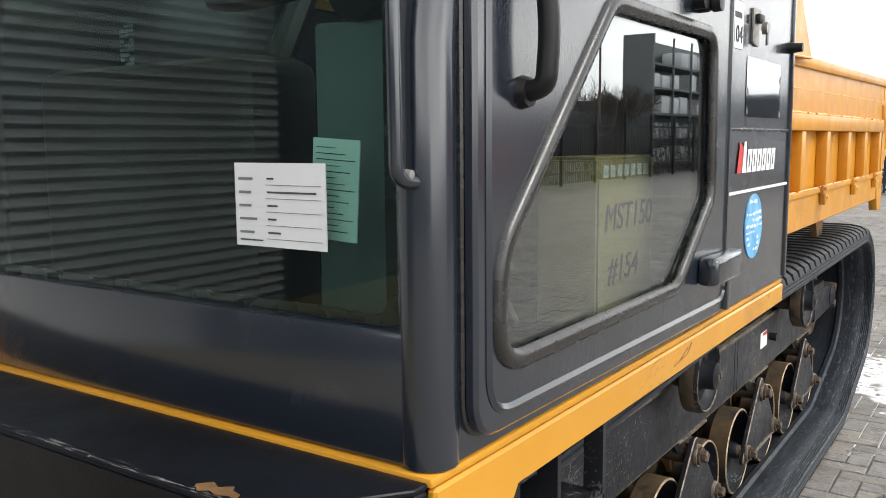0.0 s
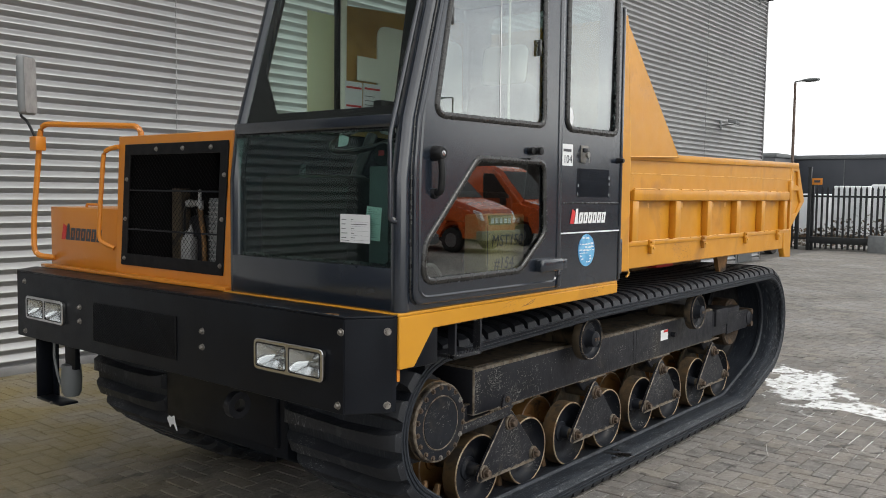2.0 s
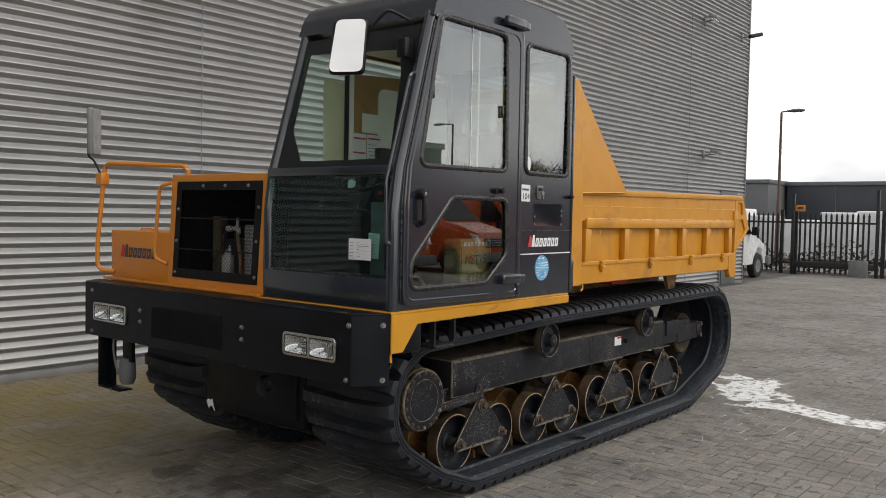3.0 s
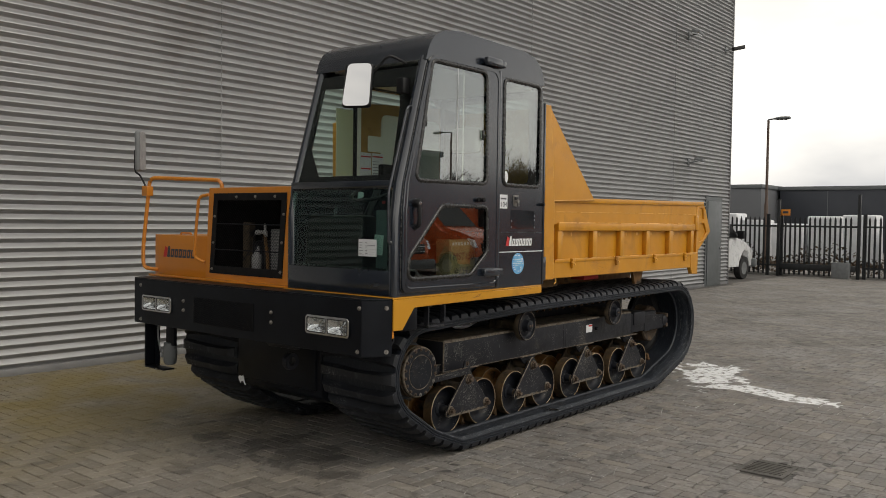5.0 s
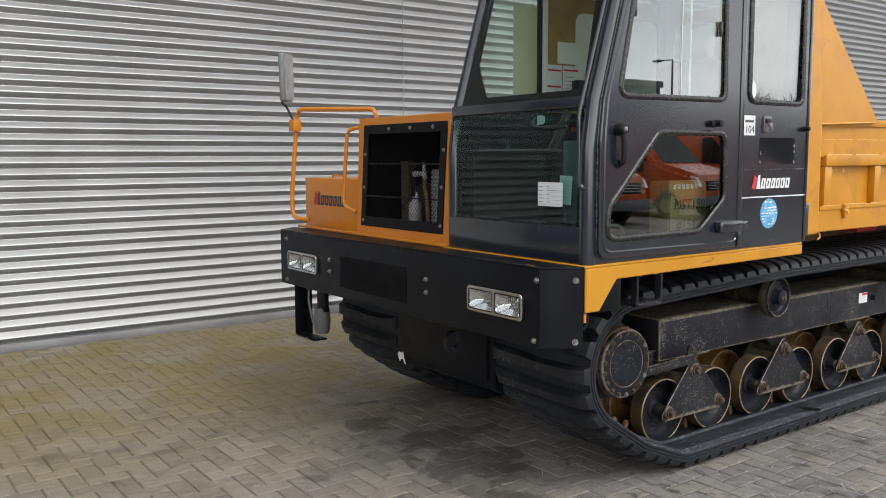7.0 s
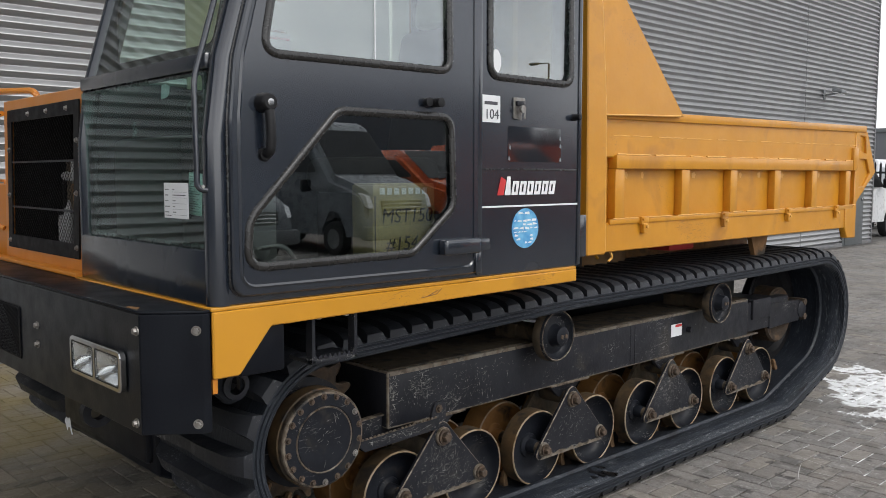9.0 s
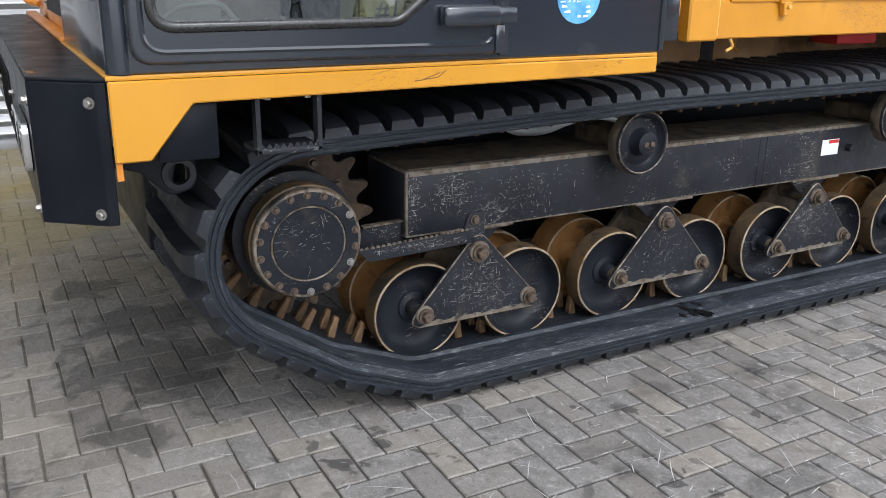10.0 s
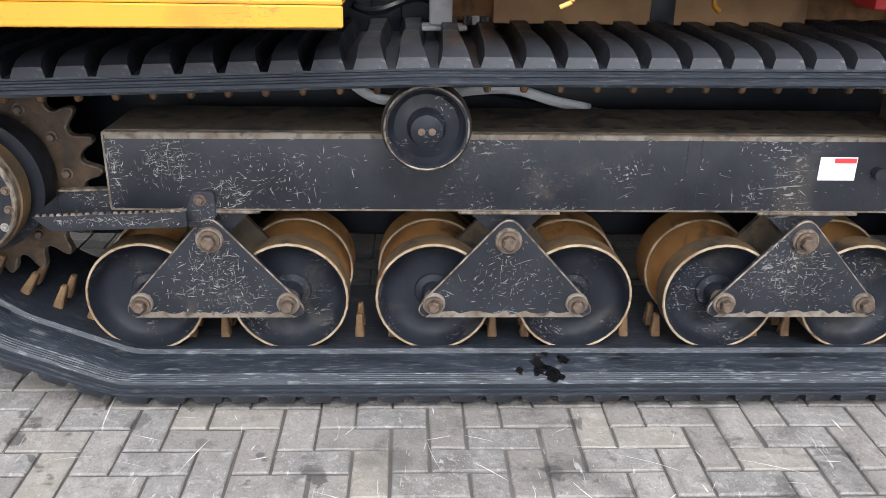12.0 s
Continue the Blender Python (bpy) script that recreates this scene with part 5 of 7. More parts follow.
part("tape_edge", turn(box(0.0602, 0.0610, 0.006, 0.011, 0.02, 0.28), cm), INK, cb)
writing("MST150", INK, cm @ pose(0.0615, 0.035, 0.185, 90, 0, 90), 0.072, "box_marks", cb, 0.15)
writing("#154", INK, cm @ pose(0.0615, 0.055, 0.085, 90, 0, 90), 0.072, "box_marks", cb, 0.15)

# dump bed
BX, BL = -0.765, 2 * CX + 0.765
bed = part("dump_bed", plate([(2.86, 1.36), (5.86, 1.36), (5.86, 1.672), (2.86, 1.672)], "x", BX - 0.062, BX - 0.05), BED, D, "orange steel tipping bed with ribbed sides and chipped paint")
part("bed_floor", box(BL + 0.05, BX - 0.05, 2.84, 5.86, 1.24, 1.30), BED, bed)
part("lower_rail", plate([(2.86, 1.222), (5.72, 1.222), (5.72, 1.362), (2.86, 1.362)], "x", BX - 0.085, BX - 0.012, bevel=0.005), BED, bed)
part("rail_lip", box(BX - 0.02, BX - 0.004, 2.98, 5.84, 1.352, 1.378, 0.004), BED, bed)
part("upper_panel", plate([(2.80, 1.672), (5.90, 1.672), (5.90, 1.912), (2.80, 1.872)], "x", BX - 0.05, BX - 0.012, bevel=0.005), BED, bed)
part("top_rail", turn(box(-0.045, 0.016, 2.90, 6.02, -0.022, 0.022, 0.006), pose(BX - 0.012, 0, 1.836, 0.72)), BED, bed)
part("rib_header", box(BX - 0.05, BX + 0.006, 3.015, 5.80, 1.618, 1.685, 0.008), BED, bed)
rw = random.Random(4)


def weld(y0, y1, z0, rise, x, r, name):
    """A hand-laid bead: a thin bar that wavers in height and thickness."""
    bm, y = bmesh.new(), y0
    while y < y1:
        n_ = rw.randint(5, 16)
        pts = [(x + rw.uniform(-0.0008, 0.0008), y + k * 0.02, z0 + rise * (y + k * 0.02 - y0) + rw.uniform(-0.0016, 0.0016)) for k in range(n_)]
        tube(pts, r * rw.uniform(0.7, 1.3), seg=5, bm=bm)
        y += n_ * 0.02 + rw.uniform(-0.01, 0.05)
    return tagged(part(name, bm, WELD, bed, smooth=60), kind="stuff")


weld(3.0, 5.78, 1.776, 0.006, BX - 0.0125, 0.0026, "weld_seam")
weld(3.025, 5.80, 1.6865, 0.0, BX + 0.000, 0.0048, "weld_bead")
weld(3.0, 5.78, 1.380, 0.0, BX - 0.004, 0.0030, "weld_seam")
for y in (3.16, 3.30, 3.78, 4.30, 4.52, 4.82, 5.36):
    c_ = rw.uniform(0.012, 0.026)
    part("paint_chip", plate([(y, 1.575), (y + c_, 1.571), (y + c_ * 1.5, 1.590), (y + c_ * 0.9, 1.606), (y - 0.006, 1.598)], "x", BX - 0.0498, BX - 0.0492), WELD, bed)
rib = None
for y in (3.012, 3.60, 4.11, 4.645, 5.165, 5.70):
    if rib is None:
        rib = part("rib", box(BX - 0.05, BX - 0.003, y + 0.005, y + 0.080, 1.3785, 1.6175, 0.004), BED, bed)
        y_first = y
    else:
        again("rib", rib.data, Matrix.Translation((0, y - y_first, 0)), bed)
for y in (3.256, 4.045, 4.83, 5.55):
    hk = part("side_latch", box(BX - 0.012, BX + 0.010, y - 0.032, y + 0.032, 1.345, 1.385, 0.004), BED, bed)
    part("latch_tab", plate(rounded([(y - 0.016, 1.300), (y + 0.016, 1.300), (y + 0.020, 1.352), (y - 0.020, 1.352)], 0.007), "x", BX - 0.011, BX + 0.014, bevel=0.003), BED, hk)
    part("latch_pin", lathe([(0, BX + 0.024), (0.008, BX + 0.023), (0.010, BX + 0.010)], (0, y + 0.004, 1.335), 10), WELD, hk)
    part("latch_pin", lathe([(0, BX + 0.020), (0.007, BX + 0.019), (0.008, BX + 0.009)], (0, y - 0.022, 1.372), 10), BED, hk)
# front wall with side gussets
head = part("headboard", box(BL + 0.03, BX - 0.02, 2.70, 2.745, 1.23, 2.60, 0.01), BED, bed)
for x0, x1 in ((BX - 0.005, BX + 0.050), (BL - 0.05, BL + 0.005)):
    part("front_post", plate([(2.735, 1.222), (2.875, 1.222), (2.868, 1.86), (2.80, 2.63), (2.715, 2.63)], "x", x0, x1, bevel=0.006), BED, bed)
    part("gusset", plate([(2.869, 1.861), (3.56, 1.885), (2.84, 2.60), (2.806, 2.61)], "x", x0 + 0.02, x0 + 0.034, bevel=0.003), BED, bed)
part("gusset_crease", tube([(BX + 0.048, 2.868, 1.80), (BX + 0.048, 2.862, 1.90), (BX + 0.048, 2.83, 2.28), (BX + 0.046, 2.80, 2.60)], 0.0035, seg=6), WELD, bed)
part("post_weld", tube([(BX + 0.047, 2.872, 1.24), (BX + 0.047, 2.868, 1.80)], 0.003, seg=6), WELD, bed)
part("post_weld", tube([(BX + 0.030, 2.88, 1.866), (BX + 0.030, 3.52, 1.888)], 0.004, seg=6), WELD, bed)
for x in (-1.15, -1.95, -2.75):
    part("headboard_rib", box(x - 0.04, x + 0.04, 2.66, 2.70, 1.25, 2.55, 0.006), BED, bed)
# far side and tail
part("far_side", box(BL - 0.0, BL + 0.05, 2.86, 5.90, 1.222, 1.89, 0.006), BED, bed)
tail = [(5.72, 1.222), (5.76, 1.15), (5.90, 1.145), (5.905, 1.40), (6.23, 1.61), (6.06, 1.892), (5.90, 1.912), (5.862, 1.91), (5.862, 1.37), (5.72, 1.362)]
rec = [[(5.93, 1.76), (6.05, 1.74), (6.03, 1.86), (5.93, 1.865)], [(5.93, 1.50), (6.03, 1.51), (6.13, 1.60), (6.06, 1.70), (5.93, 1.70)]]
for x0, x1 in ((BX - 0.05, BX - 0.005), (BL + 0.005, BL + 0.05)):
    t_ = part("tail_cheek", plate(tail, "x", x0, x1, rec, 0.004), BED, bed)
    part("cheek_back", plate([(5.88, 1.45), (6.0, 1.48), (6.17, 1.61), (6.04, 1.875), (5.88, 1.89)], "x", (x0 + x1) / 2 - 0.004, (x0 + x1) / 2 + 0.004), BED, t_)
part("tailgate", plate([(5.90, 1.41), (6.22, 1.61), (6.05, 1.885), (6.02, 1.885), (6.18, 1.615), (5.88, 1.43)], "x", BL + 0.055, BX - 0.055), BED, bed)
part("lug_post", box(BX - 0.03, BX + 0.01, 5.80, 5.88, 1.62, 1.78, 0.01), BED, bed)
# bed supports
part("tip_pivot", plate(rounded([(4.62, 1.235), (4.86, 1.235), (4.80, 1.06), (4.70, 1.06)], 0.03), "x", -0.93, -0.90), RUST, D)
part("tip_cylinder", tube([(-1.70, 2.95, 1.10), (-1.70, 4.6, 1.16)], 0.06, seg=14), STEEL, D)
part("subframe_beam", box(-1.52, -1.42, 2.7, 5.6, 1.06, 1.23, 0.006), RUST, D, "brown rusty subframe beam")
part("subframe_beam", box(2 * CX + 1.42, 2 * CX + 1.52, 2.7, 5.6, 1.06, 1.23, 0.006), RUST, D)
part("timber_block", box(-1.34, -1.30, 2.885, 3.87, 1.07, 1.20, 0.004), TIMBER, D, "brown weathered timber packing under the bed")
part("strap", box(-1.299, -1.294, 3.375, 3.45, 1.068, 1.20, 0.001), STEEL, D)
part("yellow_hook", tube(bend([(-1.29, 3.57, 1.19), (-1.29, 3.57, 1.13), (-1.29, 3.59, 1.115)], 0.01), 0.008), YELLOW, D)
part("red_block", box(-1.20, -1.05, 3.95, 4.22, 1.15, 1.20, 0.01), REDINK, D)
part("rope_hook", tube(bend([(BX - 0.03, 3.02, 1.222), (BX - 0.03, 3.04, 1.190), (BX - 0.03, 3.005, 1.175)], 0.012), 0.006), WELD, D)
part("valve_block", box(-1.30, -1.24, 2.685, 2.755, 1.07, 1.20, 0.006), ALLOY, D)
part("valve_foot", box(-1.32, -1.22, 2.66, 2.80, 1.055, 1.069, 0.003), ALLOY, D)
for k in range(3):
    part("valve_stud", lathe([(0, 1.095), (0.012, 1.095), (0.012, 1.07)], (-1.27, 2.80 + k * 0.028, 0), 8, axis="z"), ALLOY if k == 1 else STEEL, D)
part("hydraulic_hose", tube(bend([(-1.35, 2.40, 1.14), (-1.22, 2.52, 1.10), (-1.25, 2.64, 1.16), (-1.36, 2.72, 1.12)], 0.08), 0.014), PLASTIC, D)

# added white tube: imitates daylight that shows through from the far side
part("far_light_tube", tube(bend([(-1.45, 2.42, 0.86), (-1.44, 2.50, 0.80), (-1.44, 2.66, 0.79), (-1.45, 2.80, 0.83), (-1.45, 2.98, 0.84), (-1.44, 3.10, 0.80), (-1.45, 3.24, 0.77)], 0.08), 0.018), PAPER, D, "pale tube between the tracks in place of light from the far side")
# step hung under the sill
st = part("sill_step", box(RX - 0.155, RX - 0.02, 1.155, 1.335, 0.985, 1.0, 0.003), STEEL, D)
for y in (1.155, 1.323):
    part("step_hanger", box(RX - 0.055, RX - 0.02, y, y + 0.012, 0.985, 1.145), STEEL, st)
for y in (1.19, 1.30):
    part("bolt", lathe([(0, 1.128), (0.011, 1.128), (0.011, 1.142)], (RX - 0.035, y, 0), 8, axis="z"), BOLT, st)
bm = bmesh.new()
for i in range(9):
    plate([(1.16 + i * 0.019, 1.0), (1.179 + i * 0.019, 1.0), (1.1695 + i * 0.019, 1.014)], "x", RX - 0.026, RX - 0.022, bm=bm)
part("tread_teeth", bm, STEEL, st)

# ---- crawler tracks ----
T0, T1 = -0.765, -1.465            # outer and inner edge of the right track
SPROCKET, IDLER = (1.37, 0.640), (5.42, 0.632)
GROUPS = (2.041, 2.920, 3.815, 4.70)     # bogie pivots
AXLE_Z, PIVOT_Z, HALF = 0.283, 0.489, 0.219
WHEEL_R = 0.181


def hull_path(circles, step):
    """The taut line round a set of circles, cut into even steps: points and tangents."""
    pts = [(c[0] + c[2] * math.cos(a), c[1] + c[2] * math.sin(a)) for c in circles for a in (2 * math.pi * i / 360 for i in range(360))]
    pts = sorted(set((round(p[0], 6), round(p[1], 6)) for p in pts))
    halves = []
    for seq in (pts, pts[::-1]):
        h = []
        for p in seq:
            while len(h) > 1 and (h[-1][0] - h[-2][0]) * (p[1] - h[-2][1]) - (h[-1][1] - h[-2][1]) * (p[0] - h[-2][0]) <= 0:
                h.pop()
            h.append(p)
        halves += h[:-1]
    loop = np.array(halves + [halves[0]])
    d = np.hypot(*np.diff(loop, axis=0).T)
    s = np.concatenate([[0], np.cumsum(d)])
    n = round(s[-1] / step)
    q = np.arange(n) * s[-1] / n
    return n, [(float(np.interp(v, s, loop[:, 0])), float(np.interp(v, s, loop[:, 1]))) for v in q]


CIRC = [(*SPROCKET, 0.292), (1.608, 0.492, 0.300), (GROUPS[0] - HALF - 0.008, AXLE_Z, WHEEL_R), (GROUPS[3] + HALF, AXLE_Z, WHEEL_R), (*IDLER, 0.362), (2.672, 0.852, 0.127)]
NB, BELT = hull_path(CIRC, 0.107 / 3)
NB -= NB % 3
NB, BELT = hull_path(CIRC, hull_path(CIRC, 0.01)[0] * 0.01 / NB)


def belt_frame(i, pts):
    n = len(pts)
    a, c = Vector(pts[i - 1]), Vector(pts[(i + 1) % n])
    t = (c - a).normalized()
    return Vector(pts[i]), t, Vector((t.y, -t.x))


def belt_mesh(xo, xi, flip):
    """The endless rubber band, with ribbed edges."""
    bm, rings = bmesh.new(), []
    w = abs(xi - xo)
    sec = [(0.0, 0.004)] + [(0.005 + 0.0025 * q, (0.0, -0.0035, -0.0035, 0.0)[q % 4] - 0.0002 * q) for q in range(20)] + [(0.062, -0.008), (0.105, -0.009), (0.165, -0.008), (0.176, -0.020), (0.196, -0.020), (0.205, -0.002), (w - 0.06, -0.004), (w, 0.0), (w, 0.012), (w - 0.008, 0.018), (w, 0.024), (w, 0.046), (0.0, 0.046), (0.0, 0.040), (0.005, 0.037), (0.005, 0.033), (0.0, 0.030), (0.0, 0.024), (0.005, 0.021), (0.005, 0.017), (0.0, 0.014)]
    s = -1 if not flip else 1
    for i in range(len(BELT)):
        p, t, nrm = belt_frame(i, BELT)
        rings.append([bm.verts.new((xo + s * u, p.x + nrm.x * h, p.y + nrm.y * h)) for u, h in sec])
    n, k = len(rings), len(sec)
    uvs = bm.loops.layers.uv.new("along")
    around = [0.0]
    for p, q in zip(sec, sec[1:] + sec[:1]):
        around.append(around[-1] + math.hypot(q[0] - p[0], q[1] - p[1]))
    for i in range(n):
        a, c = rings[i], rings[(i + 1) % n]
        for j in range(k):
            f = bm.faces.new((a[j], a[(j + 1) % k], c[(j + 1) % k], c[j]))
            for lp, (g, q) in zip(f.loops, ((i, j), (i, j + 1), (i + 1, j + 1), (i + 1, j))):
                lp[uvs].uv = (g * 0.0357, around[q])
    return bm


def lug_mesh():
    """One tread bar at the origin: along x its length, y along the band, z outward."""
    bm = bmesh.new()
    w = abs(T1 - T0)
    rows = []
    for u, lo, hi, h in ((0.0, 0.045, 0.035, 0.026), (0.035, 0.043, 0.031, 0.042), (0.09, 0.041, 0.027, 0.053), (0.28, 0.034, 0.022, 0.054), (0.35, 0.030, 0.020, 0.050), (0.42, 0.034, 0.022, 0.054), (w - 0.09, 0.041, 0.027, 0.053), (w - 0.035, 0.043, 0.031, 0.042), (w, 0.045, 0.035, 0.026)):
        skew = 0.005 * math.sin(u / w * 2 * math.pi)
        e = 0.010 if u == 0.0 else (-0.010 if u == w else 0.0)
        rows.append([bm.verts.new(v) for v in ((-u, -lo + skew, -0.002), (-u - e, -hi + skew, h), (-u - e, hi + skew, h), (-u, lo + skew, -0.002))])
    for a, c in zip(rows, rows[1:]):
        for j in range(3):
            bm.faces.new((a[j], a[j + 1], c[j + 1], c[j]))
    bm.faces.new(rows[0][::-1])
    bm.faces.new(rows[-1])
    rim = [e for e in bm.edges if all(v.co.z > 0.02 for v in e.verts) and len(e.link_faces) == 2 and e.calc_face_angle(0) > 0.7]
    bmesh.ops.bevel(bm, geom=rim, offset=0.004, segments=2, affect="EDGES")
    return bm


def horn_mesh():
    bm = bmesh.new()
    bmesh.ops.create_cube(bm, size=1.0)
    for v in bm.verts:
        k = 0.6 if v.co.z < 0 else 1.0
        v.co = Vector((v.co.x * 0.042 * k, v.co.y * 0.032 * k, -0.078 + (v.co.z + 0.5) * 0.079))
    bmesh.ops.bevel(bm, geom=bm.edges[:], offset=0.005, segments=1, affect="EDGES")
    return bm


def belt_pose(i, h, x):
    p, t, nrm = belt_frame(i, BELT)
    q = p + nrm * h
    m = Matrix(((1, 0, 0, x), (0, t.x, nrm.x, q.x), (0, t.y, nrm.y, q.y), (0, 0, 0, 1)))
    return Matrix.Translation(-BASE[D]) @ m


track = part("crawler_track", belt_mesh(T0, T1, False), BAND, D, "dusty black rubber crawler track with tread bars", smooth=28)
first = part("tread_bar", lug_mesh(), RUBBER)
horn = part("drive_horn", horn_mesh(), HORN)
for ob in (first, horn):
    ob.parent = track
first.matrix_basis, horn.matrix_basis = belt_pose(0, 0.046, T0), belt_pose(0, 0.0, T0 - 0.305)
for i in range(3, len(BELT), 3):
    again("tread_bar", first.data, belt_pose(i, 0.046, T0), track)
    if BELT[i][0] > 5.36:
        continue
    for dx in (0.305, 0.385):
        again("drive_horn", horn.data, belt_pose(i, 0.0, T0 - dx), track)
TL = 2 * CX - T1
track_l = part("crawler_track", belt_mesh(TL, TL - 0.7, False), BAND, D, "dusty black rubber crawler track with tread bars", smooth=28)
for i in range(0, len(BELT), 3):
    again("tread_bar", first.data, belt_pose(i, 0.046, TL), track_l)

# oil that has dripped on the lower run
ro = random.Random(31)
for cx_, cy_, rx_, ry_ in ((-0.85, 3.02, 0.075, 0.020), (-0.80, 3.06, 0.045, 0.030), (-0.89, 3.10, 0.030, 0.018), (-0.82, 2.96, 0.022, 0.012), (-0.93, 3.05, 0.020, 0.012)):
    blot = [(cx_ + rx_ * ro.uniform(0.6, 1.25) * math.cos(f), cy_ + ry_ * ro.uniform(0.5, 1.4) * math.sin(f)) for f in (2 * math.pi * q / 16 for q in range(16))]
    part("oil_blot", plate(rounded(blot, 0.004, 2), "z", 0.1112, 0.1120), OIL, track)
# beam, with front plate, joints and dirty top
for dx, side_mat in ((0.0, STEEL), (2 * CX - 0.95 - 1.28 + 0.0, STEEL)):
    x0, x1 = (-1.28, -0.95) if dx == 0.0 else (2 * CX + 0.95, 2 * CX + 1.28)
    beam = part("track_beam", box(x0, x1, 1.757, 4.72, 0.570, 0.806, 0.009), STEEL, D, "scratched black box beam of the undercarriage")
    worn_edges(beam, DUST)
    if dx == 0.0:
        on_beam = lambda y, z: 1.762 < y < 4.71 and 0.576 < z < 0.80
        scratches(-0.9494, ((1.785, 0.70, 0.015, 0.07, 150), (1.93, 0.71, 0.05, 0.035, 190), (2.10, 0.62, 0.05, 0.03, 120), (2.25, 0.66, 0.09, 0.05, 150), (2.20, 0.74, 0.10, 0.03, 30), (2.55, 0.72, 0.07, 0.02, 14), (3.0, 0.580, 0.7, 0.004, 130), (3.0, 0.795, 0.7, 0.003, 120), (3.1, 0.70, 0.45, 0.05, 40), (3.55, 0.68, 0.12, 0.05, 30), (4.2, 0.68, 0.3, 0.06, 50)), beam, 3, on_beam)
    part("beam_top", box(x0 + 0.012, x1 - 0.012, 1.77, 4.71, 0.8065, 0.8105), MUDDY, beam)
    if dx == 0.0:
        # flat near-black discs paint the dark of drain holes on the closed top
        for k in range(18):
            yy = 2.86 + k * 0.098 + 0.012 * math.sin(k * 2.7)
            hp = plate([(x1 - 0.07 - 0.012 * (k % 2) + 0.012 * math.cos(f), yy + 0.020 * math.sin(f)) for f in (2 * math.pi * q / 12 for q in range(12))], "z", 0.8106, 0.8112)
            part("hole_shade_disc", hp, MESHBLACK, beam)
        part("edge_grime", plate([(1.77, 0.786), (2.55, 0.790), (4.70, 0.792), (4.70, 0.8045), (1.77, 0.8045)], "x", -0.9498, -0.9490), DUST, beam)
        for yy in (3.43, 3.47):
            part("panel_seam", box(-0.9498, -0.9485, yy, yy + 0.003, 0.580, 0.795), STEEL, beam)
    part("beam_end", box(x0 + 0.03, x1 - 0.012, 4.721, 5.30, 0.585, 0.775, 0.006), STEEL, beam)
    part("tension_box", box(x0 + 0.01, x1 + 0.004, 4.78, 5.02, 0.66, 0.79, 0.006), STEEL, beam)
    part("idler_yoke", box(x0 + 0.08, x1 - 0.02, 5.301, 5.50, 0.57, 0.70, 0.01), STEEL, beam)
    xc = (x0 + x1) / 2
    part("idler_wheel", lathe([(0.0, xc - 0.09), (0.30, xc - 0.09), (0.345, xc - 0.085), (0.357, xc - 0.07), (0.357, xc - 0.03), (0.345, xc - 0.015), (0.31, xc - 0.02), (0.28, xc - 0.05), (0.12, xc - 0.05), (0.0, xc - 0.05)], (0, *IDLER), 36), MESHBLACK, D)
    part("idler_drum", lathe([(0.0, xc - 0.048), (0.195, xc - 0.048), (0.190, xc + 0.02), (0.190, xc + 0.08), (0.178, xc + 0.092), (0.10, xc + 0.065), (0.0, xc + 0.065)], (0, 5.30, 0.63), 28), DRIVE, D)
    part("idler_cap", lathe([(0, x1 + 0.012), (0.042, x1 + 0.010), (0.060, x1 - 0.002), (0.062, x1 - 0.05), (0.062, x1 - 0.16)], (0, 5.50, 0.655), 20), STEEL, D)
    for z_ in (0.60, 0.70):
        part("adjuster_nut", lathe([(0, x1 + 0.016), (0.024, x1 + 0.014), (0.028, x1 - 0.004), (0.028, x1 - 0.10)], (0, 5.52, z_ + 0.005), 6), DULLBOLT, D)
    part("yoke_plate", plate([(5.03, 0.575), (5.47, 0.585), (5.47, 0.725), (5.03, 0.745)], "x", x1 - 0.026, x1 - 0.006, bevel=0.003), STEEL, D)
    for g in GROUPS:
        part("bogie_bracket", plate([(g - 0.13, 0.571), (g + 0.13, 0.571), (g + 0.05, 0.50), (g - 0.05, 0.50)], "x", x1 - 0.05, x1 - 0.03), STEEL, beam)
        rim_ = part("bracket_rim", box(x1 - 0.06, x1 + 0.006, g - 0.15, g + 0.15, 0.5655, 0.5745, 0.002), EDGE, beam)
bsteps = part("beam_step", plate([(1.555, 0.570), (1.99, 0.588), (1.99, 0.540), (1.60, 0.526)], "x", -0.903, -0.896, bevel=0.001), STEEL, D, "scratched tray-shaped step with a toothed edge")
part("step_floor", plate([(1.60, 0.527), (2.02, 0.541), (2.02, 0.548), (1.60, 0.534)], "x", -0.985, -0.9035), STEEL, bsteps)
part("step_back", plate([(1.605, 0.534), (2.05, 0.548), (2.05, 0.634), (1.62, 0.620), (1.60, 0.60)], "x", -0.994, -0.986, bevel=0.002), STEEL, bsteps)
part("back_lip", plate([(1.61, 0.6205), (2.05, 0.6345), (2.05, 0.6405), (1.61, 0.6265)], "x", -0.996, -0.972), EDGE, bsteps)
bm = bmesh.new()
bm.faces.new([bm.verts.new(p) for p in ((-0.899, 1.556, 0.569), (-0.899, 1.602, 0.527), (-0.990, 1.606, 0.536), (-0.990, 1.601, 0.606))])
part("step_end", bm, STEEL, bsteps)
scratches(-0.8955, ((1.80, 0.555, 0.12, 0.016, 120), (1.70, 0.562, 0.10, 0.006, 50)), bsteps, 12, lambda y, z: 1.61 < y < 1.98 and 0.532 + (y - 1.6) * 0.035 < z < 0.566 + (y - 1.555) * 0.04)
scratches(-0.9855, ((1.75, 0.60, 0.12, 0.014, 60),), bsteps, 15, lambda y, z: 1.63 < y < 2.03 and 0.57 < z < 0.615)
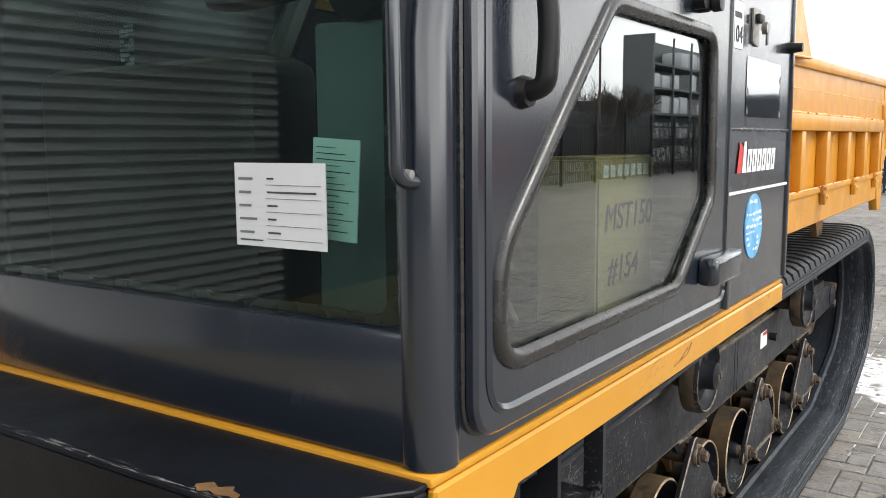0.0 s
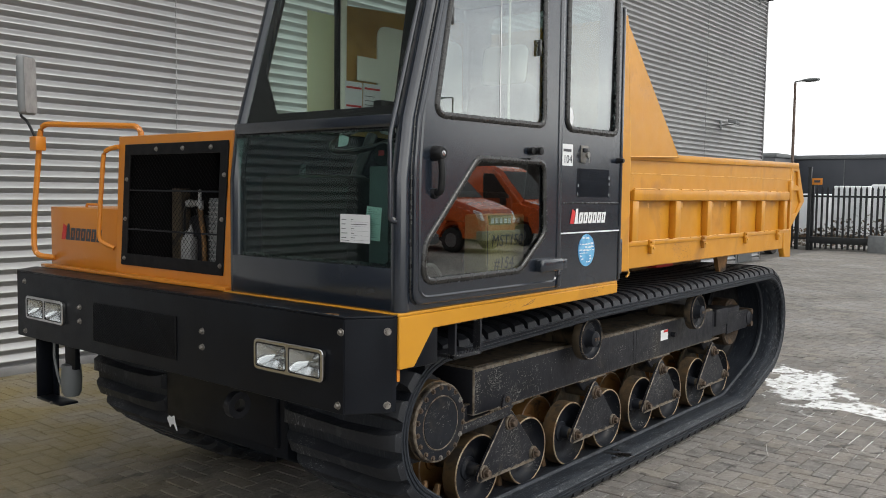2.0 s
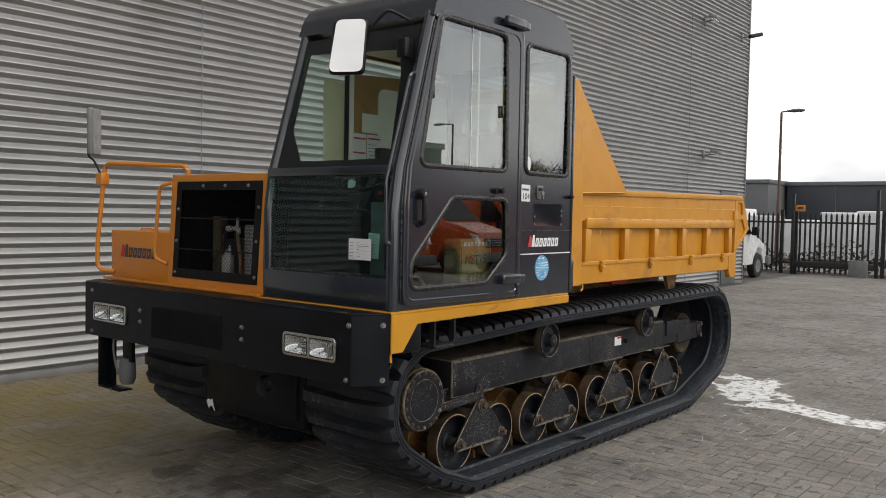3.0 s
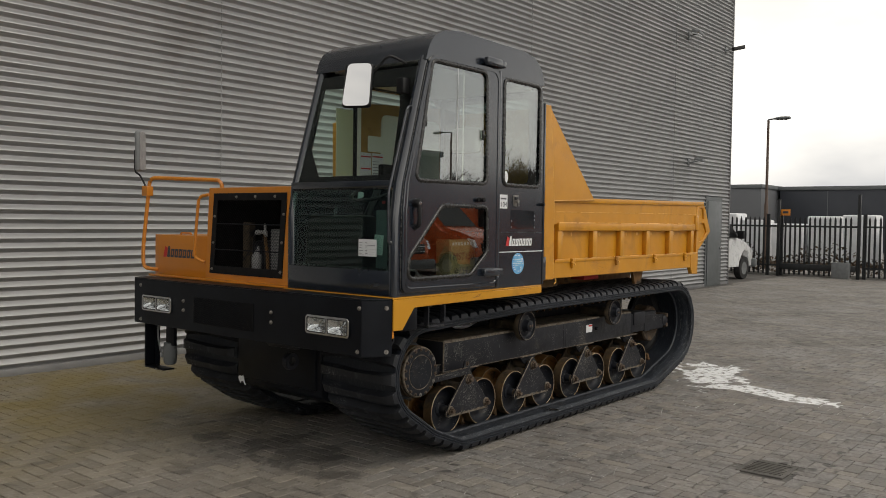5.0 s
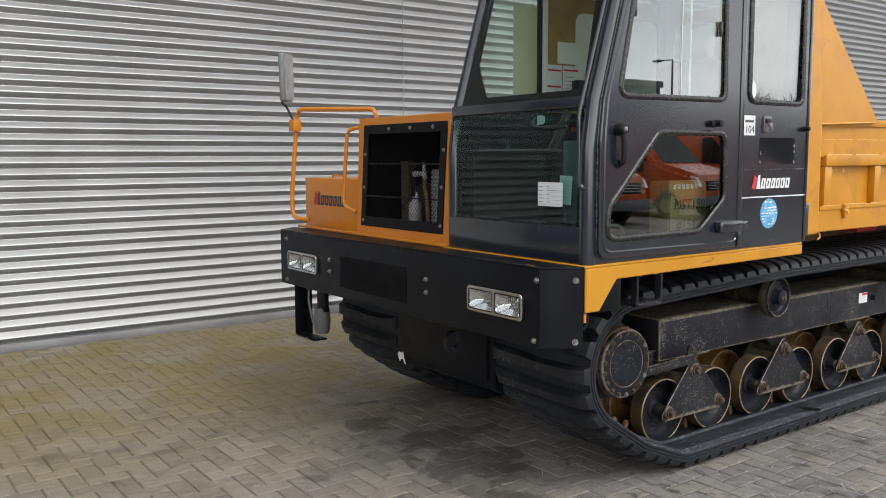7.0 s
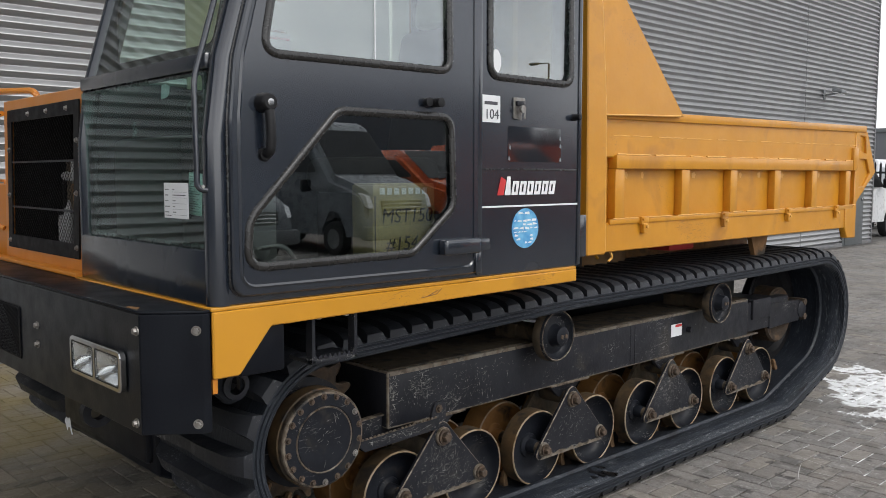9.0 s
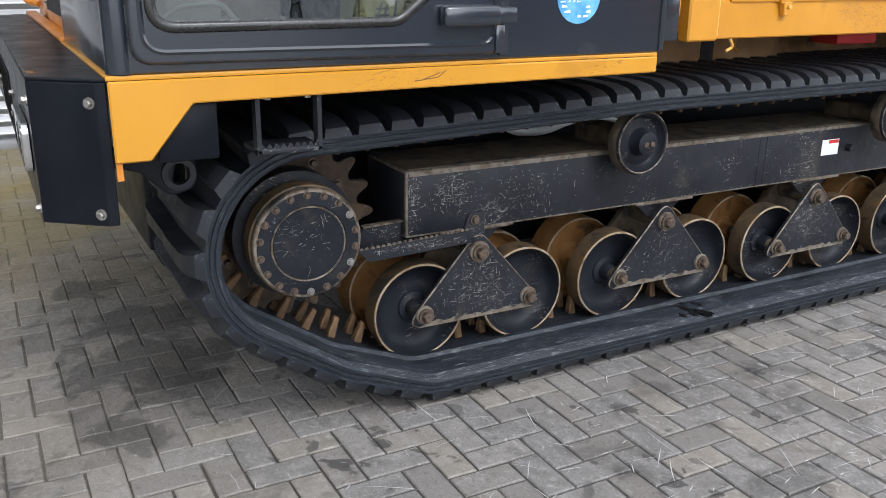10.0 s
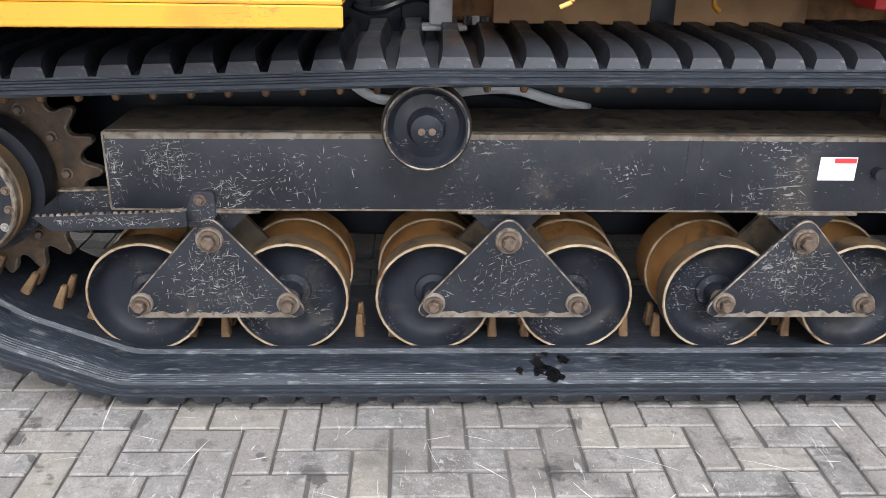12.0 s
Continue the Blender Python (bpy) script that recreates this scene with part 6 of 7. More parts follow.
part("step_ear", plate(rounded([(1.97, 0.545), (2.065, 0.548), (2.065, 0.635), (2.00, 0.635)], 0.02), "x", -0.949, -0.935, bevel=0.002), STEEL, bsteps)
part("bolt", turn(bolt_mesh(0.012, 0.014, "x"), pose(-0.935, 2.022, 0.610)), DULLBOLT, bsteps)
part("bolt", turn(bolt_mesh(0.010, 0.010, "x"), pose(-0.986, 1.82, 0.612)), DULLBOLT, bsteps)
bm = bmesh.new()
for i in range(21):
    y = 1.562 + i * 0.020
    z = 0.569 + (y - 1.555) * 0.0414
    plate([(y, z - 0.004), (y + 0.018, z - 0.003), (y + 0.013, z + 0.008), (y + 0.004, z + 0.007)], "x", -0.9025, -0.8965, bm=bm)
part("tread_teeth", bm, EDGE, bsteps)
part("warning_label", box(-0.9498, -0.9485, 3.826, 3.936, 0.675, 0.745), PAPER, D, "white and red warning label on the beam")
part("label_red", box(-0.9485, -0.9478, 3.868, 3.934, 0.727, 0.742), REDINK, D)
part("beam_knob", lathe([(0, -0.92), (0.018, -0.92), (0.018, -0.949)], (0, 4.0, 0.70), 12), STEEL, D)

# bogies: twin wheels on a triangular rocker plate
OUT_FACE, RIM_MATS = -0.965, (RIM, WHEEL)


def wheel_profile(f, w):
    """Dished disc and tread from the outer face f inward."""
    disc = [(0.0, f - 0.004), (0.030, f - 0.004), (0.034, f - 0.012), (0.036, f - 0.050), (0.056, f - 0.056), (0.060, f - 0.064), (0.108, f - 0.066), (0.138, f - 0.060), (0.156, f - 0.044), (0.166, f - 0.020), (0.1715, f - 0.003)]
    rim = [(0.1715, f - 0.003), (0.173, f), (0.1775, f), (0.180, f - 0.004), (0.180, f - w), (0.168, f - w), (0.160, f - w + 0.003), (0.04, f - w + 0.003), (0.0, f - w + 0.003)]
    return disc, rim


def bogie(g):
    plate_pts = rounded([(g, PIVOT_Z + 0.085), (g - HALF - 0.085, AXLE_Z - 0.05), (g + HALF + 0.085, AXLE_Z - 0.05)], [0.05, 0.042, 0.042], 7)
    bog = part("bogie_plate", plate(plate_pts, "x", -0.952, -0.932, bevel=0.004), STEEL, D, "scratched black triangular rocker plate")
    bog.data.materials.append(EDGE)
    for f in bog.data.polygons:
        if 0.12 < abs(f.normal.x) < 0.97:
            f.material_index = 1
    top, bot = PIVOT_Z + 0.07, AXLE_Z - 0.047
    on_plate = lambda y, z: bot < z < top - abs(y - g) * 1.12
    n_ = (380, 170, 300, 220)[GROUPS.index(g)]
    scratches(-0.9316, ((g, 0.34, 0.11, 0.045, n_), (g, 0.43, 0.05, 0.03, n_ // 3), (g, 0.245, 0.14, 0.008, n_ // 4)), bog, int(g * 10), on_plate)
    rc = random.Random(int(g * 7))
    edge_pts = [(g + HALF * 1.12, bot - 0.001), (g - HALF * 1.12, bot - 0.001)]
    edge_pts += [(g + HALF * (-1.0 + 2.0 * k / 22), bot + 0.008 + 0.014 * rc.random()) for k in range(23)]
    part("dust_band", plate(edge_pts, "x", -0.9318, -0.9312), DUST, bog)
    part("rear_plate", plate(plate_pts, "x", -1.14, -1.12), MUDDY, bog)
    for y, z, r in ((g, PIVOT_Z, 0.022), (g - HALF, AXLE_Z, 0.019), (g + HALF, AXLE_Z, 0.019)):
        part("washer", lathe([(0, -0.921), (r * 1.75, -0.921), (r * 1.85, -0.925), (r * 1.85, -0.9318)], (0, y, z), 18), DUST if z < 0.4 else EDGE, bog)
        part("bolt", turn(bolt_mesh(r, 0.030, "x"), pose(-0.921, y, z, 25 * math.sin(y * 9))), DULLBOLT, bog)
    part("pivot_axle", tube([(-0.95, g, PIVOT_Z), (-1.26, g, PIVOT_Z)], 0.035, seg=14), MUDDY, bog)
    for s in (-1, 1):
        y = g + s * HALF
        for f, w in ((OUT_FACE, 0.08), (-1.195, 0.12)):
            disc, rim = wheel_profile(f, w)
            wh = part("road_wheel", lathe(disc, (0, y, AXLE_Z), 36), WHEEL if f == OUT_FACE else OCHRE, D, "black dished road wheel with a worn bright rim")
            part("wheel_rim", lathe(rim[:4], (0, y, AXLE_Z), 36), RIM, wh)
            part("wheel_tread", lathe(rim[3:], (0, y, AXLE_Z), 36), OLIVE if f == OUT_FACE else OCHRE, wh)
        part("axle", tube([(-0.933, y, AXLE_Z), (-1.26, y, AXLE_Z)], 0.03, seg=12), MUDDY, bog)


for g in GROUPS:
    bogie(g)
# carrier rollers
for y, z in ((2.672, 0.852), (4.15, 0.852)):
    r = part("carrier_roller", lathe([(0.0, -0.790), (0.026, -0.792), (0.043, -0.798), (0.046, -0.835), (0.054, -0.846), (0.088, -0.852), (0.100, -0.842), (0.106, -0.826), (0.118, -0.826), (0.121, -0.832), (0.121, -0.878), (0.110, -0.885), (0.0, -0.885)], (0, y, z), 36), WHEEL, D, "black carrier roller under the upper run")
    for dy in (-0.014, 0.014):
        part("cap_screw", lathe([(0, -0.7865), (0.010, -0.7875), (0.010, -0.794)], (0, y + dy, z), 10), DULLBOLT, r)
    part("roller_edge", tube([(-0.824, y + 0.114 * math.cos(f), z + 0.114 * math.sin(f)) for f in (2 * math.pi * i / 36 for i in range(36))], 0.003, True, 5), EDGE, r)
    part("roller_shaft", tube([(-0.88, y, z - 0.005), (-1.10, y, z - 0.005)], 0.045, seg=12), MUDDY, r)
    part("roller_tread", lathe([(0.1215, -0.834), (0.1228, -0.837), (0.1228, -0.876), (0.1215, -0.879)], (0, y, z), 36), MUDDY, r)
    part("roller_stand", box(-1.18, -1.05, y - 0.05, y + 0.05, 0.811, z + 0.03, 0.006), MUDDY, r)
# sprocket and final drive
SY, SZ = SPROCKET
bm = bmesh.new()
teeth = []
NT, TOOTH = 20, (0.330, 0.327, 0.312, 0.290, 0.278, 0.274, 0.273, 0.274, 0.278, 0.290, 0.312, 0.327)
for i in range(NT * 12):
    a = 2 * math.pi * (i + 0.5) / (NT * 12)
    teeth.append((SY + TOOTH[i % 12] * math.cos(a), SZ + TOOTH[i % 12] * math.sin(a)))
drive = part("drive_sprocket", plate(teeth, "x", -1.128, -1.092, bevel=0.004), DRIVE, D, "muddy toothed drive sprocket")
drive.data.materials.append(EDGE)
for f in drive.data.polygons:
    if abs(f.normal.x) < 0.97 and f.normal.x > -0.5:
        f.material_index = 1
bm = lathe([(0.0, -0.833), (0.114, -0.833), (0.118, -0.838), (0.122, -0.838), (0.125, -0.834), (0.150, -0.835), (0.166, -0.837)], (0, SY, SZ), 40)
hub = part("hub_cover", bm, WHEEL, D, "black final drive cover with a ring of bolts")
part("hub_edge", lathe([(0.166, -0.837), (0.173, -0.839), (0.177, -0.845), (0.176, -0.868)], (0, SY, SZ), 40), EDGE, hub)
part("hub_ring", tube([(-0.8365, SY + 0.119 * math.cos(f), SZ + 0.119 * math.sin(f)) for f in (2 * math.pi * i / 40 for i in range(40))], 0.003, True, 5), EDGE, hub)
scratches(-0.8326, ((SY, SZ, 0.05, 0.05, 26), (SY + 0.05, SZ + 0.06, 0.02, 0.02, 12)), hub, 8, lambda y, z: math.hypot(y - SY, z - SZ) < 0.112)
part("hub_flange", lathe([(0.176, -0.868), (0.182, -0.87), (0.182, -0.925), (0.165, -0.93), (0.165, -0.96)], (0, SY, SZ), 40), OLIVE, hub)
part("hub_drum", lathe([(0.165, -0.96), (0.205, -0.965), (0.205, -1.05), (0.19, -1.095)], (0, SY, SZ), 40), WHEEL, hub)
for i in range(18):
    a = 2 * math.pi * (i + 0.5) / 18
    part("hub_bolt", turn(bolt_mesh(0.0085, 0.012, "x"), pose(-0.838, SY + 0.157 * math.cos(a), SZ + 0.157 * math.sin(a))), BOLT if i in (1, 13, 16) else DULLBOLT, hub)
for i in range(12):
    a = 2 * math.pi * i / 12
    part("ring_bolt", turn(bolt_mesh(0.013, 0.018, "x"), pose(-1.092, SY + 0.225 * math.cos(a), SZ + 0.225 * math.sin(a))), DULLBOLT, drive)


# ---- beyond the yard ----
def palisade(name, x0, x1, y, label):
    t = thing(name, ((x0 + x1) / 2, y, 0), label, "fence")
    pale = None
    n = int((x1 - x0) / 0.155)
    for i in range(n):
        x = x0 + i * 0.155
        if pale is None:
            pale = part("pale", plate([(x - 0.032, 0.06), (x + 0.032, 0.06), (x + 0.032, 1.88), (x, 1.97), (x - 0.032, 1.88)], "y", y - 0.004, y + 0.004), FENCE, t)
        else:
            again("pale", pale.data, Matrix.Translation((x - x0, 0, 0)), t)
    for z in (0.35, 1.65):
        part("rail", box(x0, x1, y + 0.006, y + 0.046, z - 0.03, z + 0.03), FENCE, t)
    for x in np.arange(x0, x1 + 0.1, 2.75):
        part("post", box(x - 0.05, x + 0.05, y + 0.05, y + 0.15, 0, 2.05), FENCE, t)
    return t


palisade("palisade_fence", -9.6, -6.5, 26.05, "black steel palisade fence along the yard")
gate = palisade("sliding_gate", -6.40, -4.05, 26.0, "black steel sliding gate with upright bars")
part("gate_beam", box(-6.40, -4.05, 25.90, 26.02, 0.22, 0.42, 0.01), FENCE, gate)
for x, h in ((-6.45, 2.52), (-3.98, 2.65)):
    p = thing("gate_post", (x, 25.95, 0), "tall black steel gate post", "post", "gate posts")
    part("shaft", box(x - 0.045, x + 0.045, 25.9, 26.0, 0, h, 0.006), FENCE, p)
    part("cap", box(x - 0.055, x + 0.055, 25.89, 26.01, h, h + 0.02, 0.004), FENCE, p)
palisade("palisade_fence", -3.85, 5.0, 26.05, "black steel palisade fence along the yard")
east = palisade("palisade_fence", 23.5, 46.0, -12.0, "tall black steel palisade fence along the far road")
east.matrix_world = pose(12.0, 34.75, 0, 0, 0, 90) @ Matrix.Diagonal((1, 1, 1.25, 1))
mot = thing("gate_motor", (-4.42, 25.75, 0), "grey metal gate motor cabinet on the paving", "gate motor")
part("cabinet", box(-4.68, -4.18, 25.6, 25.88, 0.02, 0.52, 0.02), GREYPL, mot)
part("plinth", box(-4.72, -4.14, 25.56, 25.89, -0.009, 0.02), CONCRETE, mot)
sg = thing("warning_sign", (-6.25, 25.99, 2.08), "small orange warning sign on the fence", "sign")
part("sign_plate", box(-6.40, -6.10, 25.975, 25.990, 2.0, 2.2, 0.002), SIGN, sg)
part("sign_bar", box(-6.34, -6.16, 25.970, 25.974, 2.07, 2.14), INK, sg)
kerb = part("kerb", box(-9.5, 5.0, 26.2, 26.35, -0.009, 0.10, 0.01), CONCRETE)
tagged(kerb, "low concrete kerb along the fence", "kerb", kind="structure")


def twig_hedge(x0, x1, y, h, seed):
    rnd, bm = random.Random(seed), bmesh.new()
    verts, faces = [], []
    for i in range(5200):
        x, yy, z = rnd.uniform(x0, x1), y + rnd.gauss(0, 0.22), abs(rnd.gauss(0.42, 0.32)) * h
        if z > h * (0.8 + 0.25 * math.sin(x * 2.1)):
            continue
        a, b, s = rnd.uniform(0, 6.28), rnd.uniform(-1, 1), rnd.uniform(0.03, 0.075)
        d1 = Vector((math.cos(a), math.sin(a), b)) * s
        d2 = Vector((-math.sin(a), math.cos(a), rnd.uniform(-1, 1))) * s * 0.6
        k = len(verts)
        p = Vector((x, yy, z))
        verts += [p - d1, p + d2, p + d1, p - d2]
        faces.append((k, k + 1, k + 2, k + 3))
    me = bpy.data.meshes.new("hedge")
    me.from_pydata([tuple(v) for v in verts], [], faces)
    me.materials.append(HEDGE)
    return tagged(new("hedge", me), "low brown winter hedge behind the fence", "hedge", kind="stuff")


twig_hedge(-9.0, 6.0, 26.9, 1.1, 5)
road_hedge = twig_hedge(-11.0, 11.0, 0.0, 1.9, 9)
road_hedge.matrix_world = pose(12.7, 35.0, 0, 0, 0, 90)


def bale(x, y, w, h):
    t = thing("wrapped_pallet", (x, y, 0), "stack of goods in white plastic wrap on a pallet", "pallet", "wrapped pallets")
    b = box(x - w / 2, x + w / 2, y - 0.6, y + 0.6, 0.14, h, 0.08, seg=3)
    for v in b.verts:
        v.co += Vector((noise.noise(v.co * 2.0), noise.noise(v.co * 2.0 + Vector((9, 0, 0))), 0)) * 0.05
    part("wrapped_load", b, BALE, t)
    part("pallet_board", box(x - w / 2, x + w / 2, y - 0.6, y + 0.6, 0.0, 0.13, 0.01), HEDGE, t)


for i in range(16):
    bale(-13.0 + i * 1.45 + 0.2 * math.sin(i * 2.3), 34.0 + (i % 3) * 0.3, 1.3, 1.95 + 0.22 * math.sin(i * 1.7))


def lamp_post(x, y, h, reach, name, label):
    t = thing(name, (x, y, 0), label, "street lamp")
    part("pole", lathe([(0, 0), (0.10, 0), (0.10, 0.1), (0.085, 0.12), (0.080, h * 0.42), (0.055, h * 0.45), (0.042, h), (0, h)], (x, y, 0), 14, axis="z"), POLE, t)
    part("arm", tube(bend([(x, y, h - 0.02), (x, y, h + 0.03), (x + reach, y, h + 0.05)], 0.05), 0.028), GREYPL, t)
    hd_ = turn(lathe([(0, -0.34), (0.07, -0.30), (0.13, -0.1), (0.14, 0.1), (0.10, 0.27), (0, 0.32)], (0, 0, 0), 16), Matrix.Diagonal((1, 1, 0.5, 1)))
    part("lamp_head", turn(hd_, pose(x + reach + 0.22, y, h + 0.05)), DOORGREY, t)
    return t


lamp_post(-8.26, 30.0, 5.65, 0.30, "street_lamp", "tapered brown street lamp with one grey head")
lamp_post(13.2, 32.2, 5.65, 0.3, "street_lamp", "tapered brown street lamp with one grey head")
lamp_post(22.0, 29.2, 5.9, 0.6, "street_lamp", "tapered brown street lamp with one grey head")


def hall(name, x0, x1, y0, y1, h, mat, label):
    t = thing(name, ((x0 + x1) / 2, (y0 + y1) / 2, 0), label, "building")
    part("wall_block", box(x0, x1, y0, y1, 0, h, 0.02), mat, t)
    part("parapet", box(x0 - 0.1, x1 + 0.1, y0 - 0.1, y1 + 0.1, h, h + 0.25, 0.02), DOORGREY, t)
    for i in range(int((x1 - x0) / 6)):
        part("panel_joint", box(x0 + 6 * i + 2.98, x0 + 6 * i + 3.02, y0 - 0.03, y0 - 0.003, 0, h - 0.05), DOORGREY, t)
    return t


hall("far_hall", -60.0, -16.1, 52.0, 80.0, 4.0, GREYWALL, "long pale grey flat-roofed hall beyond the fence")
hall("far_hall", -15.9, 40.0, 55.0, 80.0, 3.95, DARKWALL, "long dark flat-roofed hall beyond the fence")
# unseen block, added to hold back low southern sky and darken front reflections
hall("unseen_south_hall", -40.0, 45.0, -52.0, -38.0, 6.0, DARKWALL, "unseen plain dark hall added to close the yard and dim the south light")
hall("store_hall", 20.5, 27.0, 13.0, 26.6, 4.5, DARKWALL, "dark flat-roofed store across the road")


def van(x, y, mat, label, long=5.2, h=2.3, hood=0.95, group="parked vans", yaw=0.0, up=1.0):
    """A parked van, its nose towards -x before it is turned."""
    t = thing("van", (x, y, 0), label, "van", group)
    m = pose(x, y, 0, 0, 0, yaw)
    prof = [(0.0, 0.40), (-0.03, 0.62 * up), (0.02, 0.82 * up), (0.14, 0.99 * up), (hood * 0.55, 1.13 * up), (hood, 1.22 * up), (hood + 0.95, h - 0.12), (hood + 1.25, h), (long - 0.1, h), (long, h - 0.15), (long, 0.40)]
    arch = []
    for cx in (long - 1.0, 0.95):
        arch += [(cx + 0.40 * math.cos(a), 0.40 + 0.36 * math.sin(a)) for a in (math.pi * k / 8 for k in range(9))]
    bm = bmesh.new()
    body = plate([(p[0], p[1]) for p in prof] + arch, "y", -0.93, 0.93)
    bmesh.ops.bevel(body, geom=[e for e in body.edges if len(e.link_faces) == 2 and e.calc_face_angle(0) > 1.2 and min(v.co.z for v in e.verts) > 0.7], offset=0.13, segments=4, affect="EDGES", clamp_overlap=True)
    for v in body.verts:
        lean = 1 - 0.11 * max(0.0, v.co.z - 1.05 * up)
        nose = 1 - 0.16 * max(0.0, 1 - v.co.x / 0.8) ** 2
        v.co.y *= lean * nose
    part("body", turn(body, m), mat, t, smooth=40)
    ws = plate([(0.0, -0.78), (0.0, 0.78), (1.22, 0.70), (1.22, -0.70)], "z", 0.0, 0.012)
    ang = math.degrees(math.atan2(h - 0.12 - 1.22 * up, 0.95))
    part("windscreen", turn(ws, m @ pose(hood + 0.04, 0, 1.22 * up + 0.042, 0, -ang, 0)), PLASTIC, t)
    for s in (-1, 1):
        side_w = plate(rounded([(hood + 0.45, 1.28 * up), (hood + 1.5, 1.28 * up), (hood + 1.5, h - 0.25), (hood + 1.1, h - 0.25)], 0.05), "y", s * 0.932, s * 0.94)
        part("side_window", turn(side_w, m), PLASTIC, t)
        part("headlamp", turn(plate(rounded([(-0.02, 0.72 * up), (0.16, 0.80 * up), (0.36, 0.99 * up), (0.10, 0.93 * up)], 0.03), "y", s * 0.58, s * 0.80, bevel=0.01), m), LENS, t)
        for cx in (0.95, long - 1.0):
            w = part("tyre", turn(lathe([(0.20, s * 0.94), (0.33, s * 0.935), (0.34, s * 0.90), (0.34, s * 0.74), (0.2, s * 0.72)], (cx, 0, 0.34), 20, axis="y"), m), TYRE, t)
            part("rim", turn(lathe([(0, s * 0.91), (0.10, s * 0.92), (0.20, s * 0.935)], (cx, 0, 0.34), 16, axis="y"), m), GREYPL, w)
        part("wing_mirror", turn(box(hood + 0.55, hood + 0.68, s * 1.08 - 0.1, s * 1.08 + 0.1, 1.25, 1.5, 0.03), m), PLASTIC, t)
    part("bumper", turn(box(-0.10, 0.12, -0.92, 0.92, 0.35, 0.62, 0.06), m), DOORGREY, t)
    part("grille", turn(box(-0.045, 0.05, -0.50, 0.50, 0.64 * up, 0.86 * up, 0.02), m), PLASTIC, t)
    for k in range(3):
        part("grille_bar", turn(box(-0.055, -0.046, -0.48, 0.48, (0.68 + 0.06 * k) * up, (0.70 + 0.06 * k) * up, 0.003), m), CHROME, t)
    return t


van(10.2, 7.3, VANWHITE, "silver van parked nose towards the yard", h=2.2, hood=1.1, up=1.1)
van(9.9, 10.4, VANWHITE, "large silver delivery van parked across the yard", long=5.9, h=2.7, hood=1.05, up=1.28)
van(11.0, 14.0, VANORANGE, "orange-red pickup van with a pale bumper", h=2.2, hood=1.15, up=1.2)
van(11.0, 17.6, VANORANGE, "orange works van parked in a row", h=2.45, hood=1.15, up=1.2)
van(11.4, 21.6, VANORANGE, "tall orange works van parked in a row", h=2.5, up=1.15)
# white van whose rear shows past the warehouse corner
van(-7.45, 24.2, VANPALE, "small white van parked past the warehouse corner", long=4.4, h=1.95, group="", yaw=-93)


def bare_tree(x, y, h, seed):
    """A leafless tree: tapered trunk, limbs and twigs."""
    rnd, t = random.Random(seed), thing("tree", (x, y, 0), "bare winter tree with fine twigs against the sky", "tree", "bare trees")
    verts, faces = [], []

    def limb(p, d, length, r, depth):
        q = p + d * length
        s = d.orthogonal().normalized()
        u = d.cross(s)
        n = 5 if depth < 2 else 3
        k = len(verts)
        for c, rr in ((p, r), (q, r * 0.62)):
            for j in range(n):
                f = 2 * math.pi * j / n
                verts.append(tuple(c + (s * math.cos(f) + u * math.sin(f)) * rr))
        for j in range(n):
            faces.append((k + j, k + (j + 1) % n, k + n + (j + 1) % n, k + n + j))
        if depth < 5:
            for _ in range(4 if depth else 6):
                nd = (d + Vector((rnd.gauss(0, 0.5), rnd.gauss(0, 0.5), rnd.gauss(0.12, 0.3)))).normalized()
                limb(p + d * length * rnd.uniform(0.55, 1.0), nd, length * rnd.uniform(0.55, 0.8), max(r * 0.55, 0.007), depth + 1)

    limb(Vector((x, y, 0)), Vector((0, 0, 1)), h * 0.34, h * 0.02, 0)
    me = bpy.data.meshes.new("branches")
    me.from_pydata(verts, [], faces)
    me.materials.append(BARK)
    b = new("branches", me)
    b.parent = t
    b.location = -Vector((x, y, 0))
    part("trunk", lathe([(0, 0), (h * 0.028, 0), (h * 0.022, h * 0.1), (h * 0.020, h * 0.33), (0, h * 0.34)], (x, y, 0), 10, axis="z"), BARK, t)


for i, (x, y, h) in enumerate(((26, 44, 5.4), (33, 52, 6.6), (24, 39, 4.8), (38, 56, 7), (28, 36, 5.0), (31, 42, 5.8), (36, 47, 6.2), (30, 39, 5.4), (40, 62, 7), (26, 41, 5.0), (27.5, 39.5, 5.2), (31, 44, 5.8), (14.5, 37, 5.0), (16, 41, 5.0), (15, 35, 4.4))):
    bare_tree(x, y, h, 20 + i)


def storage_rack(x, y):
    t = thing("storage_rack", (x, y, 0), "tall grey storage rack stacked with white bales", "rack")
    part("end_panel", box(x, x + 1.6, y, y + 0.12, 0, 6.8), DOORGREY, t)
    part("back_panel", box(x + 1.5, x + 1.6, y + 0.12, y + 12.0, 0, 6.8), DOORGREY, t)
    for k in range(5):
        part("upright", box(x, x + 0.1, y + 0.13 + k * 2.9, y + 0.25 + k * 2.9, 0, 6.8), DOORGREY, t)
    rb = random.Random(3)
    for z in (0.3, 1.6, 2.9, 4.2, 5.4):
        part("shelf", box(x + 0.05, x + 1.49, y + 0.13, y + 12.0, z - 0.1, z), DOORGREY, t)
        for k in range(8):
            if rb.random() < 0.8:
                part("bale", box(x + 0.15, x + 1.3, y + 0.35 + k * 1.45, y + 1.55 + k * 1.45, z + 0.001, z + rb.uniform(0.5, 0.95), 0.1), BALE, t)


storage_rack(14.7, 42.0)

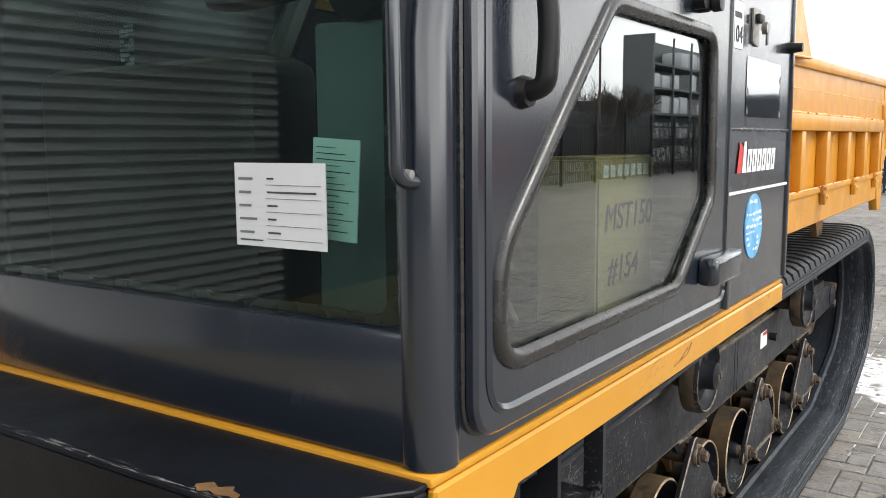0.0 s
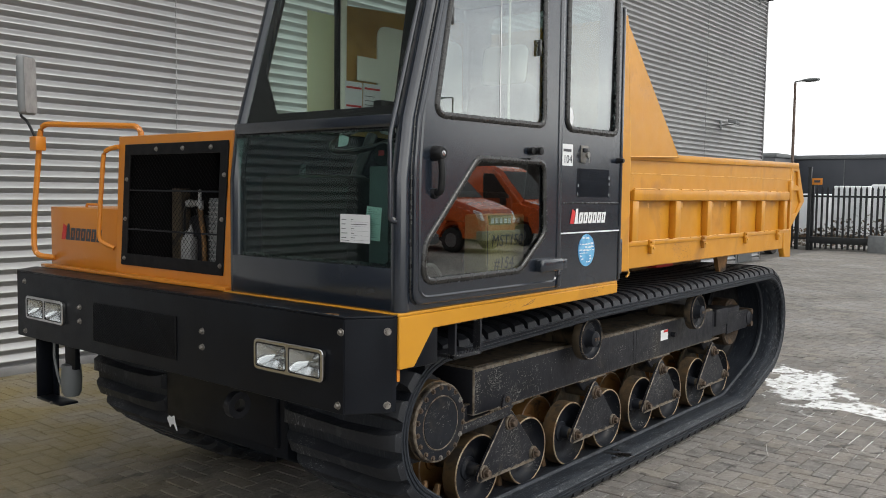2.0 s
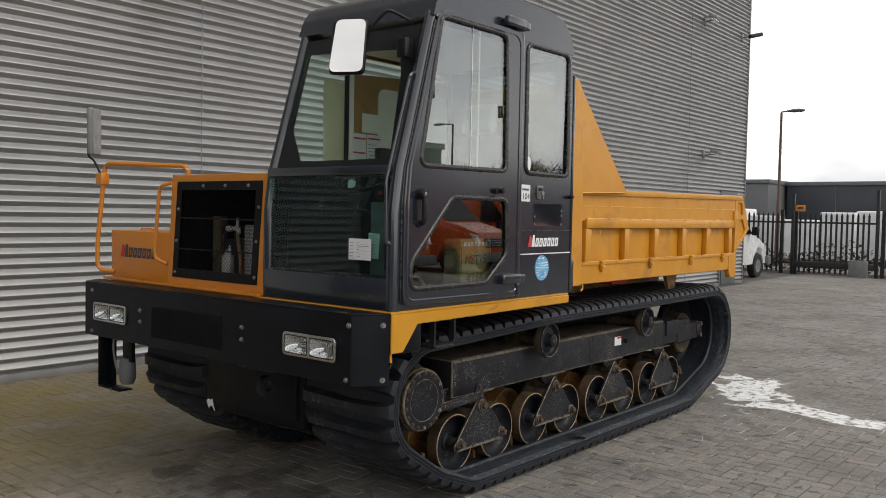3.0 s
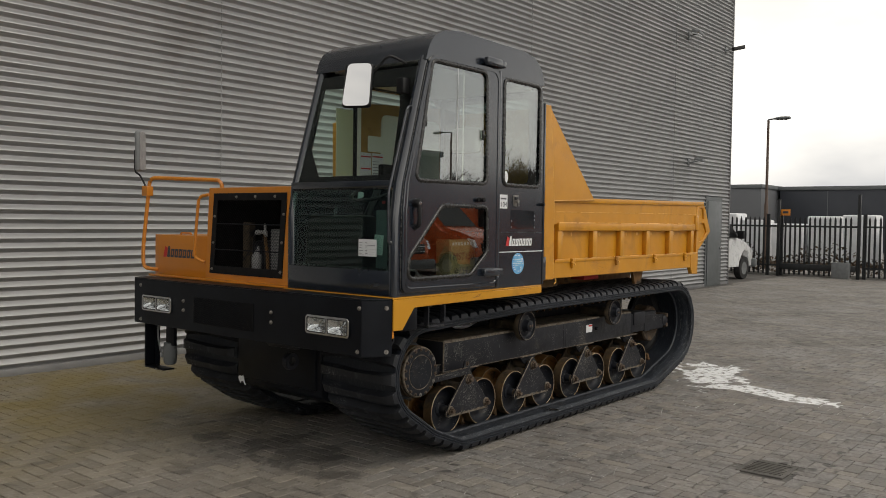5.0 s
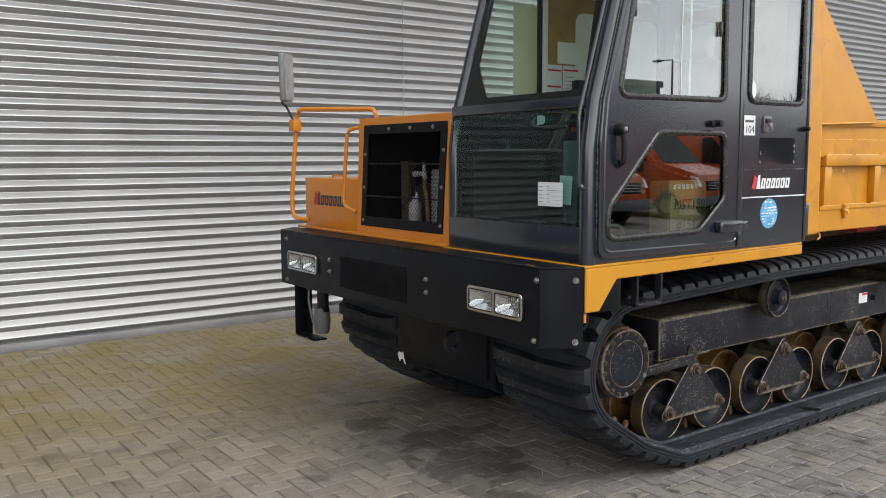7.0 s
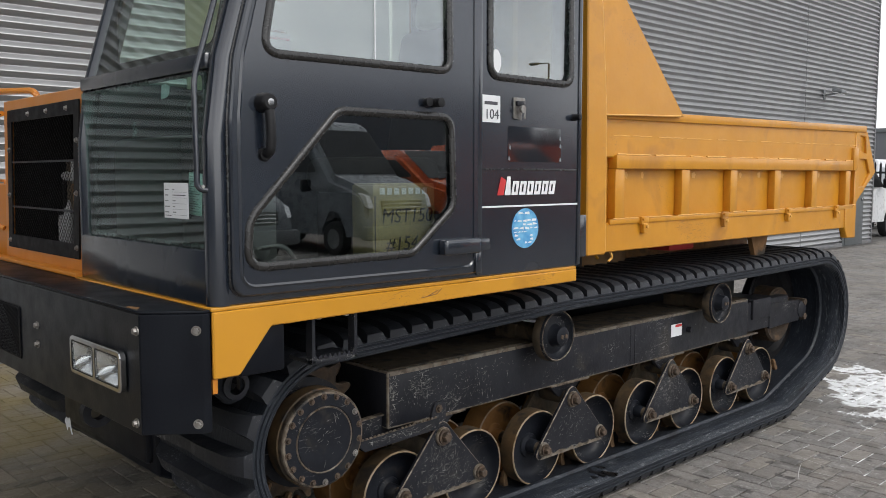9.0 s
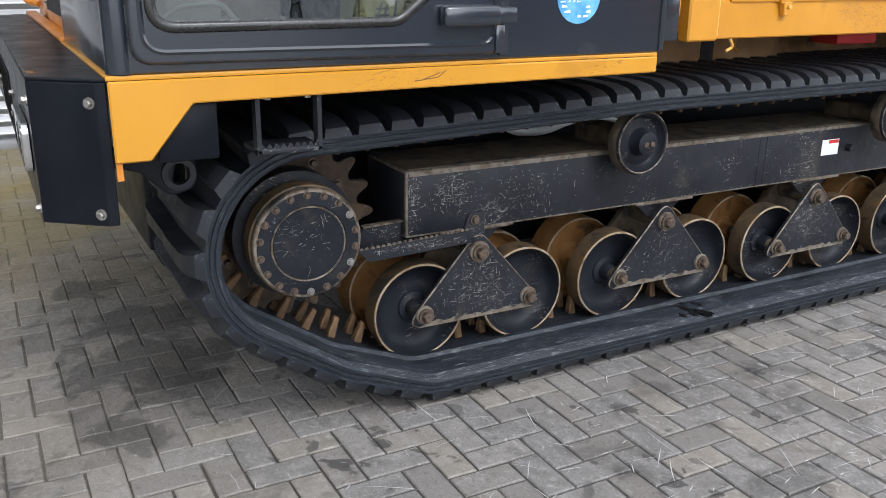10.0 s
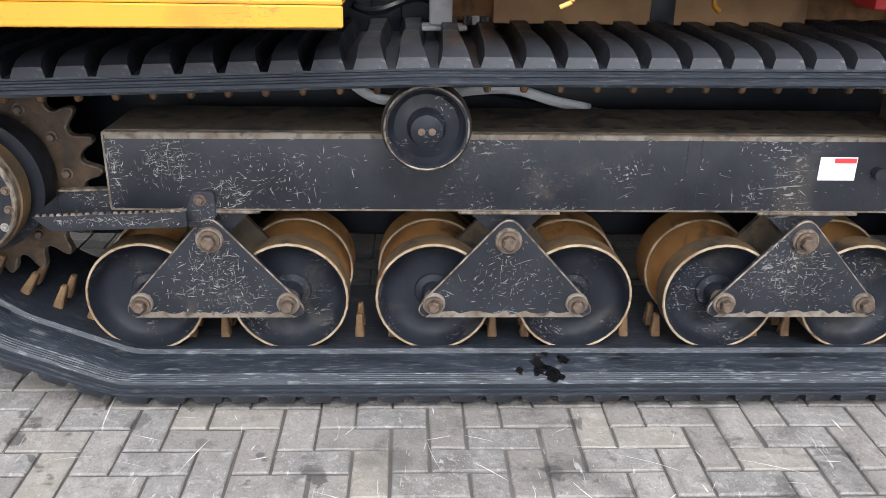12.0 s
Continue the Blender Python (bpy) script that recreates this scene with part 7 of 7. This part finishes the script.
# pale turning scuffs on the paving beside the track
rs, verts, faces = random.Random(21), [], []
for _ in range(210):
    cx, cy, rad = rs.gauss(-0.1, 0.42), rs.uniform(0.9, 4.6), rs.uniform(0.25, 1.6)
    a0, span, wd = rs.uniform(2.2, 5.2), (0.02 + rs.expovariate(1 / 0.06)) / rad, rs.uniform(0.0006, 0.0022)
    ox, oy = cx - rad * math.cos(a0), cy - rad * math.sin(a0)
    k = len(verts)
    for i in range(9):
        a = a0 + span * i / 8
        half = wd * math.sin(math.pi * (i + 0.4) / 8.8)
        for q in (rad - half, rad + half):
            verts.append((ox + q * math.cos(a), oy + q * math.sin(a), 0.0034))
    faces += [(k + 2 * i, k + 2 * i + 1, k + 2 * i + 3, k + 2 * i + 2) for i in range(8)]
me = bpy.data.meshes.new("scuff_marks")
me.from_pydata(verts, [], faces)
me.materials.append(SCUFF)
scuffs = new("scuff_marks", me)
scuffs.parent = GROUND
tagged(scuffs, kind="stuff")

# drain in the paving
dr = thing("drain_grate", (1.03, 2.90, 0.0), "square cast-iron drain grate set in the paving", "drain")
part("frame", plate([(0.87, 2.73), (1.19, 2.73), (1.19, 3.07), (0.87, 3.07)], "z", -0.009, 0.004, [[(0.90, 2.76), (1.16, 2.76), (1.16, 3.04), (0.90, 3.04)]], 0.002), GRATE, dr)
for i in range(7):
    part("bar", box(0.902, 1.158, 2.768 + i * 0.039, 2.790 + i * 0.039, -0.009, 0.002, 0.002), GRATE, dr)


# ---- block paving, last ----
W_ = 0.1065
OX, OY = -0.581, 2.682
rp = random.Random(11)


def brick_verts(x0, y0, x1, y1, dz, tx, ty):
    """One paver: worn chamfer, corners that are never quite square."""
    g, e = (0.0044 if y0 < 0.5 else 0.0027), 0.0040
    j = [(rp.uniform(-0.0014, 0.0014), rp.uniform(-0.0014, 0.0014)) for _ in range(8)]
    lo = [(x0 + g, y0 + g), (x1 - g, y0 + g), (x1 - g, y1 - g), (x0 + g, y1 - g)]
    hi = [(x0 + g + e, y0 + g + e), (x1 - g - e, y0 + g + e), (x1 - g - e, y1 - g - e), (x0 + g + e, y1 - g - e)]
    lo = [(a + p, b + q) for (a, b), (p, q) in zip(lo, j)]
    hi = [(a + p, b + q) for (a, b), (p, q) in zip(hi, j[4:])]
    cx, cy = (x0 + x1) / 2, (y0 + y1) / 2
    return [(x, y, -0.012) for x, y in lo] + [(x, y, -0.0035 + dz + (x - cx) * tx + (y - cy) * ty) for x, y in lo] + [(x, y, dz + (x - cx) * tx + (y - cy) * ty) for x, y in hi]


FACES = [(8, 9, 10, 11)] + [(4 + j, 4 + (j + 1) % 4, 8 + (j + 1) % 4, 8 + j) for j in range(4)] + [(j, (j + 1) % 4, 4 + (j + 1) % 4, 4 + j) for j in range(4)]
flat = []
for k in range(16):
    w, h = (W_, 2 * W_) if k < 8 else (2 * W_, W_)
    me = bpy.data.meshes.new("brick")
    me.from_pydata(brick_verts(0, 0, w, h, 0, 0, 0), [], FACES)
    me.materials.append(PAVER)
    flat.append(me)
verts, faces, count = [], [], 0
i0, i1 = int((WALL_X + 0.05 - OX) / W_) , int((16.0 - OX) / W_)
j0, j1 = int((-9.0 - OY) / W_), int((27.4 - OY) / W_)
for i in range(i0, i1):
    for j in range(j0, j1):
        k = (i + j) % 4
        if k not in (0, 2):
            continue
        upright = k == 0
        x0, y0 = OX + i * W_, OY + j * W_
        x1, y1 = (x0 + W_, y0 + 2 * W_) if upright else (x0 + 2 * W_, y0 + W_)
        if y0 > 12 and x0 < -6.0 and y0 < WALL_END:
            continue
        if 0.84 < (x0 + x1) / 2 < 1.22 and 2.70 < (y0 + y1) / 2 < 3.10:
            continue
        dz, tx, ty = rp.gauss(0, 0.0009), rp.gauss(0, 0.006), rp.gauss(0, 0.006)
        if -0.80 < x0 < 0.75 and 0.75 < y0 < 4.85 and count < 298:
            ob = new("brick", flat[rp.randrange(8) + (0 if upright else 8)])
            ob.parent = GROUND
            ob.matrix_basis = pose(x0, y0, dz, math.degrees(ty), -math.degrees(tx), 0)
            count += 1
            continue
        n0 = len(verts)
        verts += brick_verts(x0, y0, x1, y1, dz, tx, ty)
        faces += [tuple(n0 + q for q in f) for f in (FACES if abs(x0) < 3.5 and -4 < y0 < 8 else FACES[:5])]
me = bpy.data.meshes.new("paving")
me.from_pydata(verts, [], faces)
me.materials.append(PAVERS)
pav = new("paving", me)
pav.parent = GROUND
tagged(pav, kind="stuff")
